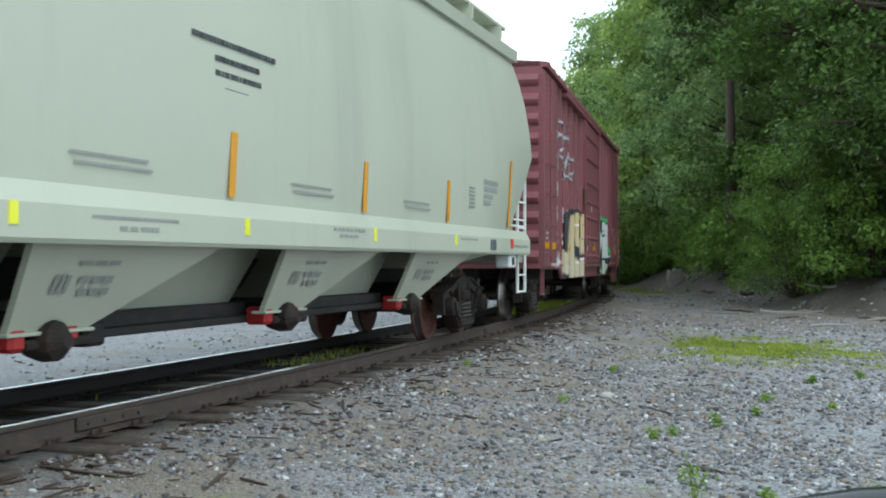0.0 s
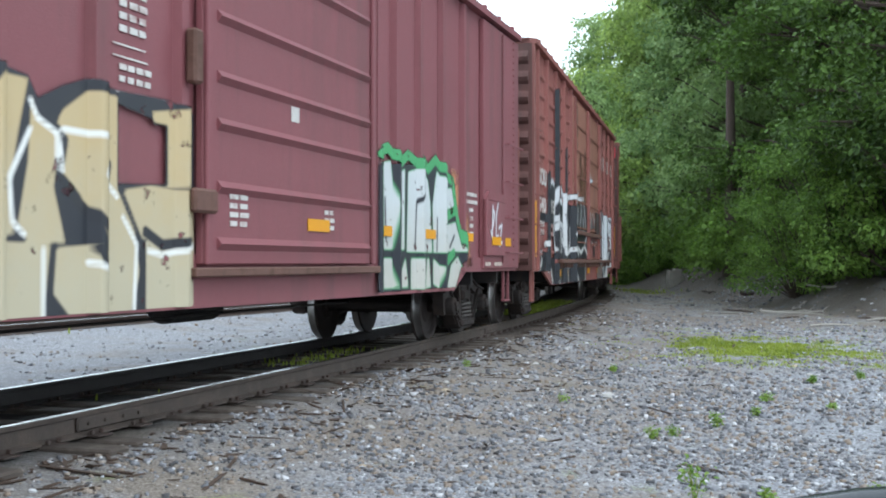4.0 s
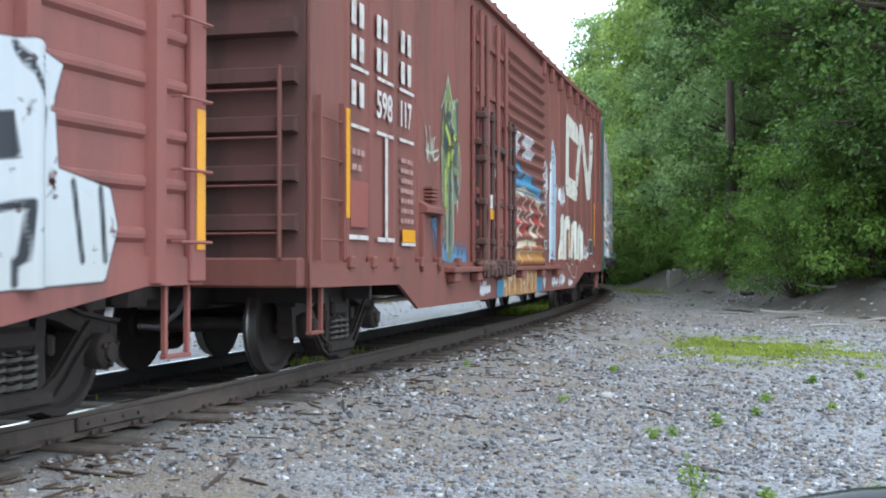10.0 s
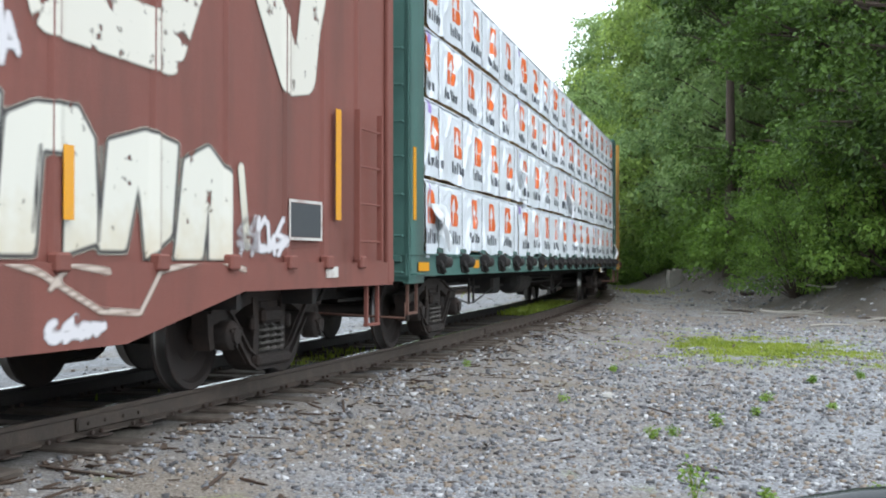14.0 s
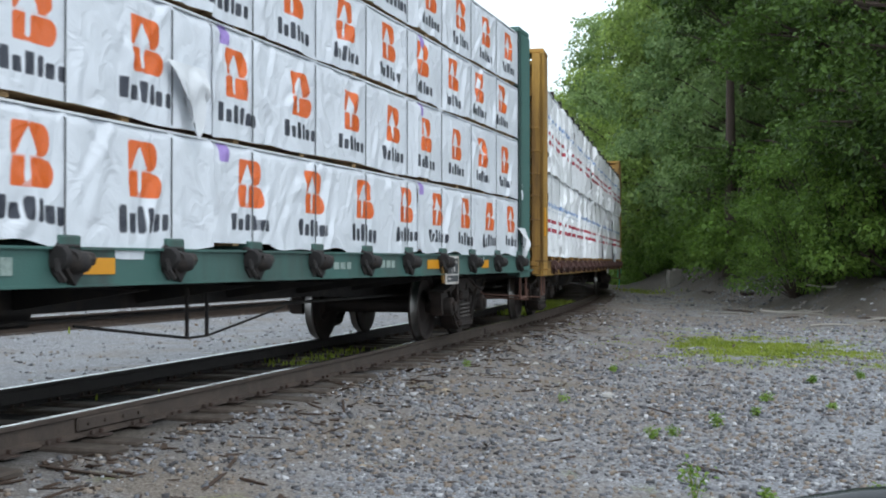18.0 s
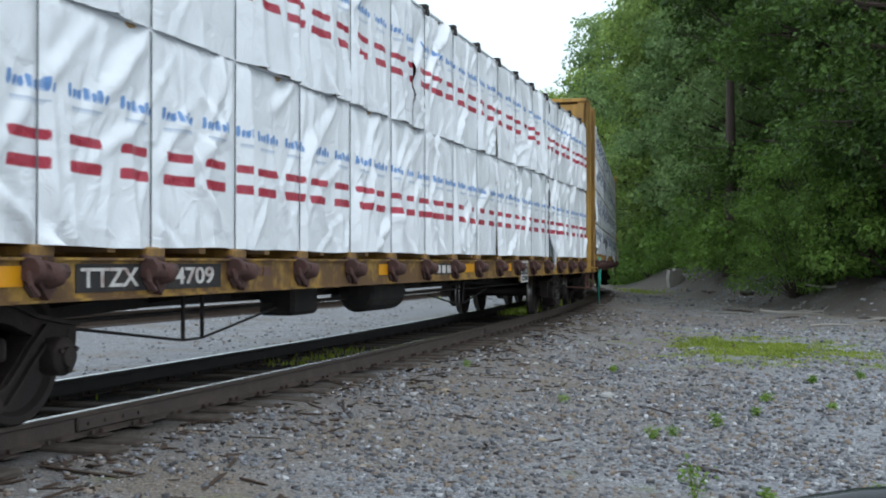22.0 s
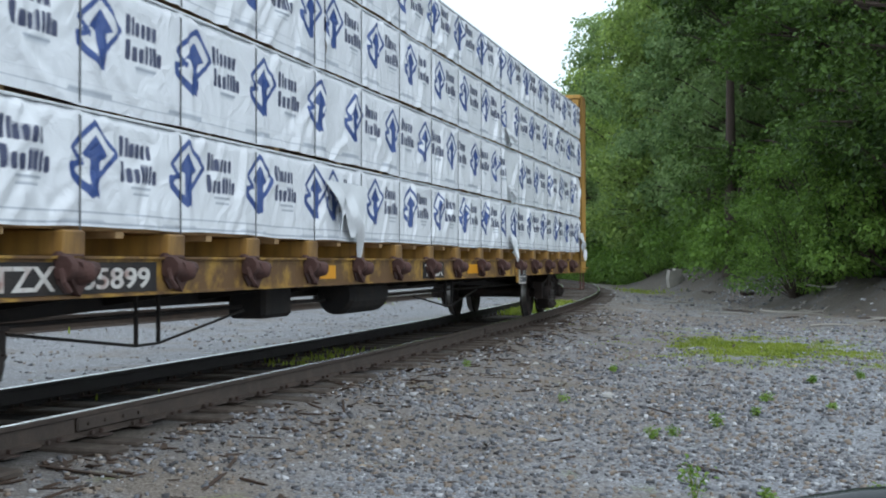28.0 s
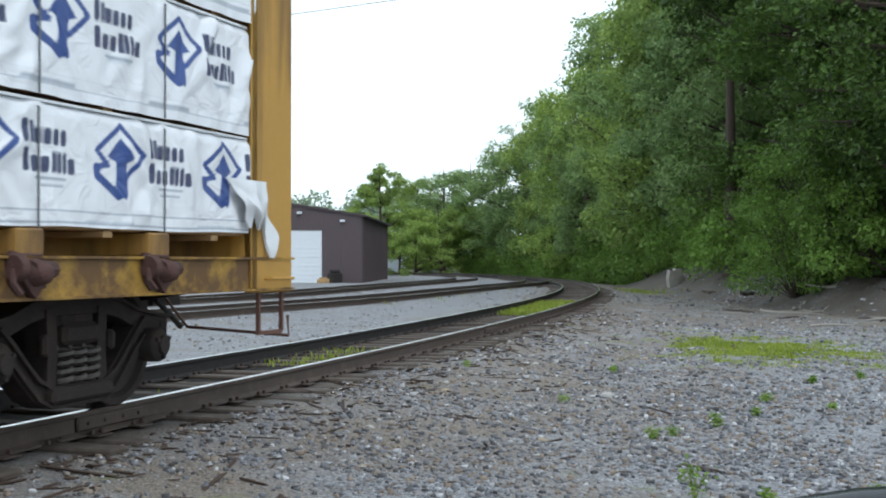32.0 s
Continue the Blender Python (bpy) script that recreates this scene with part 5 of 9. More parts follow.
def wrap_material(name, one, two, three, base=(0.7, 0.735, 0.78)):
    """Glossy woven lumber wrap with a print of up to three colours."""
    m, n, l, p = nodes_of(name)
    at = n.new("ShaderNodeAttribute")
    at.attribute_name = "ink"
    sep = n.new("ShaderNodeSeparateColor")
    l.new(at.outputs["Color"], sep.inputs[0])
    co = n.new("ShaderNodeTexCoord")
    ns = n.new("ShaderNodeTexNoise")
    ns.inputs["Scale"].default_value, ns.inputs["Detail"].default_value = 2.2, 6
    l.new(co.outputs["Object"], ns.inputs[0])
    g = n.new("ShaderNodeMapRange")
    g.inputs[1].default_value, g.inputs[2].default_value, g.inputs[3].default_value, g.inputs[4].default_value = 0.3, 0.7, 0.93, 1.05
    l.new(ns.outputs[0], g.inputs[0])
    tint = n.new("ShaderNodeVectorMath")
    tint.operation = "SCALE"
    tint.inputs[0].default_value = base
    l.new(g.outputs[0], tint.inputs["Scale"])
    col = tint.outputs[0]
    for socket, c in zip((sep.outputs[0], sep.outputs[1], sep.outputs[2]), (one, two, three)):
        r = n.new("ShaderNodeMapRange")
        r.inputs[1].default_value, r.inputs[2].default_value, r.inputs[3].default_value, r.inputs[4].default_value = 0.494, 0.506, 0.985, 0
        l.new(socket, r.inputs[0])
        x = n.new("ShaderNodeMix")
        x.data_type = "RGBA"
        x.inputs[7].default_value = (*c, 1)
        l.new(r.outputs[0], x.inputs[0])
        l.new(col, x.inputs[6])
        col = x.outputs[2]
    l.new(col, p.inputs["Base Color"])
    p.inputs["Roughness"].default_value = 0.3
    p.inputs["Specular IOR Level"].default_value = 0.4
    fold = n.new("ShaderNodeTexNoise")
    fold.inputs["Scale"].default_value, fold.inputs["Detail"].default_value, fold.inputs["Distortion"].default_value = 4.0, 6, 1.2
    l.new(co.outputs["Object"], fold.inputs[0])
    bp = n.new("ShaderNodeBump")
    bp.inputs["Strength"].default_value, bp.inputs["Distance"].default_value = 0.62, 0.05
    l.new(fold.outputs[0], bp.inputs["Height"])
    l.new(bp.outputs[0], p.inputs["Normal"])
    return m


def lettering(parent, text, x, z, size, y, mat, name="lettering", width=None):
    """Stencilled characters on a car's near side; size is their height, width the whole word's."""
    cu = bpy.data.curves.new(name, "FONT")
    cu.body, cu.size, cu.extrude, cu.offset = text, 1.0, 0.001, 0.02
    tmp = new("text_curve", cu)
    me = bpy.data.meshes.new_from_object(tmp.evaluated_get(bpy.context.evaluated_depsgraph_get()))
    bpy.data.objects.remove(tmp)
    bpy.data.curves.remove(cu)
    co = np.empty(len(me.vertices) * 3)
    me.vertices.foreach_get("co", co)
    co = co.reshape(-1, 3)
    lo, hi = co.min(0), co.max(0)
    k = size / (hi[1] - lo[1])
    kx = width / (hi[0] - lo[0]) if width else k * 0.9
    co = np.stack([(co[:, 0] - lo[0]) * kx, co[:, 2] * 1.5, (co[:, 1] - lo[1]) * k], -1)
    me.vertices.foreach_set("co", co.ravel())
    me.materials.clear()
    me.materials.append(mat)
    me.update()
    return part(name, me, mat, parent, at=(x, y, z))


def stencil_bars(parent, rows, y, mat, name="stencil_lines"):
    """Plain bars in place of small writing: rows of (x0, x1, z, height, words)."""
    s = Shape()
    rng = random.Random(len(rows) * 7)
    for x0, x1, z, h, words in rows:
        step = (x1 - x0) / words
        for k in range(words):
            s.box(x0 + k * step, x0 + (k + rng.uniform(0.6, 0.86)) * step, y - 0.002, y + 0.002, z, z + h)
    return part(name, s, mat, parent)


def swatch(parent, x0, x1, z0, z1, y, mat, name="reflector", label="", skew=0.0):
    s = Shape()
    s.prism([(x0, z0), (x1, z0), (x1 + skew, z1), (x0 + skew, z1)], y - 0.003, y + 0.003)
    return part(name, s, mat, parent, label)
# ---- boxcars ----
def corrugated_end(body, x, out, w, z0, z1, n, mat, depth=0.09, style="round"):
    """An end wall with horizontal ribs."""
    s = Shape()
    s.box(min(x, x + out * 0.012), max(x, x + out * 0.012), -w, w, z0, z1)
    part("end_wall", s, mat, body)
    pitch = (z1 - z0 - 0.1) / n
    for k in range(n):
        z = z0 + 0.05 + k * pitch
        r = Shape()
        if style == "round":
            prof = [(x, z + 0.08 * pitch), (x + out * depth * 0.7, z + 0.28 * pitch), (x + out * depth, z + 0.45 * pitch), (x + out * depth * 0.7, z + 0.62 * pitch), (x, z + 0.82 * pitch)]
        else:
            prof = [(x, z), (x + out * depth, z + 0.06 * pitch), (x + out * depth, z + 0.34 * pitch), (x, z + 0.4 * pitch)]
        r.prism(prof, -w + 0.06, w - 0.06)
        part("end_rib", r, mat, body)


def roof(car, L, w, z, mat):
    s = Shape()
    s.prism([(-w - 0.05, z - 0.06), (w + 0.05, z - 0.06), (w + 0.05, z + 0.03), (0, z + 0.16), (-w - 0.05, z + 0.03)], -L / 2, L / 2, "x")
    for k in range(int(L / 0.8)):
        x = -L / 2 + 0.4 + k * 0.8
        s.prism([(-w - 0.05, z + 0.03), (0, z + 0.16), (w + 0.05, z + 0.03), (w + 0.05, z + 0.07), (0, z + 0.2), (-w - 0.05, z + 0.07)], x - 0.04, x + 0.04, "x")
    part("roof", s, mat, car)


def ladder(car, x, y, z0, z1, n, width, mat, along="x"):
    """Stiles and rungs; along x on a side, along y on an end."""
    s = Shape()
    for q in (0, width):
        if along == "x":
            s.box(x + q - 0.012, x + q + 0.012, y - 0.03, y + 0.03, z0, z1, 0.004)
        else:
            s.box(x - 0.03, x + 0.03, y + q - 0.012, y + q + 0.012, z0, z1, 0.004)
    lad = part("ladder", s, mat, car)
    for k in range(n):
        z = z0 + (k + 0.5) * (z1 - z0) / n
        r = Shape()
        a, b = ((x, y, z), (x + width, y, z)) if along == "x" else ((x, y, z), (x, y + width, z))
        rod(r, a, b, 0.011)
        part("rung", r, mat, lad)


def stirrup(car, x, w, z0, z1, mat, width=0.32):
    s = Shape()
    for y in (-w + 0.03,):
        s.box(x, x + 0.035, y - 0.02, y + 0.02, z0, z1, 0.005)
        s.box(x + width - 0.035, x + width, y - 0.02, y + 0.02, z0, z1, 0.005)
        s.box(x, x + width, y - 0.03, y + 0.03, z0 - 0.03, z0, 0.005)
    part("sill_step", s, mat, car)


def underframe(car, L, half, z=0.95):
    s = Shape()
    s.box(-L / 2 + 0.2, L / 2 - 0.2, -0.25, 0.25, 0.62, z, 0.02)
    for k in range(int(L / 1.4)):
        x = -L / 2 + 0.7 + k * 1.4
        s.box(x - 0.04, x + 0.04, -1.38, 1.38, z - 0.2, z)
    part("underframe", s, M_BLK, car, "grimy black steel underframe")
    t = Shape()
    t.lathe([(-0.6, 0.05), (-0.56, 0.17), (-0.5, 0.2), (0.5, 0.2), (0.56, 0.17), (0.6, 0.05)], 16, "x", (1.8, 0.55, 0.62))
    part("air_reservoir", t, M_BLK, car, "black brake air reservoir")
    p = Shape()
    rod(p, (-L / 2 + 0.3, -0.42, 0.66), (L / 2 - 0.3, -0.42, 0.66), 0.02)
    rod(p, (-half + 1.3, 0.35, 0.5), (half - 1.3, 0.2, 0.52), 0.016)
    part("brake_pipe", p, M_BLK, car)


def belly(body, pts, w, mat, name="side_sill"):
    """The side sill, deeper between the trucks: an outline of (x, z) with thickness, on both sides."""
    for y in (-w, w - 0.04):
        part(name, Shape().prism(pts, y, y + 0.04), mat, body)


def posts_depth(posts, w, gap=0.006):
    """The outer face of a side with upright posts (x, half width, depth)."""
    def depth(X, Z):
        Y = np.full(X.shape, -w - gap)
        for x, h, d in posts:
            k = np.clip((h + 0.02 - abs(X - x)) / 0.02, 0, 1)
            Y = Y - d * k
        return Y
    return depth


def side_posts(body, posts, w, z0, z1, mat):
    for x, h, d in posts:
        for q in (-1, 1):
            s = Shape()
            o = [(x - h - 0.02, q * w), (x - h, q * (w + d)), (x + h, q * (w + d)), (x + h + 0.02, q * w)]
            s.prism(o, z0, z1, "z")
            part("side_post", s, mat, body)


def shell(car, L, w, z0, z1, mat, label=""):
    s = Shape().box(-L / 2, L / 2, -w, w, z0, z1, 0.015)
    return part("body", s, mat, car, label)


def glyphs(words, x, z, w, h, lean=0.0):
    """Strokes of loose fat shapes set side by side: each is a list of points on a unit square."""
    out = []
    for k, g in enumerate(words):
        for st in g:
            out.append([(x + (k + 0.08 + 0.84 * a) * w + lean * b, z + h * b) for a, b in st])
    return out


def scrawl(x0, x1, z0, z1, n, seed):
    """Loose hand-sprayed loops and hooks, no letters."""
    r = random.Random(seed)
    out, w, h = [], (x1 - x0) / n, z1 - z0
    for k in range(n):
        a = x0 + k * w
        kind = r.randrange(3)
        if kind == 0:
            c, q = (a + w * 0.5, z0 + h * r.uniform(0.35, 0.65)), r.uniform(0.25, 0.45)
            out.append([(c[0] + w * 0.5 * math.cos(t) , c[1] + h * q * math.sin(t)) for t in [r.uniform(0, 2) + 0.7 * i for i in range(8)]])
        elif kind == 1:
            out.append([(a + w * r.uniform(0, 0.3), z1 - h * r.uniform(0, 0.2)), (a + w * r.uniform(0.2, 0.5), z0 + h * r.uniform(0, 0.2)), (a + w * r.uniform(0.5, 0.8), z0 + h * r.uniform(0.5, 0.8)), (a + w * r.uniform(0.8, 1.1), z0 + h * r.uniform(0, 0.3))])
        else:
            out.append([(a + w * r.uniform(0.6, 1.0), z1), (a + w * r.uniform(0.0, 0.3), z0 + h * 0.6), (a + w * r.uniform(0.6, 1.1), z0 + h * 0.45), (a + w * r.uniform(0, 0.5), z0)])
    out.append([(x0, z0 + h * 0.3), ((x0 + x1) / 2, z0 + h * r.uniform(0.1, 0.3)), (x1, z0 + h * r.uniform(0.3, 0.5))])
    return out


def graffiti(body, label, x0, x1, z0, z1, depth, mat, fill=(), radius=0.16, third=(), third_r=0.3, inner=(), inner_r=0.03, step=0.04, third_blocks=(), clip=None, polys=(), holes=(), shine=(), shine_r=0.02, third_polys=()):
    def fields(X, Z):
        a = np.full(X.shape, 9.0)
        for s in fill:
            a = np.minimum(a, line(X, Z, s, radius))
        for q in polys:
            a = np.minimum(a, poly(X, Z, q))
        for q in holes:
            a = np.maximum(a, -poly(X, Z, q))
        b = np.full(X.shape, 9.0)
        for q in third_polys:
            b = np.minimum(b, poly(X, Z, q))
        for s in third:
            b = np.minimum(b, line(X, Z, s, third_r))
        for q in third_blocks:
            b = np.minimum(b, block(X, Z, *q, 0.08))
        c = np.full(X.shape, 9.0)
        for s in inner:
            c = np.minimum(c, line(X, Z, s, inner_r))
        if clip is not None:
            k = clip(X, Z)
            a, b, c = np.maximum(a, k), np.maximum(b, k), np.maximum(c, k)
        e = np.full(X.shape, 9.0)
        for s in shine:
            e = np.minimum(e, line(X, Z, s, shine_r))
        return a, b, c, e
    me = sheet("graffiti", x0, x1, z0, z1, step, depth, fields, mat, keep=0.12)
    return part("graffiti", me, mat, body, label)


def hs_boxcar():
    L, w, z0, z1 = 16.9, 1.45, 0.95, 4.6
    car = railcar("boxcar", "maroon ribbed steel boxcar with a sliding door and sprayed graffiti", "boxcar", -43.97, 6.9, "boxcars in the train")
    body = shell(car, L, w, z0, z1, M_HS)
    posts = [(x, 0.05, 0.07) for x in (-5.96, -5.0, -4.03, -3.03, -1.95, 2.15, 2.75, 3.6, 4.5, 5.45)]
    side_posts(body, posts, w, z0, z1 - 0.15, M_HS)
    # smooth end panels, flush with the posts
    for a, b in ((-L / 2, -6.72), (6.38, L / 2)):
        for q in (-1, 1):
            s = Shape()
            s.box(a, b, min(q * w, q * (w + 0.07)), max(q * w, q * (w + 0.07)), z0 + 0.02, z1 - 0.15, 0.01)
            part("side_panel", s, M_HS, body)
            seam = Shape()
            m = -7.67 if a < 0 else 7.44
            seam.box(m - 0.045, m + 0.045, min(q * (w + 0.07), q * (w + 0.1)), max(q * (w + 0.07), q * (w + 0.1)), z0 + 0.1, z1 - 0.2, 0.008)
            part("seam_post", seam, M_HS, body)
        e = -8.2 if a < 0 else 8.1
        r = Shape()
        for k in range(34):
            r.lathe([(-w - 0.088, 0.012), (-w - 0.07, 0.018)], 6, "y", (e, 0, 1.1 + k * 0.1))
        part("rivet_line", r, M_HS, body)
    panel = Shape().box(6.36, 7.42, -w - 0.12, -w - 0.07, 1.15, 1.93, 0.01).prism([(6.36, 1.93), (7.42, 1.93), (7.3, 2.05), (6.5, 2.05)], -w - 0.12, -w - 0.07)
    part("patch_panel", panel, M_HS, body)
    belly(body, [(-L / 2, 0.93), (-6.03, 0.93), (-5.6, 0.73), (5.05, 0.70), (5.6, 0.93), (L / 2, 0.93), (L / 2, 1.12), (-L / 2, 1.12)], w + 0.03, M_HS)
    # sliding door
    for q in (-1, 1):
        d = part("sliding_door", Shape().box(-1.72, 1.88, min(q * (w + 0.02), q * (w + 0.09)), max(q * (w + 0.02), q * (w + 0.09)), 1.04, 4.35, 0.012), M_HS, body, "maroon ribbed sliding door")
        for z in (1.2, 1.63, 2.11, 2.47, 2.93, 3.5, 4.0):
            r = Shape()
            r.prism([(q * (w + 0.09), z - 0.05), (q * (w + 0.13), z), (q * (w + 0.09), z + 0.05)], -1.5, 1.75, "x")
            part("door_rib", r, M_HS, d)
        for x in (-1.72, 1.8):
            part("door_edge", Shape().box(x, x + 0.09, min(q * (w + 0.09), q * (w + 0.13)), max(q * (w + 0.09), q * (w + 0.13)), 1.04, 4.35, 0.01), M_HS, d)
        part("door_track", Shape().box(-1.9, 2.0, min(q * w, q * (w + 0.14)), max(q * w, q * (w + 0.14)), 0.95, 1.02, 0.01), M_RUSTG, body)
        part("upper_track", Shape().box(-5.4, 2.0, min(q * w, q * (w + 0.14)), max(q * w, q * (w + 0.14)), 4.36, 4.46, 0.01), M_HS, body)
    part("door_latch", Shape().box(-1.98, -1.85, -w - 0.17, -w - 0.08, 2.35, 2.75, 0.02), M_RUSTG, body, "rusty door latch")
    part("door_latch", Shape().box(-1.95, -1.6, -w - 0.16, -w - 0.1, 1.42, 1.6, 0.02), M_RUSTG, body, "rusty door latch")
    roof(car, L, w + 0.07, z1 - 0.05, M_HS)
    for x, out in ((-L / 2, -1), (L / 2, 1)):
        # the rear end gets the paint with shade in it, the front end plain maroon
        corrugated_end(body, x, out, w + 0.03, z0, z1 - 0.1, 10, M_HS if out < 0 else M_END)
        ladder(car, x + out * 0.14, -0.95, 1.05, 3.3, 6, 0.45, M_HS, "y")
        coupler(car, x, out)
    for a, b in ((-8.4, -7.5), (7.52, 8.42)):
        for z in (1.2, 1.72, 2.25, 2.8):
            grab(body, a, b, -w - 0.09, z, 0.06, M_HS)
    stirrup(car, -8.2, w, 0.5, 0.95, M_HS)
    stirrup(car, 7.85, w, 0.5, 0.95, M_HS)
    underframe(car, L, 6.9)
    truck(car, -6.9)
    truck(car, 6.9)
    y = -w - 0.103
    for x0, x1 in ((-8.39, -7.86), (-7.42, -6.9), (6.62, 7.12), (7.45, 7.93)):
        swatch(body, x0, x1, 1.3, 1.42, -w - (0.13 if 6.3 < x0 < 7.4 else 0.076), M_ORANGE)
    for x0, x1 in ((-4.67, -4.18), (0.2, 0.7), (2.3, 2.6), (3.76, 4.2), (5.6, 5.9)):
        swatch(body, x0, x1, 1.34, 1.45, -w - (0.1 if -1 < x0 < 1 else 0.05), M_ORANGE)
    lettering(body, "HS", -6.31, 2.34, 0.28, -w - 0.012, M_WHITE, width=0.38)
    lettering(body, "61", -6.32, 1.86, 0.3, -w - 0.012, M_WHITE, width=0.36)
    lettering(body, "228", -5.67, 1.85, 0.32, -w - 0.012, M_WHITE, width=0.54)
    lettering(body, "LD LMT", -6.36, 1.555, 0.09, -w - 0.012, M_FADED, width=0.37)
    lettering(body, "LT WT", -6.36, 1.4, 0.09, -w - 0.012, M_FADED, width=0.32)
    stencil_bars(body, [(-8.3, -7.95, 1.56, 0.05, 3), (-8.28, -8.0, 1.47, 0.045, 2)], -w - 0.076, M_WHITE)
    stencil_bars(body, [(-7.55, -6.75, 0.99, 0.05, 5), (6.45, 6.75, 1.01, 0.05, 2), (6.95, 7.4, 1.01, 0.05, 4)], -w - 0.076, surface("cream stencil paint", (0.5, 0.42, 0.36), 0.6))
    stencil_bars(body, [(-1.3, -0.95, 1.55 - 0.07 * k, 0.04, 2) for k in range(4)] + [(0.6, 0.85, 1.5 - 0.07 * k, 0.04, 2) for k in range(3)] + [(-0.15, 0.1, 2.28, 0.13, 1)], -w - 0.095, M_WHITE)
    stencil_bars(body, [(-5.62, -5.2, 1.56, 0.075, 6), (-5.54, -5.2, 1.41, 0.075, 5)], -w - 0.01, M_WHITE)
    stencil_bars(body, [(-2.72, -2.35, 3.02 - 0.085 * k, 0.045, 3) for k in range(6)] + [(-2.72, -2.35, 3.3 - 0.07 * k, 0.03, 4) for k in range(2)] + [(-2.72, -2.3, 2.34 - 0.08 * k, 0.04, 4) for k in range(2)] + [(-2.8, -2.27, z, 0.012, 1) for z in (2.18, 2.42, 2.5, 3.1, 3.16, 3.4)], -w - 0.01, M_WHITE)
    stencil_bars(body, [(5.6, 6.25, 1.95, 0.05, 10), (5.62, 6.25, 1.85, 0.05, 9), (5.85, 6.05, 1.74, 0.05, 3), (5.9, 6.06, 1.63, 0.05, 2), (5.88, 6.06, 1.53, 0.05, 3), (5.85, 6.05, 1.42, 0.05, 4)], -w - 0.01, M_WHITE)
    card = Shape().box(-4.68, -4.4, -w - 0.014, -w - 0.004, 2.05, 2.45)
    part("stencil_panel", card, surface("dark stencil field", (0.1, 0.04, 0.042), 0.6), body)
    stencil_bars(body, [(-4.64, -4.44, 2.3, 0.05, 2), (-4.58, -4.5, 2.12, 0.1, 1)], -w - 0.017, M_WHITE)
    dep = posts_depth(posts, w, 0.034)
    tan = spray_material("tan sprayed paint", (0.47, 0.36, 0.19), (0.44, 0.39, 0.27), (0.012, 0.013, 0.018), (0.014, 0.016, 0.022), 0.012, band=(0.9, 1.9), shine=(0.72, 0.72, 0.68))
    pieces = [[(-5.77, 1.16), (-5.65, 1.27), (-5.41, 1.33), (-5.12, 1.27), (-4.7, 1.21), (-4.26, 0.96), (-4.31, 0.72), (-4.97, 0.74), (-5.09, 0.83), (-5.28, 0.86), (-5.5, 0.8), (-5.65, 0.9)], [(-5.05, 1.15), (-5.02, 1.92), (-4.83, 1.99), (-4.63, 2.15), (-4.5, 2.12), (-4.37, 1.91), (-4.31, 1.59), (-4.37, 1.32), (-4.68, 1.31), (-4.7, 1.2)], [(-4.29, 1.54), (-4.15, 1.99), (-4.01, 2.13), (-3.72, 2.13), (-3.81, 1.81), (-3.89, 1.49), (-3.84, 1.23), (-4.04, 1.18), (-3.5, 1.17), (-3.57, 0.72), (-4.18, 0.72), (-4.23, 0.96), (-4.37, 1.18), (-4.34, 1.3)], [(-3.69, 2.03), (-3.63, 1.91), (-3.41, 1.83), (-3.47, 1.51), (-3.35, 1.18), (-3.72, 1.18), (-3.81, 1.29), (-3.72, 1.65)]]
    pieces += [[(-3.44, 1.91), (-3.38, 1.99), (-3.12, 2.14), (-2.78, 2.15), (-2.78, 1.54), (-2.57, 1.27), (-2.5, 0.99), (-2.61, 0.71), (-3.28, 0.71), (-3.47, 0.87), (-3.44, 1.15), (-2.95, 1.18), (-3.12, 1.41), (-3.38, 1.58), (-3.32, 1.82)], [(-2.71, 1.54), (-2.35, 1.59), (-1.73, 1.57), (-1.65, 1.28), (-1.69, 0.99), (-1.57, 0.89), (-1.61, 0.73), (-2.44, 0.73), (-2.44, 1.18)], [(-2.35, 2.1), (-1.89, 2.17), (-1.85, 1.62), (-2.13, 1.58), (-2.13, 2.03), (-2.32, 2.03)]]
    back = [[(-5.19, 2.04), (-5.02, 2.08), (-4.88, 2.1), (-4.63, 2.17), (-4.42, 2.13), (-4.31, 2.16), (-4.04, 2.18), (-3.72, 2.15), (-3.63, 2.03), (-3.38, 2.14), (-3.12, 2.22), (-2.78, 2.19), (-2.78, 0.7), (-5.52, 0.74), (-5.77, 0.9), (-5.93, 0.99), (-5.79, 1.16), (-5.85, 1.23), (-5.48, 1.36), (-5.16, 1.32)], [(-2.78, 1.58), (-1.65, 1.63), (-1.57, 0.7), (-2.78, 0.7)], [(-2.78, 2.19), (-2.13, 2.21), (-1.77, 2.16), (-1.65, 1.99), (-1.69, 1.58), (-2.16, 1.58), (-2.16, 2.03), (-2.78, 2.1)]]
    hi = [[(-4.63, 2.14), (-4.5, 2.09), (-4.36, 1.87), (-4.31, 1.6)], [(-4.37, 1.55), (-4.34, 1.42)], [(-4.7, 1.2), (-4.55, 1.08), (-4.26, 0.95), (-4.31, 0.74)], [(-3.7, 2.01), (-3.63, 1.91), (-3.44, 1.84), (-3.44, 1.64)], [(-3.7, 1.84), (-3.89, 1.54), (-3.86, 1.29), (-3.75, 1.22)], [(-3.57, 1.14), (-3.57, 0.74)], [(-3.41, 1.79), (-3.38, 1.62)], [(-2.92, 1.73), (-2.99, 1.62), (-2.78, 1.49)], [(-2.71, 1.36), (-2.54, 1.18), (-2.57, 0.74)], [(-2.39, 1.14), (-2.2, 1.11), (-1.73, 1.18), (-1.69, 1.38)], [(-3.38, 1.87), (-2.92, 1.87)], [(-3.12, 1.06), (-2.95, 1.02)]]
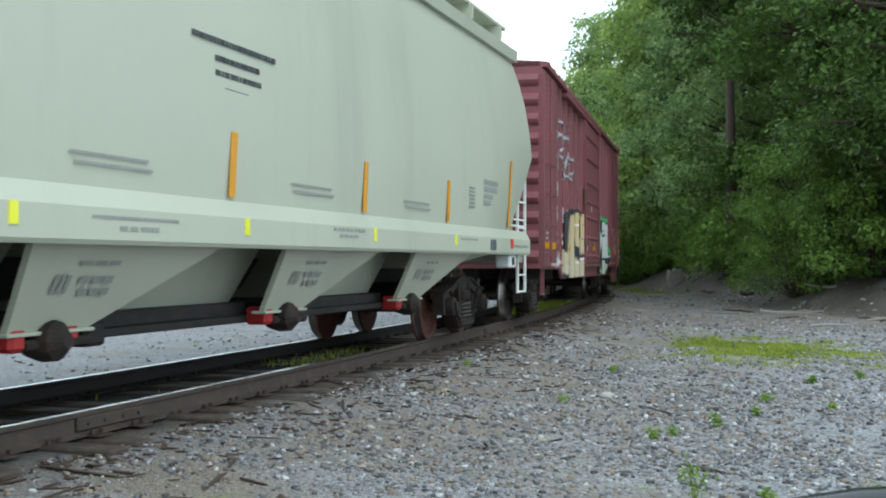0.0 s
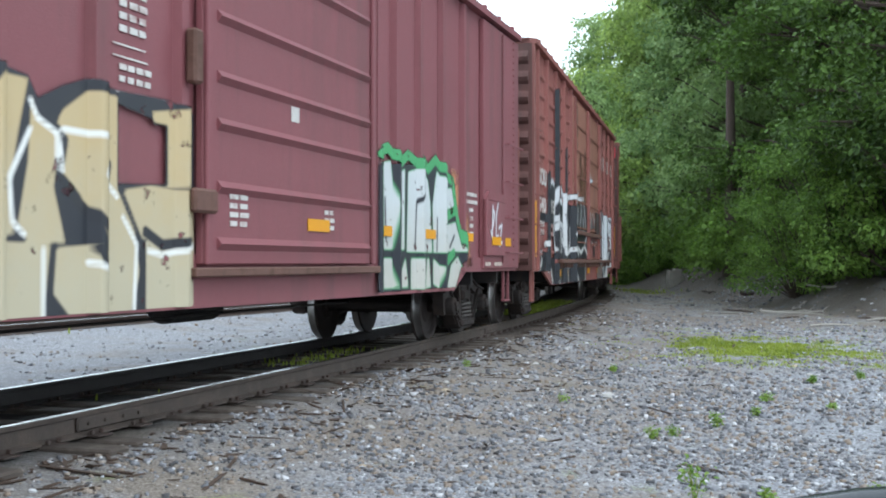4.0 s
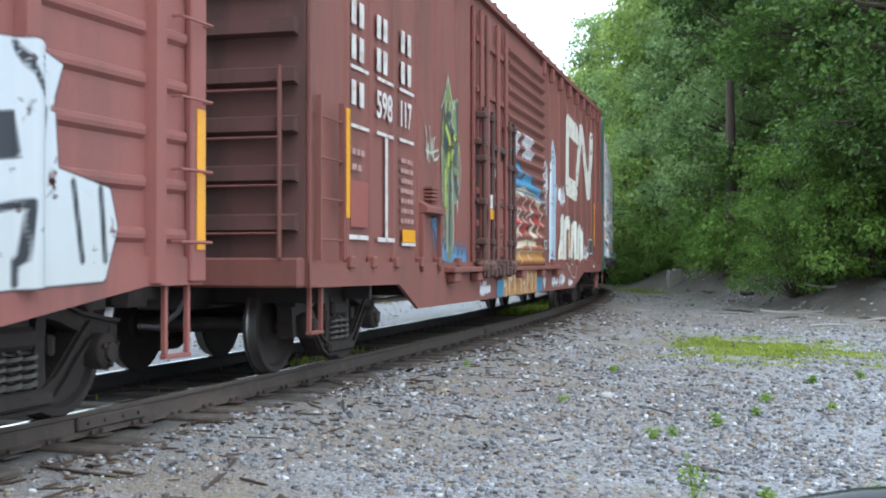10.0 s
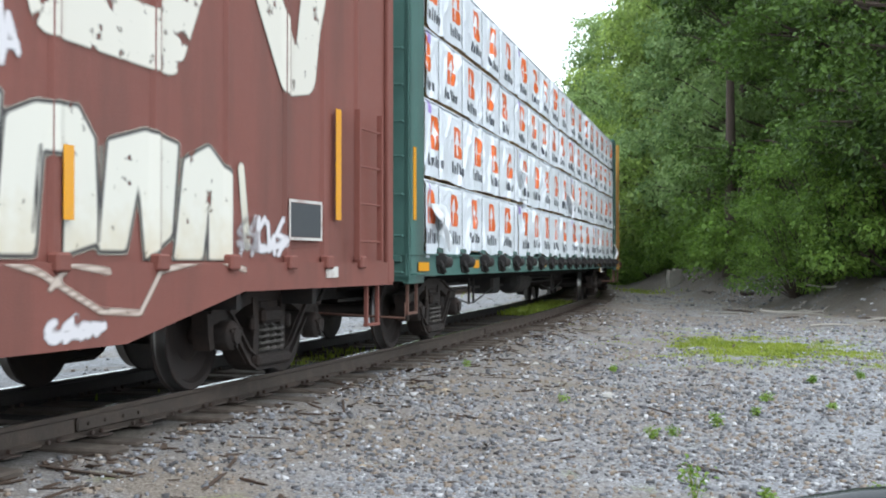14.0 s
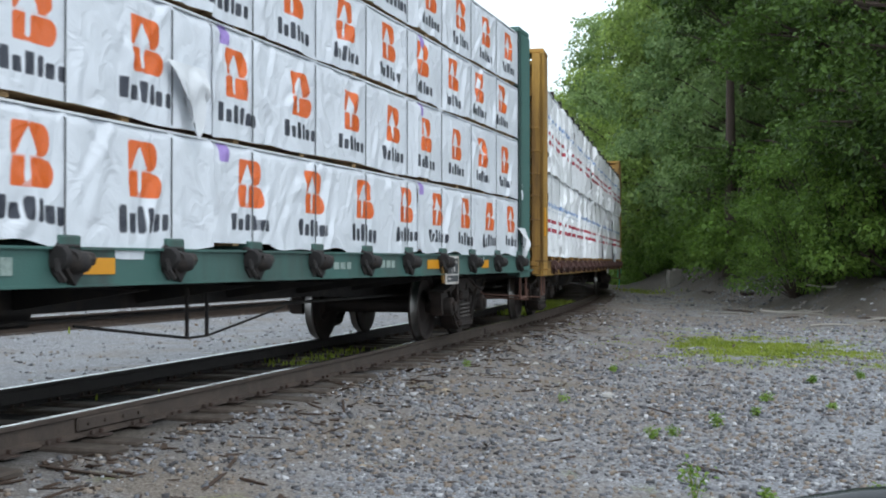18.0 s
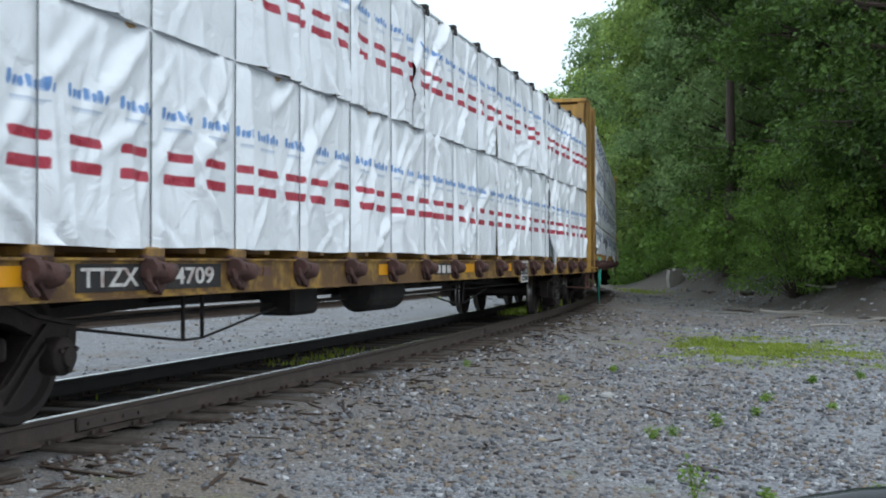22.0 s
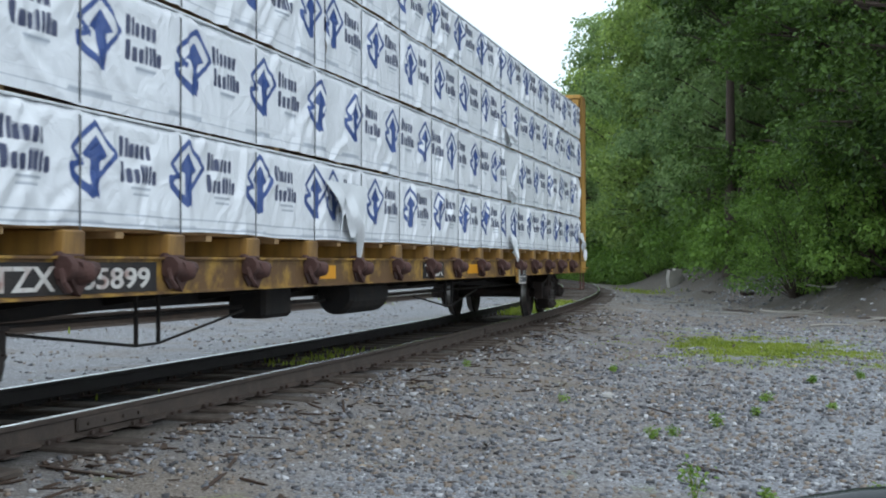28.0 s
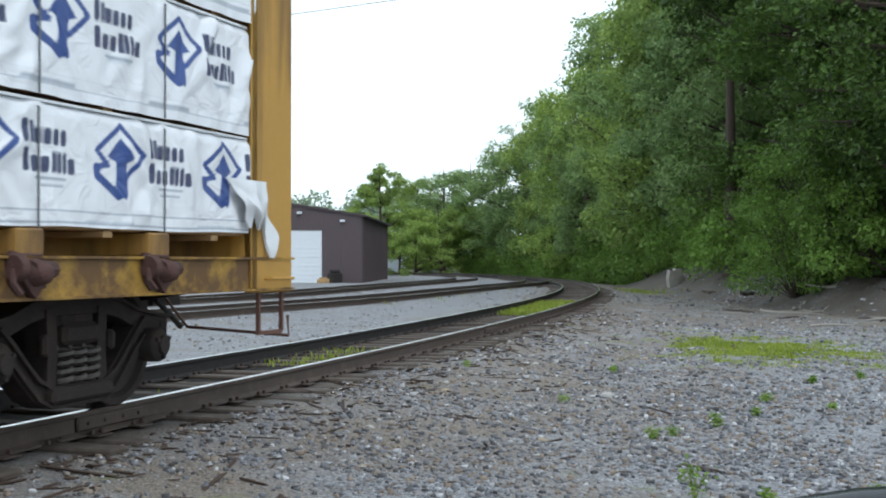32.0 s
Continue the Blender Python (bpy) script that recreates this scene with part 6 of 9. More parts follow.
    shade = [[(-4.67, 1.72), (-4.67, 1.55), (-4.34, 1.57)], [(-3.22, 1.43), (-2.92, 1.26), (-2.99, 1.17)], [(-2.89, 1.69), (-2.92, 1.57)], [(-2.43, 1.27), (-2.2, 1.18), (-1.81, 1.21)], [(-3.06, 1.15), (-2.99, 1.06)], [(-3.38, 1.56), (-3.22, 1.45)], [(-2.46, 1.18), (-2.46, 0.74)]]
    graffiti(body, "tan and black sprayed graffiti", -6.25, -1.76, 0.74, 2.36, dep, tan, polys=pieces, third_polys=back, inner=shade, inner_r=0.04, shine=hi, shine_r=0.022, step=0.032)
    grey = spray_material("thin pale sprayed line", (0.36, 0.36, 0.38), (0.32, 0.32, 0.35), (0.3, 0.3, 0.33), (0.3, 0.3, 0.33), 0.006, worn=0.12)
    scr = scrawl(-6.6, -3.5, 2.7, 3.45, 7, 5) + scrawl(-6.4, -4.2, 3.4, 3.95, 4, 8) + [[(-4.7, 2.75), (-4.68, 2.25)], [(-4.3, 2.9), (-4.0, 2.75), (-3.7, 3.2)]]
    graffiti(body, "pale sprayed scrawl", -6.75, -3.4, 2.15, 4.2, dep, grey, scr, 0.024)
    gw = spray_material("white sprayed paint with a green edge", (0.5, 0.53, 0.53), (0.46, 0.45, 0.4), (0.06, 0.3, 0.11), (0.014, 0.016, 0.022), 0.012, band=(0.9, 1.8), shine=(0.014, 0.016, 0.022))
    pieces = [[(3.15, 1.18), (3.2, 2.08), (3.68, 2.17), (3.93, 2.03), (4.03, 1.75), (4.1, 1.18)], [(4.16, 1.18), (4.12, 1.75), (4.29, 2.17), (4.52, 2.08), (4.62, 1.95), (4.5, 1.7), (4.56, 1.18)], [(4.62, 1.7), (4.72, 1.98), (4.92, 2.0), (5.05, 1.78)], [(4.64, 1.2), (4.66, 1.52), (5.1, 1.57), (5.3, 1.36), (5.45, 1.2)]]
    pieces += [[(3.3, 0.75), (3.72, 0.75), (3.8, 1.1), (3.3, 1.1)], [(3.86, 0.75), (4.05, 0.77), (3.98, 1.1), (3.9, 1.1)], [(4.15, 0.8), (4.4, 0.74), (4.46, 1.0), (4.15, 1.1)], [(4.75, 0.74), (5.1, 0.74), (5.38, 1.02), (5.2, 1.13), (4.9, 1.02)], [(2.2, 1.2), (2.18, 2.1), (2.6, 2.16), (2.72, 1.7), (2.66, 1.2)], [(2.76, 1.2), (2.82, 2.05), (3.08, 2.1), (3.06, 1.2)], [(2.2, 0.78), (2.7, 0.78), (2.64, 1.1), (2.2, 1.1)], [(2.8, 0.78), (3.2, 0.78), (3.1, 1.1)]]
    edge = [[(2.15, 2.2), (2.51, 2.3), (2.9, 2.16), (3.2, 2.28), (3.6, 2.2), (3.75, 2.27), (3.94, 2.17), (4.24, 2.31), (4.64, 2.15), (4.98, 2.09), (5.08, 1.85), (5.19, 1.62), (5.36, 1.42), (5.56, 1.22)], [(4.62, 1.6), (4.9, 1.68), (5.08, 1.72)], [(4.7, 1.05), (4.85, 1.12), (5.03, 1.18)]]
    back = [[(2.1, 0.74), (2.1, 2.1), (3.6, 2.2), (3.94, 2.12), (4.24, 2.26), (4.64, 2.1), (4.95, 2.05), (5.15, 1.62), (5.5, 1.22), (5.36, 1.0), (5.1, 0.74)]]
    cuts = [[(3.45, 1.25), (3.5, 1.75), (3.7, 1.9)], [(2.45, 1.3), (2.42, 1.75)], [(4.3, 1.2), (4.32, 1.6)], [(4.85, 1.25), (5.05, 1.4)]]
    graffiti(body, "white graffiti with black outline and green edge", 2.02, 5.75, 0.74, 2.65, dep, gw, polys=pieces, third_polys=back, inner=edge, inner_r=0.062, shine=cuts, shine_r=0.025, step=0.034)
    peach = spray_material("peach overspray", (0.45, 0.2, 0.1), (0.5, 0.24, 0.1), (0.4, 0.17, 0.09), (0.45, 0.2, 0.1), 0.02, 0.08, 0.05)
    graffiti(body, "orange sprayed haze", 4.9, 6.2, 1.0, 2.4, posts_depth(posts, w, 0.03), peach, [[(5.0, 2.12), (5.14, 2.1), (5.16, 1.85)], [(5.62, 1.6), (5.68, 1.35), (5.72, 1.1)]], 0.07)
    tag = spray_material("white tag", (0.6, 0.58, 0.6), (0.6, 0.58, 0.6), (0.6, 0.58, 0.6), (0.6, 0.58, 0.6), 0.004)
    scr = glyphs([[[(0.3, 1.1), (0.1, 0.2), (-0.4, 0.4)], [(0.3, 1.0), (0.9, 0.9), (0.3, 0.5)]], [[(0.9, 1.2), (0.2, 0.8), (0.2, 0.1), (0.9, 0.3)]], [[(0, 0.5), (1, 0.6), (0.2, 0), (1.1, 0.1)]]], 6.6, 1.3, 0.2, 0.5)
    graffiti(body, "small white tag", 6.3, 7.42, 1.2, 2.0, lambda X, Z: np.full(X.shape, -w - 0.126), tag, scr, 0.022, step=0.025)
    scr = scrawl(-6.7, -6.05, 0.98, 1.24, 4, 15)
    graffiti(body, "small white tag", -6.75, -6.0, 0.95, 1.3, posts_depth(posts, w, 0.04), tag, scr, 0.03, step=0.025)


def sou_boxcar():
    L, w, z0, z1 = 16.6, 1.44, 0.92, 4.85
    car = railcar("boxcar", "faded red oxide boxcar with plug doors and black graffiti", "boxcar", -25.77, 6.7, "boxcars in the train")
    body = shell(car, L, w, z0, z1, M_SOU)
    px = [-7.8, -6.65, -5.35, -4.1, -2.85, 2.9, 3.9, 5.1, 6.4, 7.7]
    posts = [(x, 0.06, 0.075) for x in px]
    side_posts(body, posts, w, z0, z1 - 0.12, M_SOU)
    for q in (-1, 1):
        for a, b in zip(px[:-1] + [7.7], px[1:] + [8.2]):
            if a == -2.85:
                continue
            for k in range(10):
                z = 1.25 + k * 0.345
                s = Shape()
                s.prism([(q * w, z - 0.06), (q * (w + 0.03), z - 0.03), (q * (w + 0.034), z), (q * (w + 0.03), z + 0.03), (q * w, z + 0.045)], a + 0.12, b - 0.12, "x")
                part("side_bead", s, M_SOU, body)
    for a, b in ((-L / 2, -8.1), (8.1, L / 2)):
        for q in (-1, 1):
            part("corner_post", Shape().box(a, b, min(q * w, q * (w + 0.06)), max(q * w, q * (w + 0.06)), z0, z1 - 0.1, 0.012), M_SOU, body)
    belly(body, [(-L / 2, 0.9), (-7.08, 0.9), (-5.9, 0.63), (5.6, 0.62), (7.6, 0.9), (L / 2, 0.9), (L / 2, 1.1), (-L / 2, 1.1)], w + 0.03, M_SOU)
    for q in (-1, 1):
        for a, b in ((-2.75, 0.0), (0.06, 2.82)):
            d = part("plug_door", Shape().box(a, b, min(q * (w + 0.01), q * (w + 0.08)), max(q * (w + 0.01), q * (w + 0.08)), 1.12, 4.6, 0.014), M_DOOR, body, "brown plug door with locking bars")
            for z in (1.5, 1.82, 2.4, 2.95, 3.5, 4.05):
                part("door_rib", Shape().prism([(q * (w + 0.08), z - 0.03), (q * (w + 0.115), z), (q * (w + 0.08), z + 0.03)], a + 0.1, b - 0.1, "x"), M_DOOR, d)
            for x in (a + 0.06, b - 0.12):
                part("lock_bar", Shape().box(x, x + 0.05, min(q * (w + 0.08), q * (w + 0.14)), max(q * (w + 0.08), q * (w + 0.14)), 1.12, 4.6, 0.01), M_SOU, d)
        part("door_track", Shape().box(-5.3, 5.85, min(q * w, q * (w + 0.17)), max(q * w, q * (w + 0.17)), 1.04, 1.12, 0.012), M_RUSTG, body, "rusty door track ledge")
        for k in range(24):
            x = -5.1 + k * 0.47
            part("track_bracket", Shape().box(x, x + 0.1, min(q * w, q * (w + 0.12)), max(q * w, q * (w + 0.12)), 0.95, 1.04), M_RUSTG, body)
        for a, b in ((-2.62, -0.12), (0.2, 2.68)):
            part("lower_door_sheet", Shape().box(a, b, min(q * (w + 0.08), q * (w + 0.092)), max(q * (w + 0.08), q * (w + 0.092)), 1.16, 1.64, 0.004), M_SOU, body, "red lower door sheet")
        part("lock_rail", Shape().box(-2.7, 2.75, min(q * (w + 0.1), q * (w + 0.18)), max(q * (w + 0.1), q * (w + 0.18)), 1.66, 1.75, 0.012), M_RUSTG, body)
    stand = Shape().box(1.9, 2.75, -w - 0.13, -w - 0.085, 1.75, 2.3, 0.01)
    part("plywood_patch", stand, surface("weathered plywood", (0.04, 0.03, 0.026), 0.85, vary=0.3, scale=3), body, "dark weathered plywood patch")
    roof(car, L, w + 0.06, z1 - 0.05, M_SOU)
    white_step = surface("chalky white step", (0.6, 0.6, 0.58), 0.7, vary=0.2)
    for x, out in ((-L / 2, -1), (L / 2, 1)):
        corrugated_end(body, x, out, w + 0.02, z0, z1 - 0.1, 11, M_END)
        ladder(car, x + out * 0.16, -1.25, 1.05, 3.3, 6, 0.95, M_SOU, "y")
        coupler(car, x, out)
    for z in (1.22, 1.56):
        part("end_step", Shape().box(-L / 2 - 0.28, -L / 2 - 0.06, -1.1, -0.55, z, z + 0.07, 0.03), white_step, car, "chalky white step board")
    for a, b in ((-8.25, -7.85), (7.85, 8.25)):
        for z in (1.2, 1.7, 2.2, 2.75, 3.3):
            grab(body, a, b, -w - 0.06, z, 0.07, M_SOU)
    stirrup(car, -8.2, w, 0.42, 0.92, M_SOU)
    stirrup(car, 7.88, w, 0.42, 0.92, M_SOU)
    underframe(car, L, 6.7, 0.92)
    truck(car, -6.7)
    truck(car, 6.7)
    swatch(body, -8.24, -8.13, 1.15, 2.1, -w - 0.066, M_ORANGE, "yellow_strip", "upright yellow reflective strip")
    swatch(body, 8.16, 8.27, 1.15, 2.15, -w - 0.066, M_ORANGE, "yellow_strip", "upright yellow reflective strip")
    for x0, x1 in ((-5.06, -4.54), (-3.95, -3.45), (-1.4, -0.9), (0.55, 1.05), (2.86, 3.41), (4.08, 4.62)):
        swatch(body, x0, x1, 0.79, 0.91, -w - 0.04, M_ORANGE)
    lettering(body, "SOU", -7.64, 2.42, 0.3, -w - 0.045, M_WHITE, width=0.9)
    lettering(body, "540", -7.68, 1.93, 0.28, -w - 0.045, M_WHITE, width=0.88)
    lettering(body, "013", -6.46, 1.97, 0.25, -w - 0.052, M_WHITE, width=0.82)
    lettering(body, "LD LMT", -7.48, 1.69, 0.1, -w - 0.045, M_WHITE, width=0.5)
    lettering(body, "LT WT", -7.46, 1.54, 0.1, -w - 0.045, M_WHITE, width=0.42)
    stencil_bars(body, [(-6.35, -5.8, 1.7, 0.075, 8), (-6.3, -5.85, 1.56, 0.075, 6)], -w - 0.045, M_FADED)
    # faded company name: plain upright blocks
    for x in (3.15, 3.62, 4.15, 4.6, 5.35, 5.85, 6.55, 7.05):
        part("name_block", Shape().box(x + 0.03, x + 0.19, -w - 0.046, -w - 0.042, 3.55, 3.9), M_WHITE, body, "faded white block marking")
    posts2 = posts + [(0.03, 2.9, 0.06)]
    dep = posts_depth(posts2, w, 0.037)
    bw = spray_material("black and white sprayed paint", (0.5, 0.51, 0.52), (0.46, 0.46, 0.45), (0.008, 0.009, 0.013), (0.008, 0.009, 0.013), 0.012)
    edge = [[(-5.36, 2.49), (-5.51, 2.06), (-5.66, 1.65), (-5.45, 1.3)], [(-5.3, 2.37), (-4.87, 2.32), (-4.4, 2.23), (-4.51, 2.53), (-4.16, 2.37)], [(-4.16, 2.4), (-4.2, 1.94), (-4.12, 1.23)], [(-5.45, 1.88), (-5.3, 1.96), (-5.07, 1.89), (-5.17, 1.63), (-5.01, 1.44), (-5.14, 1.24)], [(-4.66, 1.83), (-4.32, 1.79), (-4.4, 1.54), (-4.2, 1.41)], [(-4.62, 1.73), (-4.51, 1.26)], [(-4.08, 2.41), (-3.42, 2.39), (-3.52, 2.15), (-3.42, 1.78)], [(-3.42, 2.39), (-2.73, 2.46), (-2.17, 2.42), (-0.8, 2.51)], [(-2.05, 2.56), (-2.11, 2.38)], [(-2.4, 2.27), (-2.29, 1.94), (-2.17, 1.39), (-1.93, 1.23)], [(-1.99, 2.22), (-2.05, 1.96), (-2.4, 1.85)], [(-1.43, 2.42), (-1.36, 2.19), (-1.62, 1.81)]]
    edge += [[(-0.8, 2.51), (-0.73, 2.25), (-0.43, 1.89)], [(-1.02, 2.04), (-0.8, 1.81)], [(-3.09, 1.76), (-3.04, 1.49), (-3.33, 1.28)], [(-2.83, 1.66), (-2.62, 1.38), (-3.42, 1.24)], [(-3.91, 1.67), (-3.87, 1.53), (-3.74, 1.24)], [(-1.93, 1.38), (-1.43, 1.26), (-0.95, 1.38)], [(-0.19, 1.68), (-0.73, 1.43), (-0.11, 1.25)], [(-5.3, 1.93), (-5.36, 1.8), (-5.45, 1.7)], [(-5.11, 1.04), (-5.07, 0.86), (-5.33, 0.68)], [(-5.24, 0.8), (-4.73, 0.65)], [(-3.87, 0.8), (-3.96, 0.69)], [(-3.38, 0.98), (-3.28, 0.7)], [(-2.4, 1.01), (-2.57, 0.68)], [(-2.4, 0.93), (-1.93, 0.68)], [(-0.58, 1), (-0.5, 0.66)], [(-6.56, 2.41), (-6.42, 2.31), (-5.88, 2.6), (-5.61, 2.53)], [(-6.92, 1.37), (-6.52, 1.42)]]
    edge += [[(-7.7, 1.22), (-7.59, 0.95)], [(-7.25, 1.09), (-7.44, 0.97)], [(-7.78, 1.23), (-7.29, 1.19)], [(-6.38, 0.9), (-6.23, 1.05), (-6.01, 0.9), (-5.83, 0.69)]]
    blocks = [(-6.72, -6.45, 0.95, 2.72), (-5.45, -5.24, 1.9, 4.4), (-4.16, -4.04, 2.2, 3.4), (-7.5, -6.6, 1.78, 1.94), (-6.6, -5.4, 1.72, 2.55), (-7.7, -6.6, 0.9, 1.24), (-6.6, -5.5, 0.9, 1.14), (-5.85, -0.35, 0.64, 1.04), (-5.6, -2.82, 1.12, 2.26), (-2.75, -0.1, 1.14, 2.34), (1.3, 1.75, 1.2, 1.45)]
    graffiti(body, "large black and white sprayed graffiti", -7.75, 1.9, 0.64, 4.4, dep, bw, edge, 0.05, third_blocks=blocks, step=0.034)
    thin = spray_material("chalky outline paint", (0.46, 0.47, 0.47), (0.4, 0.4, 0.4), (0.06, 0.065, 0.075), (0.06, 0.07, 0.08), 0.004, worn=0.03)
    chalk = [[(-0.02, 1.95), (-0.02, 2.12), (0.13, 2.26), (0.72, 2.23), (0.57, 1.86)], [(0.72, 1.87), (1.16, 2.26), (1.66, 2.03), (1.81, 2.13)], [(1.03, 1.66), (0.98, 1.5), (1.2, 1.52)], [(1.55, 1.62), (1.7, 1.43), (1.9, 1.6)], [(2.0, 1.46), (2.26, 1.62)]]
    shade = [[(0.78, 1.86), (1.14, 2.18), (1.3, 1.88)], [(0.05, 1.88), (0.12, 2.18), (0.36, 1.84)], [(1.36, 1.9), (1.6, 2.02), (1.75, 1.9)], [(1.02, 1.52), (1.14, 1.66), (1.36, 1.5)], [(1.6, 1.62), (1.72, 1.48), (1.84, 1.62)], [(0.42, 2.14), (0.62, 2.14), (0.52, 1.9)]]
    graffiti(body, "chalky outline with dark shading on the door", -0.1, 2.75, 1.35, 2.4, dep, thin, chalk, 0.026, third_polys=shade, third_blocks=[(0.1, 0.42, 1.44, 1.66), (1.86, 2.3, 1.16, 1.3)], step=0.028)
    rust = spray_material("rust run on the door", (0.09, 0.04, 0.025), (0.13, 0.06, 0.03), (0.12, 0.055, 0.03), (0.09, 0.04, 0.025), 0.03, 0.09, 0.12, band=(2.0, 4.0))
    graffiti(body, "rust runs down the door", -2.7, 0.0, 2.4, 4.5, dep, rust, [[(-1.5, 3.3), (-1.45, 2.75)], [(-1.1, 3.1), (-1.1, 2.7)], [(-0.5, 3.5), (-0.55, 2.5)], [(-2.2, 4.3), (-2.2, 3.6)]], 0.12)
    bw2 = spray_material("white sprayed paint with black lines", (0.47, 0.5, 0.52), (0.44, 0.45, 0.43), (0.012, 0.014, 0.02), (0.012, 0.014, 0.02), 0.004, band=(0.6, 1.6))
    pieces = [[(2.67, 2.42), (2.89, 2.41), (3.13, 2.26), (3.25, 2.35), (3.84, 2.36), (4.22, 2.37), (4.45, 2.19), (4.57, 2.33), (5.08, 2.35), (5.22, 2.28), (5.58, 2.33), (5.8, 2.3), (6.41, 2.34), (6.71, 2.24), (6.63, 2.03), (6.67, 1.62), (7.18, 1.53), (7.26, 1.28), (7.13, 0.94), (6.2, 0.9), (5.58, 0.82), (5.22, 0.64), (3.94, 0.64), (2.98, 0.64), (2.61, 0.7), (2.51, 1.02), (2.69, 1.16), (2.65, 1.89)]]
    inner = [[(2.89, 2.41), (3.13, 2.26), (3.16, 2.14)], [(3.22, 1.94), (3.22, 1.73), (3.16, 1.7)], [(3.22, 1.74), (3.48, 1.76)], [(3.48, 1.76), (3.51, 1.98), (3.41, 2.05)], [(3.84, 2.33), (3.86, 2.12), (4.02, 2.03), (4.05, 2.31)], [(4.08, 2.31), (4.42, 2.13), (4.39, 1.99), (4.76, 1.67), (4.85, 1.27)], [(3.89, 1.91), (3.92, 1.52)], [(3.89, 1.75), (4.69, 1.74)], [(4.13, 1.76), (4.22, 1.59), (4.39, 1.51)], [(3.97, 1.52), (3.97, 1.39), (3.94, 1.22)], [(4.22, 1.59), (4.22, 1.39)], [(5.12, 2.27), (5.19, 1.94), (5.43, 1.79), (5.61, 1.88), (5.65, 2.23)], [(5.61, 1.95), (5.96, 1.91), (6, 1.59)], [(5.22, 1.76), (5.12, 1.64), (5.15, 1.55)]]
    inner += [[(6.28, 2.3), (6.41, 2.11), (6.54, 1.95), (6.49, 1.61)], [(6, 1.33), (6.37, 1.4), (6.32, 1.07)], [(6.81, 1.55), (6.9, 1.07)], [(7.08, 1.53), (7.13, 1.07)], [(3.94, 1.01), (3.63, 0.75), (3.48, 0.66)], [(5.02, 1.01), (4.98, 0.68)], [(5.43, 1.81), (5.43, 1.37)], [(6.28, 1.07), (6.28, 0.93)]]
    dark = [[(2.68, 2.34), (2.89, 2.3), (2.79, 1.96), (2.69, 1.92)], [(2.68, 1.92), (2.85, 1.89), (2.81, 1.63), (2.68, 1.39)], [(3.22, 2.27), (3.39, 2.28), (3.41, 2.05), (3.46, 1.98), (3.2, 1.94), (3.16, 2.07)], [(3.44, 1.72), (3.68, 1.58), (3.68, 1.4), (3.56, 1.31)], [(3.15, 1.72), (3.25, 1.56), (3.25, 1.24), (3.13, 1.33)], [(4.22, 1.61), (4.45, 1.52), (4.51, 1.25), (3.92, 1.22), (3.92, 1.28), (4.28, 1.31)], [(4.69, 2.26), (4.63, 1.98), (4.48, 1.94), (4.51, 2.14)], [(5.69, 2.24), (5.8, 2.25), (5.69, 2.01), (5.58, 1.99)], [(6.04, 1.88), (6.28, 1.92), (6.32, 1.65), (6.08, 1.62)], [(5.32, 1.13), (5.69, 1.35), (5.73, 1.19)]]
    dark += [[(2.55, 1.02), (2.69, 1.04), (2.69, 0.88), (2.89, 0.68), (2.73, 0.67), (2.57, 0.84)], [(3.68, 0.93), (3.89, 0.85), (3.97, 0.66), (3.84, 0.66)], [(2.75, 1.18), (2.98, 1.18), (2.89, 1.06), (2.75, 1.05)], [(5.58, 1), (5.76, 0.91), (5.61, 0.83)]]
    graffiti(body, "white block graffiti with black lines", 2.85, 7.45, 0.62, 2.75, dep, bw2, polys=pieces, holes=dark, inner=inner, inner_r=0.026, third_polys=dark, step=0.034)
    part("stencil_panel", Shape().box(5.35, 5.85, -w - 0.125, -w - 0.115, 1.38, 1.78), surface("dark stencil field", (0.1, 0.04, 0.042), 0.6), body, "small dark stencil panel")
    stencil_bars(body, [(5.4, 5.56, 1.66, 0.05, 2), (5.6, 5.8, 1.66, 0.05, 2), (5.4, 5.8, 1.44, 0.04, 4)], -w - 0.127, M_WHITE)
    tag = spray_material("pale tag", (0.5, 0.55, 0.6), (0.5, 0.55, 0.6), (0.5, 0.55, 0.6), (0.5, 0.55, 0.6), 0.004)
    graffiti(body, "small pale tag on the door", 0.2, 1.4, 2.75, 3.4, dep, tag, scrawl(0.35, 1.15, 2.95, 3.2, 4, 3), 0.018, step=0.025)


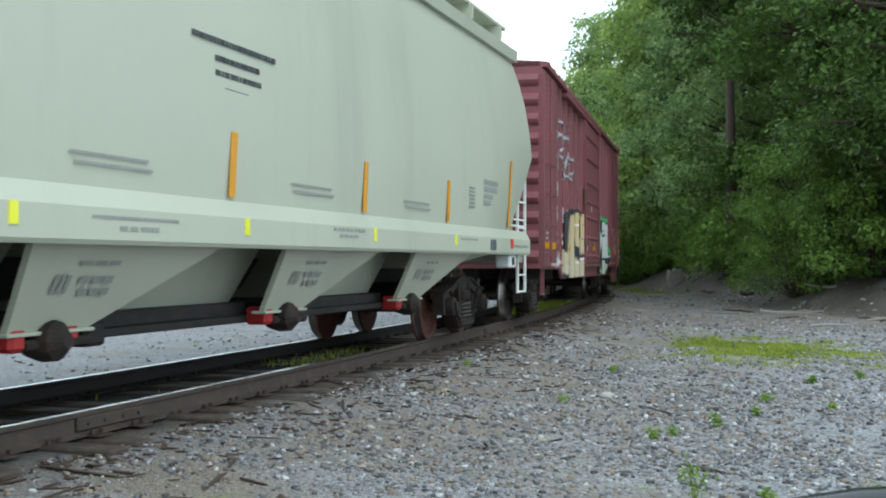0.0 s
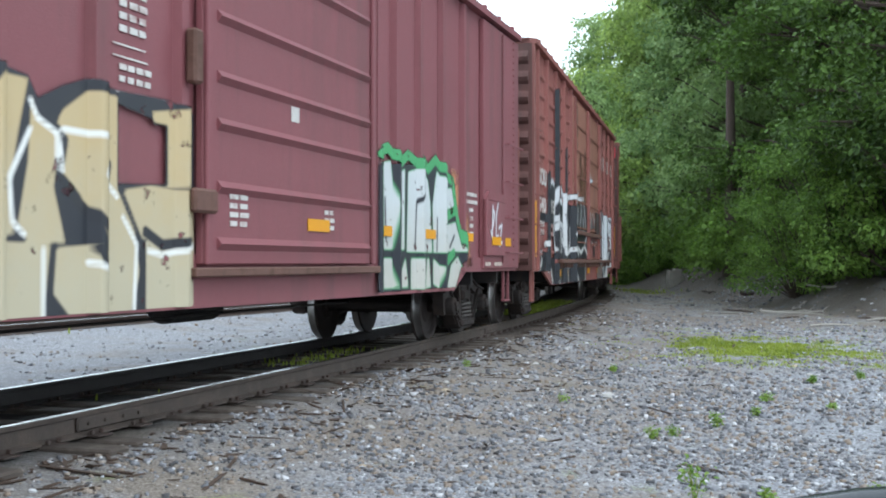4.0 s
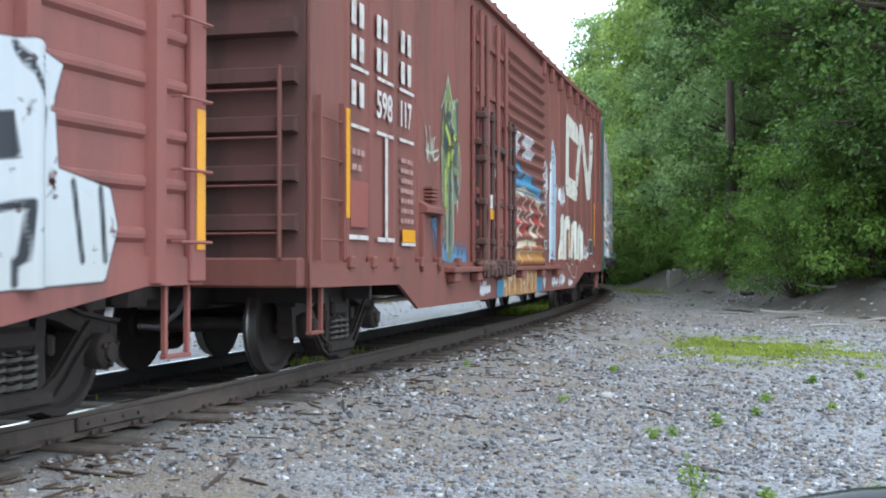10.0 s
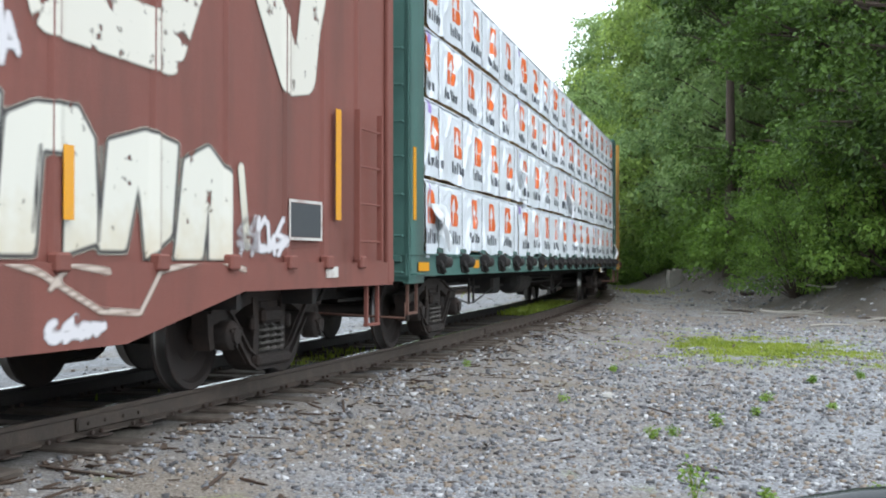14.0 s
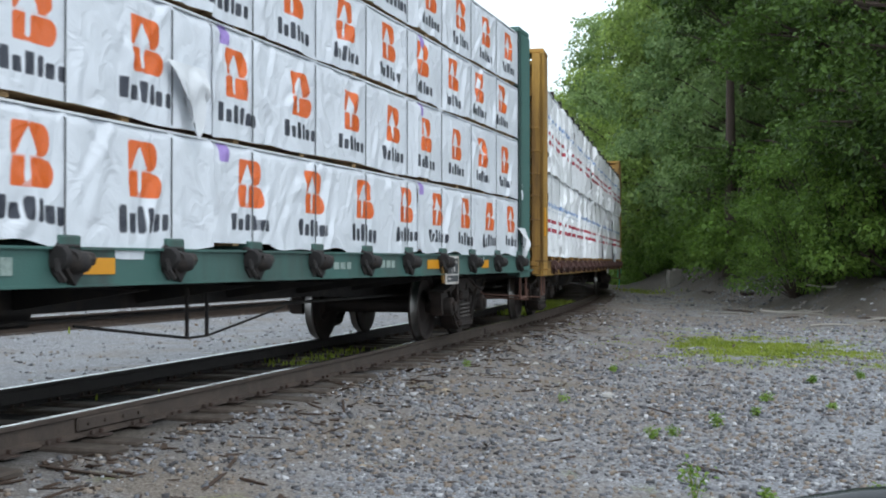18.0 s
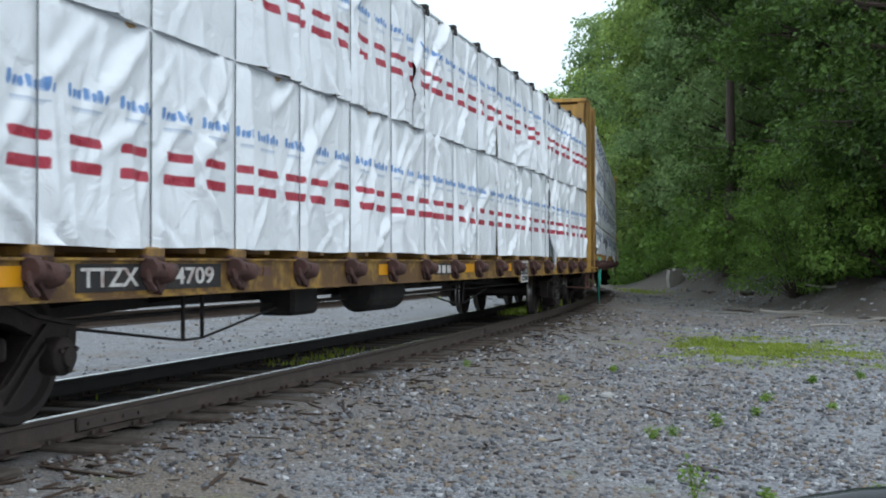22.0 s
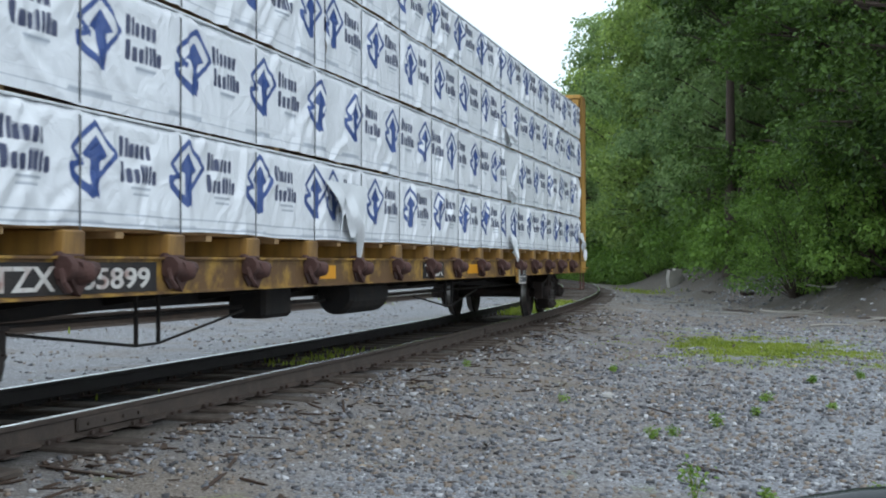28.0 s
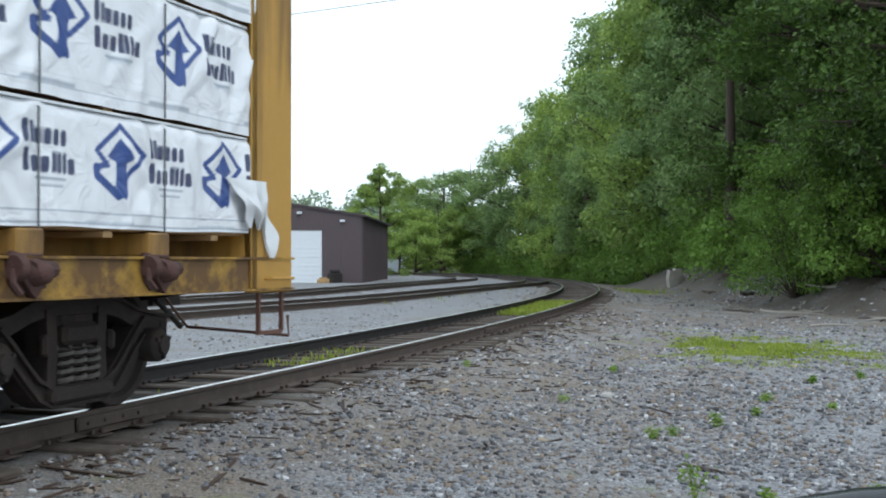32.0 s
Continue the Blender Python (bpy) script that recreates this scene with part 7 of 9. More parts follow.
def cn_boxcar():
    L, w, z0, z1 = 20.5, 1.47, 0.84, 4.88
    car = railcar("boxcar", "long red brown boxcar with corrugated door, white ribbon emblem and graffiti", "boxcar", -5.55, 8.3, "boxcars in the train")
    body = shell(car, L, w, z0, z1, M_CN)
    px = [-9.2, -8.5, -7.7, -6.7, -5.9, -4.9, 1.65, 2.6, 3.7, 4.8, 5.9, 6.9, 7.9, 8.64, 9.4]
    posts = [(x, 0.035, 0.03) for x in px]
    side_posts(body, posts, w, z0 + 0.2, z1 - 0.12, M_CN)
    for x in px:
        part("post_foot", Shape().box(x - 0.07, x + 0.07, -w - 0.09, -w, 1.0, 1.12, 0.015), M_CN, body)
        part("post_head", Shape().box(x - 0.06, x + 0.06, -w - 0.1, -w, z1 - 0.4, z1 - 0.14, 0.015), M_CN, body)
    for a, b in ((-L / 2, -L / 2 + 0.14), (L / 2 - 0.14, L / 2)):
        for q in (-1, 1):
            part("corner_post", Shape().box(a, b, min(q * w, q * (w + 0.05)), max(q * w, q * (w + 0.05)), z0, z1 - 0.1, 0.012), M_CN, body)
    belly(body, [(-L / 2, 0.84), (-7.55, 0.82), (-6.8, 0.53), (5.5, 0.52), (7.1, 0.83), (L / 2, 0.83), (L / 2, 1.06), (-L / 2, 1.06)], w + 0.045, M_CN)
    for q in (-1, 1):
        lo, hi = (lambda a, b: (min(q * (w + a), q * (w + b)), max(q * (w + a), q * (w + b))))(0.01, 0.06)
        d = part("plug_door", Shape().box(-4.0, -1.95, lo, hi, 1.05, 4.6, 0.01), M_CN, body, "red brown plug door with locking rods")
        for x in (-3.85, -3.46, -2.75, -2.15):
            s = Shape()
            rod(s, (x, q * (w + 0.12), 1.05), (x, q * (w + 0.12), 4.55), 0.035, 8)
            part("lock_rod", s, M_CN, d)
        for z in (1.2, 1.55, 2.0, 2.7, 3.4, 4.1):
            part("door_brace", Shape().box(-3.95, -2.0, min(q * (w + 0.06), q * (w + 0.1)), max(q * (w + 0.06), q * (w + 0.1)), z, z + 0.09, 0.01), M_CN, d)
        d = part("corrugated_door", Shape().box(-1.86, 1.5, lo, hi, 1.0, 4.6, 0.01), M_CN, body, "corrugated sliding door covered in graffiti")
        for k in range(17):
            z = 1.08 + k * 0.205
            part("door_corrugation", Shape().prism([(q * (w + 0.06), z - 0.07), (q * (w + 0.12), z - 0.015), (q * (w + 0.12), z + 0.015), (q * (w + 0.06), z + 0.07)], -1.82, 1.46, "x"), M_CN, d)
        part("door_track", Shape().box(-5.6, 3.4, min(q * w, q * (w + 0.19)), max(q * w, q * (w + 0.19)), 0.93, 1.0, 0.012), M_CN, body)
    for x in (-5.5, -4.2, -2.6, -1.0, 0.9, 2.6):
        part("track_bracket", Shape().box(x, x + 0.28, -w - 0.17, -w - 0.04, 0.8, 0.93, 0.02), M_CN, body)
    for x in (-4.05, -3.55, -2.05):
        part("roller_hinge", Shape().box(x, x + 0.26, -w - 0.24, -w - 0.1, 0.92, 1.08, 0.04), M_RUSTG, body)
    vent = Shape()
    for k in range(4):
        vent.box(-6.4, -6.06, -w - 0.1, -w, 1.79 + k * 0.045, 1.815 + k * 0.045)
    part("vent_louvre", vent, M_CN, body)
    part("side_ledge", Shape().prism([(-w, 1.62), (-w - 0.13, 1.64), (-w - 0.13, 1.7), (-w, 1.78)], -6.72, -5.87, "x"), M_CN, body)
    for x in (-6.72, -5.93):
        part("ledge_bracket", Shape().box(x, x + 0.06, -w - 0.09, -w, 0.95, 1.62, 0.008), M_CN, body)
    # worn plug door: dark field, patched sheet, rods with keepers, and the latch gear along its foot
    part("door_field", Shape().box(-3.98, -1.9, -w - 0.068, -w - 0.062, 1.04, 2.72), M_DARKDOOR, body, "dark grimy lower door field")
    part("patch_sheet", Shape().box(-3.2, -2.02, -w - 0.086, -w - 0.07, 1.14, 2.58, 0.006), M_CN, body, "dented sheet with peeling paint")
    part("bare_patch", Shape().prism([(-3.1, 2.46), (-2.7, 2.42), (-2.76, 2.3), (-2.88, 2.34), (-2.96, 2.2), (-3.04, 2.32)], -w - 0.092, -w - 0.088), M_WHITE, body, "torn white placard remains")
    for pts in ([(-3.0, 2.2), (-2.8, 1.95), (-2.72, 1.72), (-2.4, 1.5)], [(-2.55, 2.3), (-2.5, 2.0), (-2.6, 1.75)], [(-3.1, 1.5), (-2.7, 1.42), (-2.2, 1.46)]):
        part("dent_edge", Shape().tube([(x, -w - 0.088, z) for x, z in pts], 0.014, 5), M_DARKDOOR, body)
    for x in (-3.88, -3.34, -2.1, -1.77):
        rodx = Shape()
        rod(rodx, (x, -w - 0.17, 0.95), (x, -w - 0.17, 3.2), 0.032, 8)
        keeper = part("latch_rod", rodx, M_DARKDOOR, body, "grimy upright latch rod")
        for z in (1.0, 1.3, 1.85, 2.45, 3.05):
            part("rod_keeper", Shape().box(x - 0.075, x + 0.075, -w - 0.21, -w - 0.06, z, z + 0.09, 0.015), M_DARKDOOR, keeper)
    for z0_, z1_, d in ((0.86, 0.93, 0.2), (1.03, 1.1, 0.16), (1.24, 1.29, 0.12), (2.68, 2.76, 0.14), (1.88, 1.94, 0.11)):
        part("door_bar", Shape().box(-4.0, -1.8, -w - d, -w - 0.06, z0_, z1_, 0.012), M_DARKDOOR, body)
    for k in range(8):
        x = -3.92 + k * 0.27
        part("latch_lug", Shape().box(x, x + 0.11, -w - 0.24, -w - 0.1, 0.84 + 0.03 * (k % 2), 0.99 + 0.05 * (k % 3), 0.02), M_DARKDOOR, body)
    roof(car, L, w + 0.03, z1 - 0.05, M_CN)
    for x, out in ((-L / 2, -1), (L / 2, 1)):
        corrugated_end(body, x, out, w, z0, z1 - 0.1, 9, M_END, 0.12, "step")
        ladder(car, x + out * 0.18, -1.3, 1.1, 2.75, 4, 1.25, M_CN, "y")
        part("end_sill", Shape().box(min(x, x + out * 0.16), max(x, x + out * 0.16), -w, w, z0, z0 + 0.26, 0.02), M_CN, car)
        coupler(car, x, out)
    part("end_placard", Shape().box(-L / 2 - 0.135, -L / 2 - 0.12, 0.1, 0.8, 1.5, 2.0), surface("red placard", (0.35, 0.02, 0.025), 0.5), car, "plain red placard")
    part("end_light", Shape().box(-L / 2 - 0.14, -L / 2 - 0.12, -1.4, -1.0, 4.35, 4.7), surface("red panel paint", (0.5, 0.02, 0.04), 0.5), car, "bright red corner panel")
    for x in (-10.2, 9.2):
        ladder(car, x, -w - 0.1, 1.08, 2.52, 4, 0.62 if x < 0 else 0.56, M_CN)
    stirrup(car, -10.1, w, 0.45, 0.84, M_CN)
    stirrup(car, 9.7, w, 0.45, 0.84, M_CN)
    underframe(car, L, 8.3, 0.88)
    truck(car, -8.3)
    truck(car, 8.3)
    y = -w - 0.05
    swatch(body, -9.58, -9.48, 1.47, 2.48, -w - 0.14, M_ORANGE, "yellow_strip", "upright yellow reflective strip")
    swatch(body, 8.82, 8.93, 1.45, 2.48, y, M_ORANGE, "yellow_strip", "upright yellow reflective strip")
    swatch(body, 4.83, 4.93, 1.32, 1.78, y, M_ORANGE, "yellow_strip", "upright yellow reflective strip")
    swatch(body, -7.4, -6.9, 1.28, 1.42, -w - 0.035, M_ORANGE)
    swatch(body, -3.7, -3.5, 1.66, 1.8, -w - 0.215, M_ORANGE)
    swatch(body, -3.69, -3.55, 1.81, 2.0, -w - 0.215, M_WHITE, "white_strip")
    lettering(body, "598", -8.32, 2.54, 0.29, -w - 0.034, M_WHITE, width=0.54)
    lettering(body, "117", -7.46, 2.54, 0.29, -w - 0.034, M_WHITE, width=0.42)
    s = Shape()
    for x0, x1, z, h in ((-9.14, -8.58, 2.36, 0.035), (-8.32, -7.75, 2.37, 0.035), (-7.5, -6.95, 2.38, 0.035), (-9.14, -8.6, 2.93, 0.035), (-8.3, -7.75, 2.93, 0.035), (-7.5, -6.95, 2.93, 0.035), (-9.19, -8.6, 1.28, 0.045), (-8.3, -7.7, 1.27, 0.045), (-7.42, -6.88, 1.24, 0.035), (-8.03, -7.95, 1.28, 1.08)):
        s.box(x0, x1, -w - 0.036, -w - 0.032, z, z + h)
    for k, x in enumerate((-9.12, -8.88, -8.32, -8.1, -7.45, -7.2)):
        for z in (3.02, 3.36, 2.58):
            if z == 2.58 and k > 1:
                continue
            s.box(x, x + 0.13, -w - 0.036, -w - 0.032, z, z + 0.24)
    part("stencil_marks", s, M_WHITE, body, "white stencilled plain marks")
    stencil_bars(body, [(-9.1, -8.7, 2.1, 0.06, 3), (-9.1, -8.75, 1.95, 0.06, 2)] + [(-7.45, -6.95, 2.15 - 0.11 * k, 0.05, 4) for k in range(7)], -w - 0.034, M_FADED)
    swatch(body, -9.15, -8.62, 1.4, 1.85, -w - 0.032, surface("fresh red paint patch", (0.23, 0.06, 0.05), 0.5), "paint_patch")
    for x0, x1, z0_, z1_ in ((1.72, 2.02, 1.3, 1.47), (7.87, 8.52, 1.25, 1.6)):
        f = Shape()
        f.box(x0, x1, -w - 0.05, -w - 0.045, z0_, z0_ + 0.025).box(x0, x1, -w - 0.05, -w - 0.045, z1_ - 0.025, z1_)
        f.box(x0, x0 + 0.025, -w - 0.05, -w - 0.045, z0_ + 0.025, z1_ - 0.025).box(x1 - 0.025, x1, -w - 0.05, -w - 0.045, z0_ + 0.025, z1_ - 0.025)
        c = part("stencil_frame", f, M_WHITE, body)
        part("stencil_field", Shape().box(x0 + 0.03, x1 - 0.03, -w - 0.049, -w - 0.046, z0_ + 0.03, z1_ - 0.03), M_DARKTXT, c)
    part("small_plate", Shape().box(8.6, 8.85, -w - 0.06, -w - 0.05, 0.92, 1.02), M_WHITE, body)
    # door graffiti lies on the corrugations
    def door_depth(X, Z):
        k = (Z - 1.08) / 0.205
        f = abs(k - np.round(k)) * 0.205
        return -w - 0.066 - 0.06 * np.clip((0.07 - f) / 0.055, 0, 1)
    warm = spray_material("red and cream sprayed paint", (0.2, 0.045, 0.04), (0.3, 0.1, 0.05), (0.6, 0.52, 0.38), (0.4, 0.19, 0.05), 0.01, worn=0.02, band=(1.2, 1.6), shine=(0.66, 0.62, 0.52))
    cream = [[(-1.73, 2.04), (-1.77, 1.57), (-1.51, 1.51)], [(-1.37, 2.11), (-1.42, 1.83)], [(-0.45, 2.16), (-0.51, 1.81), (-0.29, 1.56)], [(0.19, 1.77), (0.07, 1.53), (0.57, 1.51)], [(0.7, 1.7), (0.98, 1.52)], [(0.44, 2.11), (0.98, 2.06), (1.19, 1.73)], [(-1.86, 2.22), (-1.42, 2.17), (-0.72, 2.26), (0.07, 2.21), (0.91, 2.2)], [(-1.51, 1.22), (-1.51, 1.08)], [(-0.83, 1.23), (-0.78, 1.04)], [(-0.05, 1.31), (0.01, 1.13)], [(-1.13, 2.1), (-1.23, 1.68), (-1.18, 1.4)], [(-1.77, 1.38), (-1.23, 1.32), (-0.29, 1.39), (0.7, 1.37)], [(0.07, 2.17), (0.19, 1.95), (-0.17, 1.83)]]
    red = [[(-1.82, 2.18), (-1.23, 2.21), (-0.29, 2.22), (0.98, 2.15), (1.3, 1.43), (1.34, 1.25), (-1.82, 1.25)]]
    graffiti(body, "red, cream and orange graffiti on the corrugated door", -1.84, 1.48, 1.02, 2.32, door_depth, warm, polys=red, third_blocks=[(-1.84, 1.4, 1.0, 1.3)], inner=cream, inner_r=0.045, shine=[[(-0.93, 1.87), (-0.93, 1.54)], [(-1.8, 2.17), (-1.6, 2.14)], [(-0.78, 2.2), (-0.4, 2.22)], [(0.2, 1.75), (0.3, 1.5)]], shine_r=0.07, step=0.028)
    glow = spray_material("bright red sprayed patch", (0.42, 0.03, 0.03), (0.4, 0.03, 0.03), (0.35, 0.03, 0.03), (0.4, 0.03, 0.03), 0.01, 0.02)
    graffiti(body, "bright red sprayed patches", -1.84, 1.48, 1.4, 2.0, lambda X, Z: door_depth(X, Z) - 0.003, glow, [[(0.57, 1.79), (1.02, 1.74)], [(-1.27, 1.74), (-1.03, 1.72)], [(-0.62, 1.63), (-0.35, 1.63)]], 0.06, step=0.03)
    blue = spray_material("blue sprayed paint", (0.06, 0.25, 0.42), (0.05, 0.2, 0.36), (0.1, 0.3, 0.42), (0.08, 0.26, 0.4), 0.01, 0.04)
    graffiti(body, "blue sprayed band", -1.84, 1.48, 2.12, 2.7, door_depth, blue, [[(-1.78, 2.35), (-0.93, 2.32), (0.19, 2.31), (0.84, 2.27), (1.35, 2.0)], [(-1.03, 2.56), (-0.8, 2.55)], [(-0.45, 2.46), (0.19, 2.4)]], 0.09, step=0.03)
    tag = spray_material("white tag", (0.6, 0.58, 0.6), (0.6, 0.58, 0.6), (0.6, 0.58, 0.6), (0.6, 0.58, 0.6), 0.004)
    graffiti(body, "white tag on the door", -1.75, 0.6, 2.75, 3.2, door_depth, tag, scrawl(-1.77, -0.93, 2.99, 3.2, 5, 31) + scrawl(-1.72, -0.95, 2.8, 2.98, 5, 32) + scrawl(-0.56, 0.3, 2.99, 3.2, 5, 33) + scrawl(-0.5, 0.32, 2.8, 2.97, 5, 34), 0.028, step=0.03)
    low = lambda X, Z: np.full(X.shape, -w - 0.052)
    orange = spray_material("orange and blue sprayed paint", (0.4, 0.18, 0.05), (0.36, 0.18, 0.06), (0.6, 0.56, 0.44), (0.05, 0.2, 0.33), 0.01, worn=0.02, band=(0.4, 0.7))
    strokes = [[(-0.89, 0.82), (-0.55, 0.81), (-0.55, 0.58)], [(-0.4, 0.93), (-0.38, 0.69), (-0.25, 0.74), (-0.22, 0.56)], [(-0.04, 0.92), (0.16, 0.76), (0.21, 0.85)], [(0.04, 0.95), (-0.01, 0.58)], [(0.33, 0.95), (0.48, 0.78), (0.45, 0.58)], [(0.87, 0.94), (0.8, 0.6)]]
    strokes += [[(a - 1.55, b) for a, b in q] for q in strokes[1:5]]
    graffiti(body, "orange graffiti with blue ends along the sill", -2.6, 1.6, 0.54, 1.0, low, orange, polys=[[(-2.0, 0.54), (-1.9, 0.98), (0.85, 0.98), (0.95, 0.54)]], inner=strokes, inner_r=0.024, third_blocks=[(-2.5, -1.7, 0.5, 1.0), (0.7, 1.48, 0.5, 1.0)], step=0.03)
    scr = [[(1.7, 0.98), (1.72, 0.62)], [(1.6, 0.75), (1.72, 0.6), (1.85, 0.76)]] + scrawl(2.55, 3.3, 0.6, 0.84, 4, 41) + scrawl(3.45, 4.15, 0.6, 0.82, 4, 42) + scrawl(4.67, 5.25, 0.58, 0.72, 4, 43) + scrawl(-3.64, -2.96, 0.6, 0.78, 5, 44)
    graffiti(body, "small white tags along the sill", -3.8, 5.4, 0.56, 1.0, low, tag, scr, 0.022, step=0.025)
    dep = posts_depth(posts, w, 0.012)
    # white ribbon emblem
    rib = spray_material("white ribbon emblem paint", (0.62, 0.59, 0.52), (0.6, 0.56, 0.48), (0.5, 0.46, 0.38), (0.62, 0.59, 0.52), 0.006, worn=0.03)
    graffiti(body, "large white ribbon emblem of the railway", 4.3, 8.9, 2.2, 4.4, dep, rib, [[(6.2, 3.85), (4.85, 3.95), (4.75, 2.65), (6.05, 2.6), (6.75, 3.95), (7.1, 3.9), (7.95, 2.7), (8.25, 2.75), (8.5, 3.95)]], 0.21, step=0.05)
    # upright painted shape like a tall bottle, and smaller pieces
    figure = spray_material("pale blue and white sprayed shape", (0.4, 0.48, 0.56), (0.34, 0.42, 0.5), (0.66, 0.68, 0.7), (0.2, 0.26, 0.33), 0.035, band=(1.0, 3.2), shine=(0.1, 0.13, 0.18))
    dark = [[(2.63, 3.01), (2.68, 2.9), (3.08, 3.01), (3.08, 3.14)], [(2.63, 2.64), (2.68, 2.4)], [(2.98, 2.82), (3.03, 2.4)], [(2.58, 2.18), (2.98, 2.18)], [(2.73, 2.07), (2.68, 1.7)], [(3.03, 2.53), (3.08, 2.02), (2.98, 1.21)], [(2.58, 1.2), (3.13, 1.17)], [(3.13, 2.56), (3.34, 2.55), (3.24, 2.03)]]
    graffiti(body, "tall pale blue sprayed shape with white edge", 2.4, 3.55, 1.05, 3.55, dep, figure, polys=[[(2.93, 3.4), (3.24, 3.08), (3.24, 2.6), (3.4, 2.53), (3.24, 1.95), (3.18, 1.12), (2.49, 1.1), (2.54, 1.98), (2.58, 2.92), (2.73, 3.2)]], shine=dark + [[(2.75, 3.05), (3.05, 3.1)], [(2.8, 3.18), (3.05, 3.2)]], shine_r=0.02, inner=[[(2.62, 1.75), (3.1, 1.7)], [(2.65, 1.6), (2.75, 1.2)], [(2.95, 1.65), (3.0, 1.2)], [(2.7, 2.5), (2.95, 2.3)]], inner_r=0.016, step=0.03)
    bubble = spray_material("cream bubble paint", (0.64, 0.62, 0.55), (0.52, 0.44, 0.3), (0.02, 0.017, 0.018), (0.6, 0.57, 0.48), 0.028, band=(0.7, 1.5))
    pieces = [[(3.57, 1.1), (3.74, 1.83), (4.0, 2.03), (4.31, 2.03), (4.22, 1.11)], [(4.25, 1.11), (4.35, 1.91), (4.61, 2.01), (5.02, 2.03), (5.19, 1.85), (5.24, 1.19), (4.88, 1.11), (4.91, 1.73), (4.68, 1.74), (4.61, 1.11)]]
    pieces += [[(5.24, 1.14), (5.34, 1.85), (5.77, 1.96), (6.18, 1.9), (6.1, 1.25), (5.77, 1.08), (5.69, 1.61), (5.54, 1.14)], [(6.13, 1.08), (6.26, 1.8), (6.61, 1.93), (6.94, 1.72), (6.94, 1.08), (6.61, 1.08), (6.61, 1.54), (6.52, 1.08)]]
    drop = [[(3.7, 1.0), (3.95, 1.15), (4.6, 1.0), (5.2, 0.75), (5.65, 0.72), (5.9, 1.0), (6.6, 1.1), (7.1, 1.0)], [(4.7, 0.9), (4.9, 1.05), (5.3, 1.0)]]
    graffiti(body, "cream bubble graffiti outlined in black", 3.5, 7.4, 1.07, 2.25, dep, bubble, polys=pieces, inner=[[(4.25, 1.2), (4.33, 1.9)], [(4.6, 1.25), (4.66, 1.75)], [(5.24, 1.2), (5.26, 1.8)]], inner_r=0.02, third=[[(3.75, 1.2), (3.85, 1.9)], [(7.1, 1.8), (7.2, 1.2)]], third_r=0.05)
    pale = spray_material("pale outline loops", (0.5, 0.42, 0.36), (0.5, 0.42, 0.36), (0.4, 0.3, 0.25), (0.4, 0.3, 0.25), 0.004)
    graffiti(body, "pale outline loops over the sill", 3.6, 7.2, 0.56, 1.05, lambda X, Z: np.full(X.shape, -w - 0.054), pale, drop, 0.018, step=0.03)
    loops = scrawl(1.85, 2.3, 2.4, 2.8, 3, 51) + [[(1.95, 2.2), (1.97, 2.05)], [(2.15, 2.2), (2.18, 1.95)]] + [[(2.05, 2.95), (1.85, 2.75), (1.9, 2.4), (2.1, 2.25), (2.3, 2.5), (2.25, 2.8), (2.05, 2.95)]] + scrawl(3.55, 4.45, 2.2, 2.6, 5, 52) + scrawl(7.05, 7.85, 1.12, 1.42, 5, 53)
    graffiti(body, "white drips and small tags", 1.7, 8.0, 1.1, 3.1, dep, tag, loops, 0.024, step=0.03)
    green = spray_material("yellow green sprayed shape", (0.13, 0.17, 0.05), (0.12, 0.15, 0.09), (0.45, 0.44, 0.36), (0.3, 0.3, 0.26), 0.006, worn=0.05, band=(1.6, 2.6), shine=(0.028, 0.035, 0.045))
    outline = [[(-5.6, 2.75), (-5.5, 3.1), (-5.3, 3.4), (-5.05, 3.12), (-4.85, 3.2), (-4.82, 2.75), (-4.7, 2.3), (-4.75, 1.9), (-5.0, 1.8), (-5.02, 1.3), (-5.14, 1.1), (-5.36, 1.1), (-5.42, 1.6), (-5.55, 1.95), (-5.62, 2.4)]]
    pale_lines = [[(-5.64, 2.97), (-5.5, 3.1), (-5.3, 3.42), (-5.1, 3.15), (-4.88, 3.0)], [(-4.72, 2.6), (-4.62, 2.3), (-4.7, 1.95)], [(-5.36, 2.3), (-5.34, 1.2)], [(-5.1, 2.2), (-5.0, 1.5), (-5.06, 1.2)], [(-5.62, 2.5), (-5.6, 2.0), (-5.45, 1.3)], [(-4.85, 2.5), (-4.92, 1.7)]]
    graffiti(body, "yellow green and dark upright sprayed shape", -6.5, -4.4, 1.0, 3.5, posts_depth(posts, w, 0.014), green, polys=outline, shine=[[(-4.92, 3.1), (-4.9, 2.7), (-5.0, 2.3)], [(-5.5, 3.0), (-5.4, 2.8), (-5.5, 2.6)], [(-5.2, 2.2), (-5.22, 1.3)], [(-5.0, 2.2), (-4.9, 1.9)], [(-5.3, 2.8), (-5.1, 2.7)]] + scrawl(-5.5, -4.95, 2.3, 3.0, 3, 64), shine_r=0.04, inner=pale_lines + scrawl(-6.38, -5.85, 2.25, 2.7, 3, 61) + scrawl(-5.5, -4.95, 2.5, 3.1, 3, 62), inner_r=0.016, step=0.028)
    legs = spray_material("bright yellow green spray", (0.3, 0.36, 0.06), (0.26, 0.3, 0.08), (0.3, 0.36, 0.06), (0.3, 0.36, 0.06), 0.01, 0.03, 0.08)
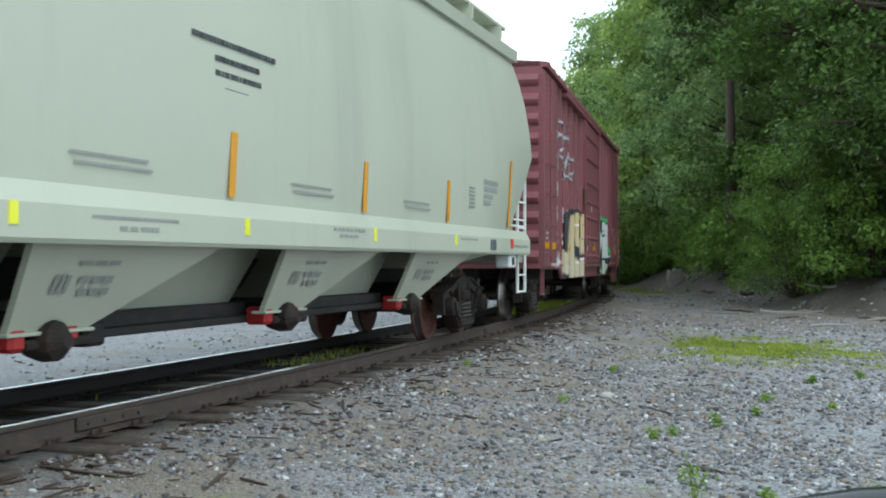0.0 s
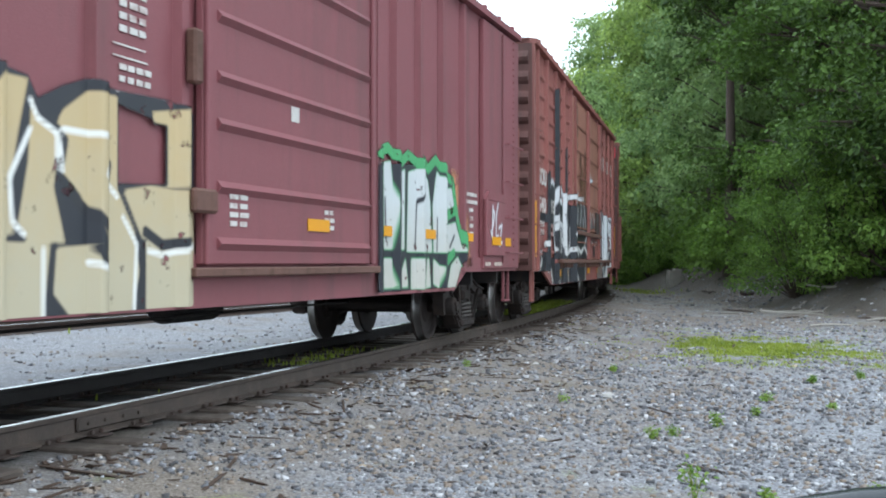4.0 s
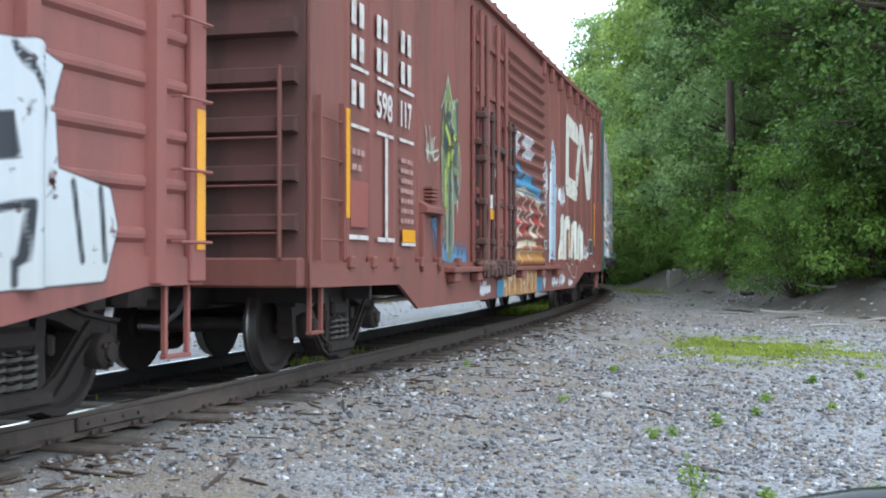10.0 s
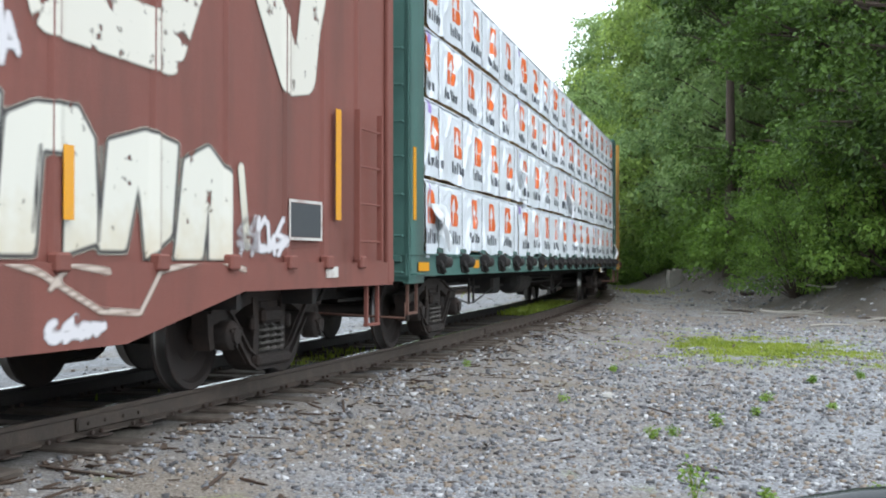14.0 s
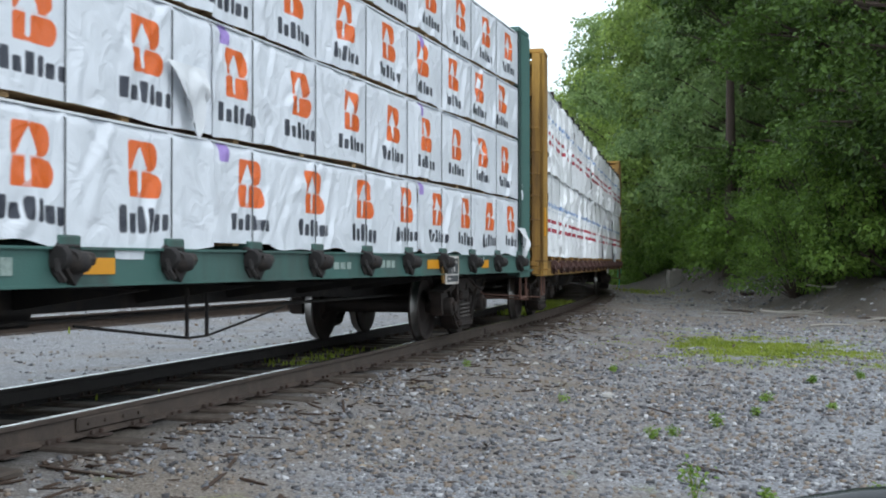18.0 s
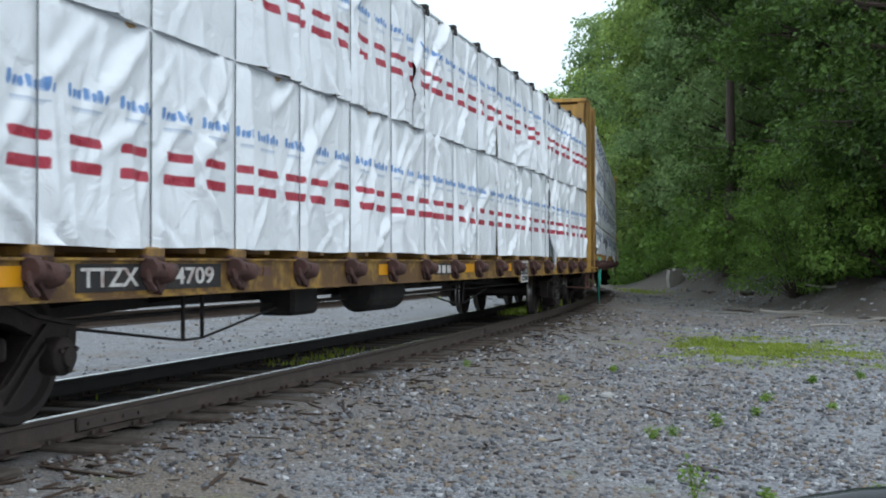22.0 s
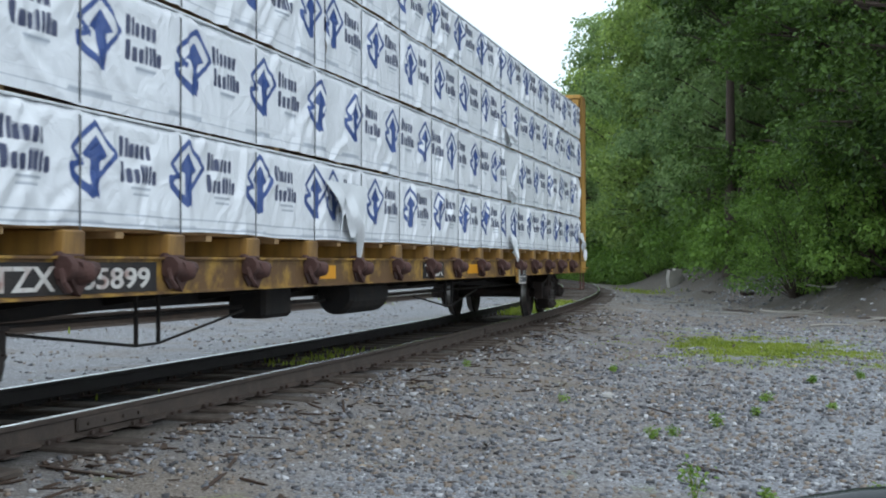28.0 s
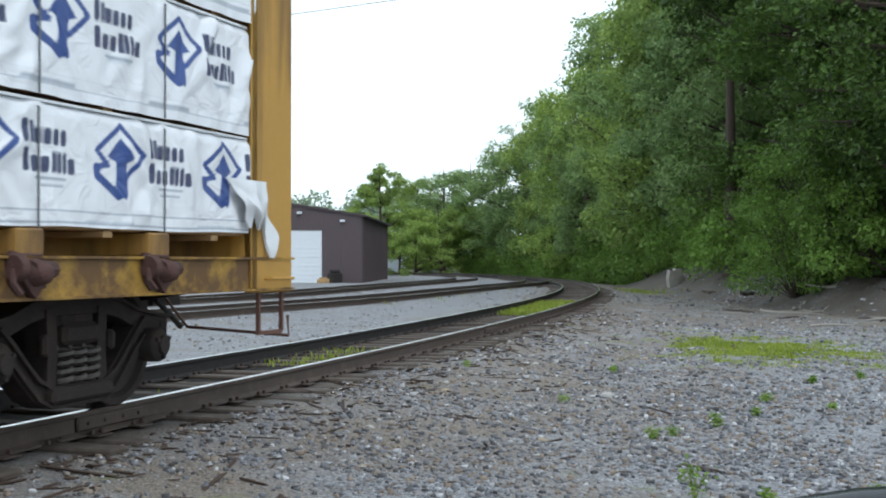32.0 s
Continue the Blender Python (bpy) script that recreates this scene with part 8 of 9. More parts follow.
    graffiti(body, "bright yellow green sprayed streaks", -5.7, -4.6, 1.5, 3.1, posts_depth(posts, w, 0.018), legs, [[(-5.4, 2.75), (-5.2, 2.6), (-5.3, 2.3)], [(-5.0, 2.65), (-5.1, 2.4)], [(-5.45, 2.2), (-5.42, 1.7)], [(-4.85, 2.75), (-4.78, 2.5)]], 0.045, step=0.028)
    haze = spray_material("faint blue overspray", (0.08, 0.22, 0.36), (0.08, 0.2, 0.33), (0.06, 0.16, 0.28), (0.08, 0.2, 0.33), 0.02, 0.1, 0.08)
    graffiti(body, "faint blue overspray", -6.2, -4.2, 0.98, 1.8, posts_depth(posts, w, 0.01), haze, [[(-5.9, 1.5), (-5.7, 1.2), (-5.0, 1.1), (-4.4, 1.1)]], 0.12)


hs_boxcar()
sou_boxcar()
cn_boxcar()
# ---- covered hopper ----
def hopper_car():
    car = railcar("hopper_car", "pale grey covered hopper car with curved sides and amber strips", "hopper car", -63.9, 7.6)
    zs = [1.5, 1.7, 2.0, 2.35, 2.72, 3.1, 3.5, 3.85, 4.1, 4.25]
    half_w = [1.60, 1.61, 1.62, 1.615, 1.60, 1.57, 1.52, 1.46, 1.40, 1.36]
    ends = [8.32, 8.55, 8.95, 9.4, 9.86, 9.84, 9.76, 9.62, 9.45, 9.3]
    s = Shape()
    n = 12
    v, f = [], []
    ring = 0
    for z, w, e in zip(zs, half_w, ends):
        loop = []
        for sx, sy in ((-1, -1), (1, -1), (1, 1), (-1, 1)):
            for k in range(4):
                a = {(-1, -1): math.pi, (1, -1): 1.5 * math.pi, (1, 1): 0.0, (-1, 1): 0.5 * math.pi}[sx, sy] + k / 3 * math.pi / 2
                r = 0.14
                loop.append((sx * (e - r) + r * math.cos(a), sy * (w - r) + r * math.sin(a), z))
            if (sx, sy) == (-1, -1):
                loop += [(-e + 2 * e * q / 9, -w, z) for q in range(1, 9)]
            if (sx, sy) == (1, 1):
                loop += [(e - 2 * e * q / 9, w, z) for q in range(1, 9)]
        ring = len(loop)
        v += loop
    for i in range(len(zs) - 1):
        for k in range(ring):
            f.append((i * ring + k, i * ring + (k + 1) % ring, (i + 1) * ring + (k + 1) % ring, (i + 1) * ring + k))
    f += [tuple(range(ring))[::-1], tuple(range((len(zs) - 1) * ring, len(zs) * ring))]
    s.add(v, f)
    body = part("body", s, M_HOP, car, "smooth curved pale grey tank body", smooth=True)
    # roof edge, roof and running board
    for q in (-1, 1):
        part("roof_rail", Shape().prism([(q * 1.28, 4.2), (q * 1.44, 4.2), (q * 1.46, 4.36), (q * 1.3, 4.44)], -9.35, 9.35, "x"), M_HOP, car)
    part("roof", Shape().prism([(-1.36, 4.25), (1.36, 4.25), (1.3, 4.42), (0.4, 4.62), (-0.4, 4.62), (-1.3, 4.42)], -9.3, 9.3, "x"), M_HOP, car)
    for x in (-6.6, -2.2, 2.2, 6.6):
        part("hatch", Shape().box(x - 1.9, x + 1.9, -0.4, 0.4, 4.62, 4.74, 0.04), M_HOP, car)
    for q in (-1, 1):
        for k in range(12):
            x = -8.9 + k * 1.62
            part("walkway_bracket", Shape().box(x, x + 0.05, min(q * 0.7, q * 1.3), max(q * 0.7, q * 1.3), 4.5, 4.72), M_HOP, car)
        part("running_board", Shape().box(-9.4, 9.4, min(q * 0.75, q * 1.25), max(q * 0.75, q * 1.25), 4.72, 4.76), M_HOP, car)
        part("side_sill", Shape().prism([(q * 1.5, 1.17), (q * 1.66, 1.17), (q * 1.68, 1.2), (q * 1.68, 1.4), (q * 1.61, 1.53), (q * 1.5, 1.53)], -9.25, 9.25, "x"), M_HOP, car, "pale grey side sill with white top edge")
    # hopper bays
    red_paint = surface("red enamel", (0.36, 0.02, 0.02), 0.5)
    for p0 in (-6.5, -2.92, 0.64, 4.2):
        b = Shape()
        A = [(p0 - 1.25, -1.02, 1.24), (p0 + 0.5, -1.02, 1.24), (p0 + 0.5, 1.02, 1.24), (p0 - 1.25, 1.02, 1.24)]
        B = [(p0 - 2.0, -0.8, 0.7), (p0 + 0.25, -0.8, 0.7), (p0 + 0.25, 0.8, 0.7), (p0 - 2.0, 0.8, 0.7)]
        b.add(A + B, [(0, 1, 2, 3), (7, 6, 5, 4), (0, 4, 5, 1), (1, 5, 6, 2), (2, 6, 7, 3), (3, 7, 4, 0)])
        bay = part("hopper_bay", b, M_HOP, car, "sloping pale grey hopper bay")
        for q in (-1, 1):
            s = Shape()
            top = [(p0, q * 1.5, 1.19), (p0 + 2.4, q * 1.5, 1.19), (p0 + 0.98, q * 1.2, 0.62), (p0 + 0.14, q * 1.2, 0.62)]
            inner = [(x, y - q * 0.05, z) for x, y, z in top]
            s.add(top + inner, [(0, 1, 2, 3), (7, 6, 5, 4), (0, 4, 5, 1), (1, 5, 6, 2), (2, 6, 7, 3), (3, 7, 4, 0)])
            part("side_plate", s, M_HOP, bay)
            part("plate_flange", Shape().box(p0 + 0.1, p0 + 1.02, min(q * 1.1, q * 1.24), max(q * 1.1, q * 1.24), 0.6, 0.625, 0.006), M_HOP, bay)
        # a small stencil on the sloping plate
        st = Shape()
        for k, (u, v, wd, hg) in enumerate(((0.55, 0.42, 0.5, 0.03), (0.62, 0.3, 0.42, 0.05), (0.66, 0.22, 0.38, 0.05), (0.36, 0.24, 0.18, 0.12))):
            for e in range(3):
                x = p0 + u + e * wd / 3
                y = -1.2 - (v + 0.02) / 0.57 * 0.3 - 0.006
                st.add([(x, y, 0.62 + v), (x + wd / 4, y, 0.62 + v), (x + wd / 4, y - 0.3 * hg / 0.57, 0.62 + v + hg), (x, y - 0.3 * hg / 0.57, 0.62 + v + hg)], [(0, 1, 2, 3)])
        part("stencil_lines", st, M_GREYTXT, bay)
        g = Shape()
        g.box(p0 - 2.3, p0 + 0.3, -1.02, 1.02, 0.52, 0.585, 0.012)
        g.box(p0 - 2.2, p0 + 0.28, -0.96, 0.96, 0.58, 0.7, 0.012)
        g.box(p0 - 2.4, p0 - 2.15, -1.08, -0.7, 0.47, 0.66, 0.03)
        gate = part("outlet_gate", g, M_BLK, car, "black sliding outlet gate with red capstan")
        for x in (0.16, 0.72):
            part("gate_pinion", Shape().box(p0 + x, p0 + x + 0.16, -1.22, -1.0, 0.5, 0.66, 0.03), red_paint, gate, "red gate pinion cover")
        cap = Shape()
        cap.lathe([(-1.36, 0.05), (-1.28, 0.13), (-1.16, 0.14), (-1.06, 0.11)], 12, "y", (p0 + 0.55, 0, 0.56))
        rod(cap, (p0 + 0.3, -1.2, 0.54), (p0 + 1.0, -1.2, 0.54), 0.035)
        part("capstan", cap, M_FRAME, gate)
    slope = Shape()
    slope.add([(5.9, -1.36, 1.2), (8.3, -1.36, 1.2), (8.3, 1.36, 1.2), (5.9, 1.36, 1.2), (5.95, -1.1, 0.98), (6.4, -1.1, 0.98), (6.4, 1.1, 0.98), (5.95, 1.1, 0.98)], [(0, 1, 2, 3), (7, 6, 5, 4), (0, 4, 5, 1), (1, 5, 6, 2), (2, 6, 7, 3), (3, 7, 4, 0)])
    part("end_slope", slope, M_HOP, car)
    white = surface("white step paint", (0.66, 0.68, 0.66), 0.45, vary=0.06)
    for q in (-1, 1):
        x = q * 9.15
        part("end_sill", Shape().box(min(q * 8.6, q * 9.75), max(q * 8.6, q * 9.75), -1.45, 1.45, 1.05, 1.2, 0.02), M_HOP, car)
        part("shear_plate", Shape().prism([(q * 8.2, 1.5), (q * 8.6, 1.5), (q * 8.75, 2.05), (q * 8.45, 2.05)], -0.6, 0.6), M_HOP, car)
        for w in (-1.5, 1.5):
            s = Shape()
            for d in (0.0, 0.5):
                s.box(x + d * q - 0.025, x + d * q + 0.025, w - 0.02, w + 0.02, 0.58, 2.7 if d else 2.35, 0.006)
            lad = part("end_ladder", s, white, car, "white steel corner ladder")
            for z in (0.6, 0.86, 1.2, 1.6, 2.0, 2.35):
                part("rung", Shape().box(min(x, x + q * 0.5), max(x, x + q * 0.5), w - 0.015, w + 0.015, z - 0.015, z + 0.015, 0.005), white, lad)
            brace = Shape()
            rod(brace, (x, w, 2.3), (x + q * 0.5, w, 2.7), 0.02)
            rod(brace, (q * 8.45, w, 1.62), (x + q * 0.4, w, 1.62), 0.016)
            rod(brace, (q * 8.45, w, 1.72), (x + q * 0.4, w, 1.72), 0.016)
            part("brace_rod", brace, white, lad)
        for y in (-1.3, 1.3):
            part("corner_column", Shape().box(x + q * 0.2 - 0.06, x + q * 0.2 + 0.06, y - 0.06, y + 0.06, 1.2, 2.6, 0.01), M_HOP, car)
        part("jacking_pad", Shape().box(q * 8.37 - 0.2, q * 8.37 + 0.2, -1.62, -1.4, 0.98, 1.17, 0.02), white, car)
        part("pad_socket", Shape().box(q * 8.37 - 0.06, q * 8.37 + 0.06, -1.63, -1.615, 1.02, 1.13), M_BLK, car)
        coupler(car, q * 9.5, q)
    s = Shape()
    s.box(-9.4, 9.4, -0.2, 0.2, 0.78, 1.1, 0.02)
    part("centre_sill", s, M_BLK, car)
    truck(car, -7.6, red=True)
    truck(car, 7.6, red=True)
    yellow = surface("fluorescent yellow sticker", (0.75, 0.75, 0.04), 0.4)
    for x in (-6.4, -3.5, -0.65, 2.2, 5.05):
        swatch(car, x - 0.065, x + 0.035, 1.56, 2.06, -1.627, M_ORANGE, "amber_strip", "upright amber reflective strip", skew=0.05)
        swatch(car, x + 0.1, x + 0.18, 1.27, 1.4, -1.684, yellow, "yellow_sticker")
    swatch(car, 8.0, 8.09, 1.56, 2.55, -1.63, M_ORANGE, "amber_strip", "tall amber reflective strip", skew=0.22)
    swatch(car, 8.0, 8.14, 1.26, 1.4, -1.684, surface("red label", (0.6, 0.03, 0.03), 0.4), "red_label")
    part("consignment_plate", Shape().box(6.85, 7.1, -1.7, -1.68, 1.23, 1.37, 0.006), M_STRAP, car, "grey metal plate on the sill")
    rows = [(8.2, 9.1, 1.28, 0.035, 16), (-2.6, -1.55, 1.33, 0.022, 24), (-2.3, -1.8, 1.26, 0.03, 4), (1.25, 2.1, 1.35, 0.03, 8), (1.4, 1.9, 1.29, 0.03, 4), (5.4, 6.2, 1.34, 0.025, 8), (-5.3, -4.5, 1.32, 0.03, 7)]
    stencil_bars(car, rows, -1.683, M_GREYTXT)
    rows = []
    for x in (-2.75, 0.45, 3.4, -5.6):
        rows += [(x, x + 0.9, 1.72, 0.022, 22), (x + 0.05, x + 0.95, 1.66, 0.022, 22)]
    rows += [(6.72, 7.5, 2.12, 0.07, 11), (6.72, 7.45, 2.02, 0.07, 9), (6.72, 7.2, 1.93, 0.06, 8), (6.72, 7.1, 1.84, 0.06, 6)]
    rows += [(6.0, 6.3, 2.02 - 0.05 * k, 0.028, 3) for k in range(6)]
    stencil_bars(car, rows, -1.624, M_GREYTXT)
    rows = [(-1.25, 0.15, 2.7, 0.045, 30), (-0.9, -0.15, 2.57, 0.045, 16), (-0.9, -0.12, 2.46, 0.045, 16), (-0.75, -0.35, 2.34, 0.045, 8)]
    stencil_bars(car, rows, -1.612, M_DARKTXT)


hopper_car()
# ---- centre-beam flatcars and their lumber ----
M_WINCH = surface("dark rusty winch", (0.075, 0.036, 0.03), 0.75, dirt=(0.035, 0.022, 0.02), dirt_amount=0.55, dirt_scale=7, vary=0.3, bump=0.4)


def winch_mesh():
    s = Shape()
    s.lathe([(-0.16, 0.03), (-0.14, 0.06), (0.0, 0.1), (0.05, 0.1)], 10, "y", (0, 0, 0))
    s.box(-0.15, 0.12, -0.03, 0.06, -0.05, 0.13, 0.025)
    s.prism([(-0.13, -0.02), (0.0, -0.15), (0.12, -0.02)], -0.06, 0.03)
    s.lathe([(-0.06, 0.055), (0.14, 0.05)], 8, "x", (0, -0.07, 0.02))
    s.lathe([(-0.2, 0.075), (-0.17, 0.085), (-0.15, 0.085)], 9, "x", (0, -0.06, 0.03))
    s.tube([(-0.2, -0.06, 0.02), (-0.24, -0.1, -0.06), (-0.2, -0.12, -0.12)], 0.018, 5)
    s.prism([(-0.2, 0.05), (0.18, 0.02), (0.14, -0.09), (-0.1, -0.13), (-0.18, -0.06)], -0.015, 0.01)
    return s


def bulkhead(car, x, out, w, ztop, mat, edge_out):
    """An end bulkhead: side posts, panel and shelves that face outwards."""
    b = part("bulkhead", Shape().box(min(x, x - out * 0.1), max(x, x - out * 0.1), -w + 0.1, w - 0.1, 1.1, ztop - 0.05), mat, car, "tall steel end bulkhead")
    for q in (-1, 1):
        a, c = min(x - out * 0.12, x + out * 0.55), max(x - out * 0.12, x + out * 0.55)
        p = Shape()
        p.box(a, c, min(q * (w - 0.07), q * w), max(q * (w - 0.07), q * w), 0.82, ztop, 0.012)
        p.box(a, a + 0.09, min(q * (w - 0.2), q * w) , max(q * (w - 0.2), q * w) - 0.002, 0.85, ztop - 0.01)
        part("corner_post", p, mat, b)
    for k in range(7):
        z = 1.25 + k * (ztop - 1.45) / 6
        part("bulkhead_brace", Shape().prism([(x, z - 0.12), (x + out * 0.42, z + 0.02), (x + out * 0.42, z + 0.06), (x, z + 0.1)], -w + 0.08, w - 0.08), mat, b)
    part("bulkhead_cap", Shape().box(min(x - out * 0.15, x + out * 0.5), max(x - out * 0.15, x + out * 0.5), -w, w, ztop, ztop + 0.08, 0.012), mat, b)
    for z in (0.95, 1.35, 1.8, 2.22, 2.6, 3.0, 3.4):
        s = Shape()
        s.tube([(x + out * 0.56, -w + 0.06, z), (x + out * 0.62, -w + 0.06, z), (x + out * 0.62, -w + 0.62, z), (x + out * 0.5, -w + 0.62, z)], 0.012, 6)
        part("rung", s, mat, b)


def centerbeam(label, middle, L, mat, group, first, pitch, count, winch_mat, ztop=4.55, deck=1.1, zb=0.83, post_mat=None, riser=0.075):
    """A centre-beam flatcar."""
    w = 1.43
    car = railcar("flatcar", label, "flatcar", middle, 9.6, group)
    post_mat = post_mat or mat
    part("deck", Shape().box(-L / 2, L / 2, -w + 0.06, w - 0.06, deck - 0.1, deck - 0.02, 0.01), mat, car)
    for q in (-1, 1):
        s = Shape()
        s.prism([(q * a, b) for a, b in ((w + 0.03, zb), (w + 0.03, zb + 0.018), (w, zb + 0.018), (w, deck - 0.018), (w + 0.03, deck - 0.018), (w + 0.03, deck), (w - 0.12, deck), (w - 0.12, deck - 0.018), (w - 0.02, deck - 0.018), (w - 0.02, zb + 0.018), (w - 0.12, zb + 0.018), (w - 0.12, zb))], -L / 2, L / 2, "x")
        part("side_sill", s, M_YELSILL if mat is M_YEL else mat, car, "channel side sill")
    win = winch_mesh().mesh("winch", winch_mat, smooth=True)
    wood = Shape().box(-0.12, 0.12, -w - 0.02, -0.2, deck, deck + riser, 0.012).mesh("riser", M_YEL if mat is M_YEL else mat)
    for k in range(count):
        x = first + k * pitch
        part("winch", win, winch_mat, car, "rusty strap winch", at=(x, -w, (zb + deck) / 2 + 0.03))
        part("riser", wood, mat, car, at=(x, 0, 0))
    part("centre_sill", Shape().prism([(-L / 2 + 0.3, 0.62), (-7.4, 0.62), (-6.0, 0.66), (6.0, 0.66), (7.4, 0.62), (L / 2 - 0.3, 0.62), (L / 2 - 0.3, 1.0), (-L / 2 + 0.3, 1.0)], -0.22, 0.22), M_BLK, car)
    for k in range(14):
        x = -11 + k * 1.69
        part("cross_bearer", Shape().prism([(-1.38, 0.86), (1.38, 0.86), (0.25, 0.7), (-0.25, 0.7)], x - 0.03, x + 0.03, "x"), M_BLK, car)
    # centre beam truss
    part("top_chord", Shape().box(-L / 2 + 0.6, L / 2 - 0.6, -0.16, 0.16, ztop - 0.35, ztop - 0.1, 0.02), post_mat, car)
    for k in range(14):
        x = -L / 2 + 1.2 + k * (L - 2.4) / 13
        part("beam_post", Shape().box(x - 0.06, x + 0.06, -0.09, 0.09, deck - 0.02, ztop - 0.35, 0.01), post_mat, car)
    for x, out in ((-L / 2 + 0.58, -1), (L / 2 - 0.58, 1)):
        bulkhead(car, x, out, 1.45, ztop, post_mat, 0)
        coupler(car, x + out * 0.2, out)
        e = x + out * 0.45
        st = Shape()
        st.box(min(e, e - out * 0.4), max(e, e - out * 0.4), -w + 0.01, -w + 0.04, 0.48, 0.51)
        for d in (0.0, 0.38):
            st.box(e - out * d - 0.015, e - out * d + 0.015, -w + 0.01, -w + 0.04, 0.5, zb)
        part("sill_step", st, M_RUSTG, car)
        lever = Shape()
        lever.tube([(e + out * 0.1, -w + 0.02, 0.62), (e + out * 0.12, -w + 0.02, 0.45), (e + out * 0.16, -0.4, 0.5), (e + out * 0.2, -0.15, 0.75)], 0.014, 6)
        part("uncoupling_lever", lever, M_RUSTG, car)
        for z in (0.93,):
            grab(car, e - out * 0.35, e + out * 0.02, -w - 0.02, z, 0.06, mat)
    tank = Shape()
    tank.lathe([(-0.75, 0.06), (-0.7, 0.2), (-0.62, 0.24), (0.62, 0.24), (0.7, 0.2), (0.75, 0.06)], 18, "x", (-0.9, -0.6, 0.68))
    part("air_reservoir", tank, M_BLK, car, "black brake reservoir")
    part("brake_valve", Shape().box(-3.9, -3.2, -0.75, -0.35, 0.5, 0.84, 0.04), M_BLK, car)
    part("brake_cylinder", Shape().box(1.2, 1.9, 0.4, 0.8, 0.5, 0.84, 0.04), M_BLK, car)
    for a in (-6.6, 2.2):
        rods = Shape()
        rods.tube([(a - 1.6, -0.9, 0.6), (a, -0.9, 0.42), (a + 0.34, -0.9, 0.42), (a + 1.9, -0.9, 0.62)], 0.012, 6)
        for x in (a, a + 0.34):
            rods.tube([(x, -0.9, 0.42), (x, -0.9, 0.84)], 0.018, 6)
        part("pipe_hanger", rods, M_BLK, car)
    pipe = Shape()
    rod(pipe, (-L / 2 + 0.4, -0.5, 0.62), (L / 2 - 0.4, -0.5, 0.62), 0.02)
    part("brake_pipe", pipe, M_BLK, car)
    truck(car, -9.6)
    truck(car, 9.6)
    return car


def inspection_card(car, x, z, w=1.45):
    """A framed dark inspection panel that hangs over the sill."""
    s = Shape()
    s.box(x, x + 0.52, -w - 0.03, -w - 0.01, z, z + 0.36)
    c = part("inspection_panel", s, M_WHITE, car, "framed inspection stencil panel")
    part("panel_bracket", Shape().prism([(x - 0.05, z + 0.02), (x + 0.57, z + 0.02), (x + 0.62, z + 0.2), (x + 0.6, z + 0.37), (x - 0.08, z + 0.37), (x - 0.1, z + 0.2)], -w - 0.008, -w + 0.02), M_YEL, c)
    for a, b, d, e in ((0.03, 0.22, 0.13, 0.33), (0.25, 0.49, 0.13, 0.33), (0.03, 0.49, 0.03, 0.11)):
        part("panel_field", Shape().box(x + a, x + b, -w - 0.034, -w - 0.03, z + d, z + e), M_DARKTXT, c)
    stencil_bars(c, [(x + 0.05, x + 0.2, z + 0.28, 0.02, 2), (x + 0.28, x + 0.45, z + 0.27, 0.025, 2), (x + 0.3, x + 0.36, z + 0.16, 0.06, 1), (x + 0.05, x + 0.2, z + 0.06, 0.02, 2)], -w - 0.036, M_WHITE)


def folds(X, Z, x0, x1, z0, z1, seed, amount, drape, bands):
    """How far the wrap stands out from the stack: slack between the taut bands, slanting creases, soft falls towards the hem."""
    r = random.Random(seed)
    u, v = (X - x0), (Z - z0) / (z1 - z0)
    wide, tall = x1 - x0, z1 - z0
    out = 0.5 * amount * (0.5 + 0.5 * np.sin(2.4 * u + 3 * v + seed)) + 0 * X
    sway = r.choice((-1, 1))
    for k in range(int(7 * wide)):
        # one crease: a ridge with a valley beside it along a slanting, slightly bent line, fading at its ends
        cx, cz = r.uniform(0, wide), r.uniform(-0.05, 1.0) * tall
        a = (sway if r.random() < 0.7 else -sway) * r.uniform(0.5, 1.45)
        du, dz = u - cx, Z - z0 - cz
        along = du * math.cos(a) + dz * math.sin(a)
        bend = r.uniform(-0.35, 0.35)
        across = -du * math.sin(a) + dz * math.cos(a) + bend * along ** 2 + 0.012 * np.sin(9 * along + k)
        wd, ln = r.uniform(0.018, 0.075), r.uniform(0.12, 0.55) * tall
        ridge = np.exp(-(across / wd) ** 2) - 0.55 * np.exp(-((across - 1.6 * wd) / wd) ** 2)
        out = out + 34 * wd * amount * ridge * np.exp(-(along / ln) ** 2) * r.uniform(0.35, 1.0)
    for k in range(5):
        f, p = r.uniform(3, 9), r.uniform(0, 6.28)
        fall = 1 - abs(np.sin(0.5 * f * u + p + 0.5 * v))
        out = out + drape * fall ** 3 * (1.05 - v) * (0.5 + 0.5 * np.sin(0.7 * u + p * 3)) * r.uniform(0.5, 1.0)
    end = np.minimum(X - x0, x1 - X)
    out = out + 0.03 * np.clip(1 - end / 0.2, 0, 1) ** 2 * r.uniform(0.2, 1.0)
    out = out - 0.05 * np.clip((v - 0.9) / 0.1, 0, 1) ** 2
    for b in bands:
        out = out * (1 - 0.85 * np.exp(-((X - b) / 0.07) ** 2)) + 0.006 * np.exp(-((X - b - 0.13) / 0.06) ** 2)
    return out


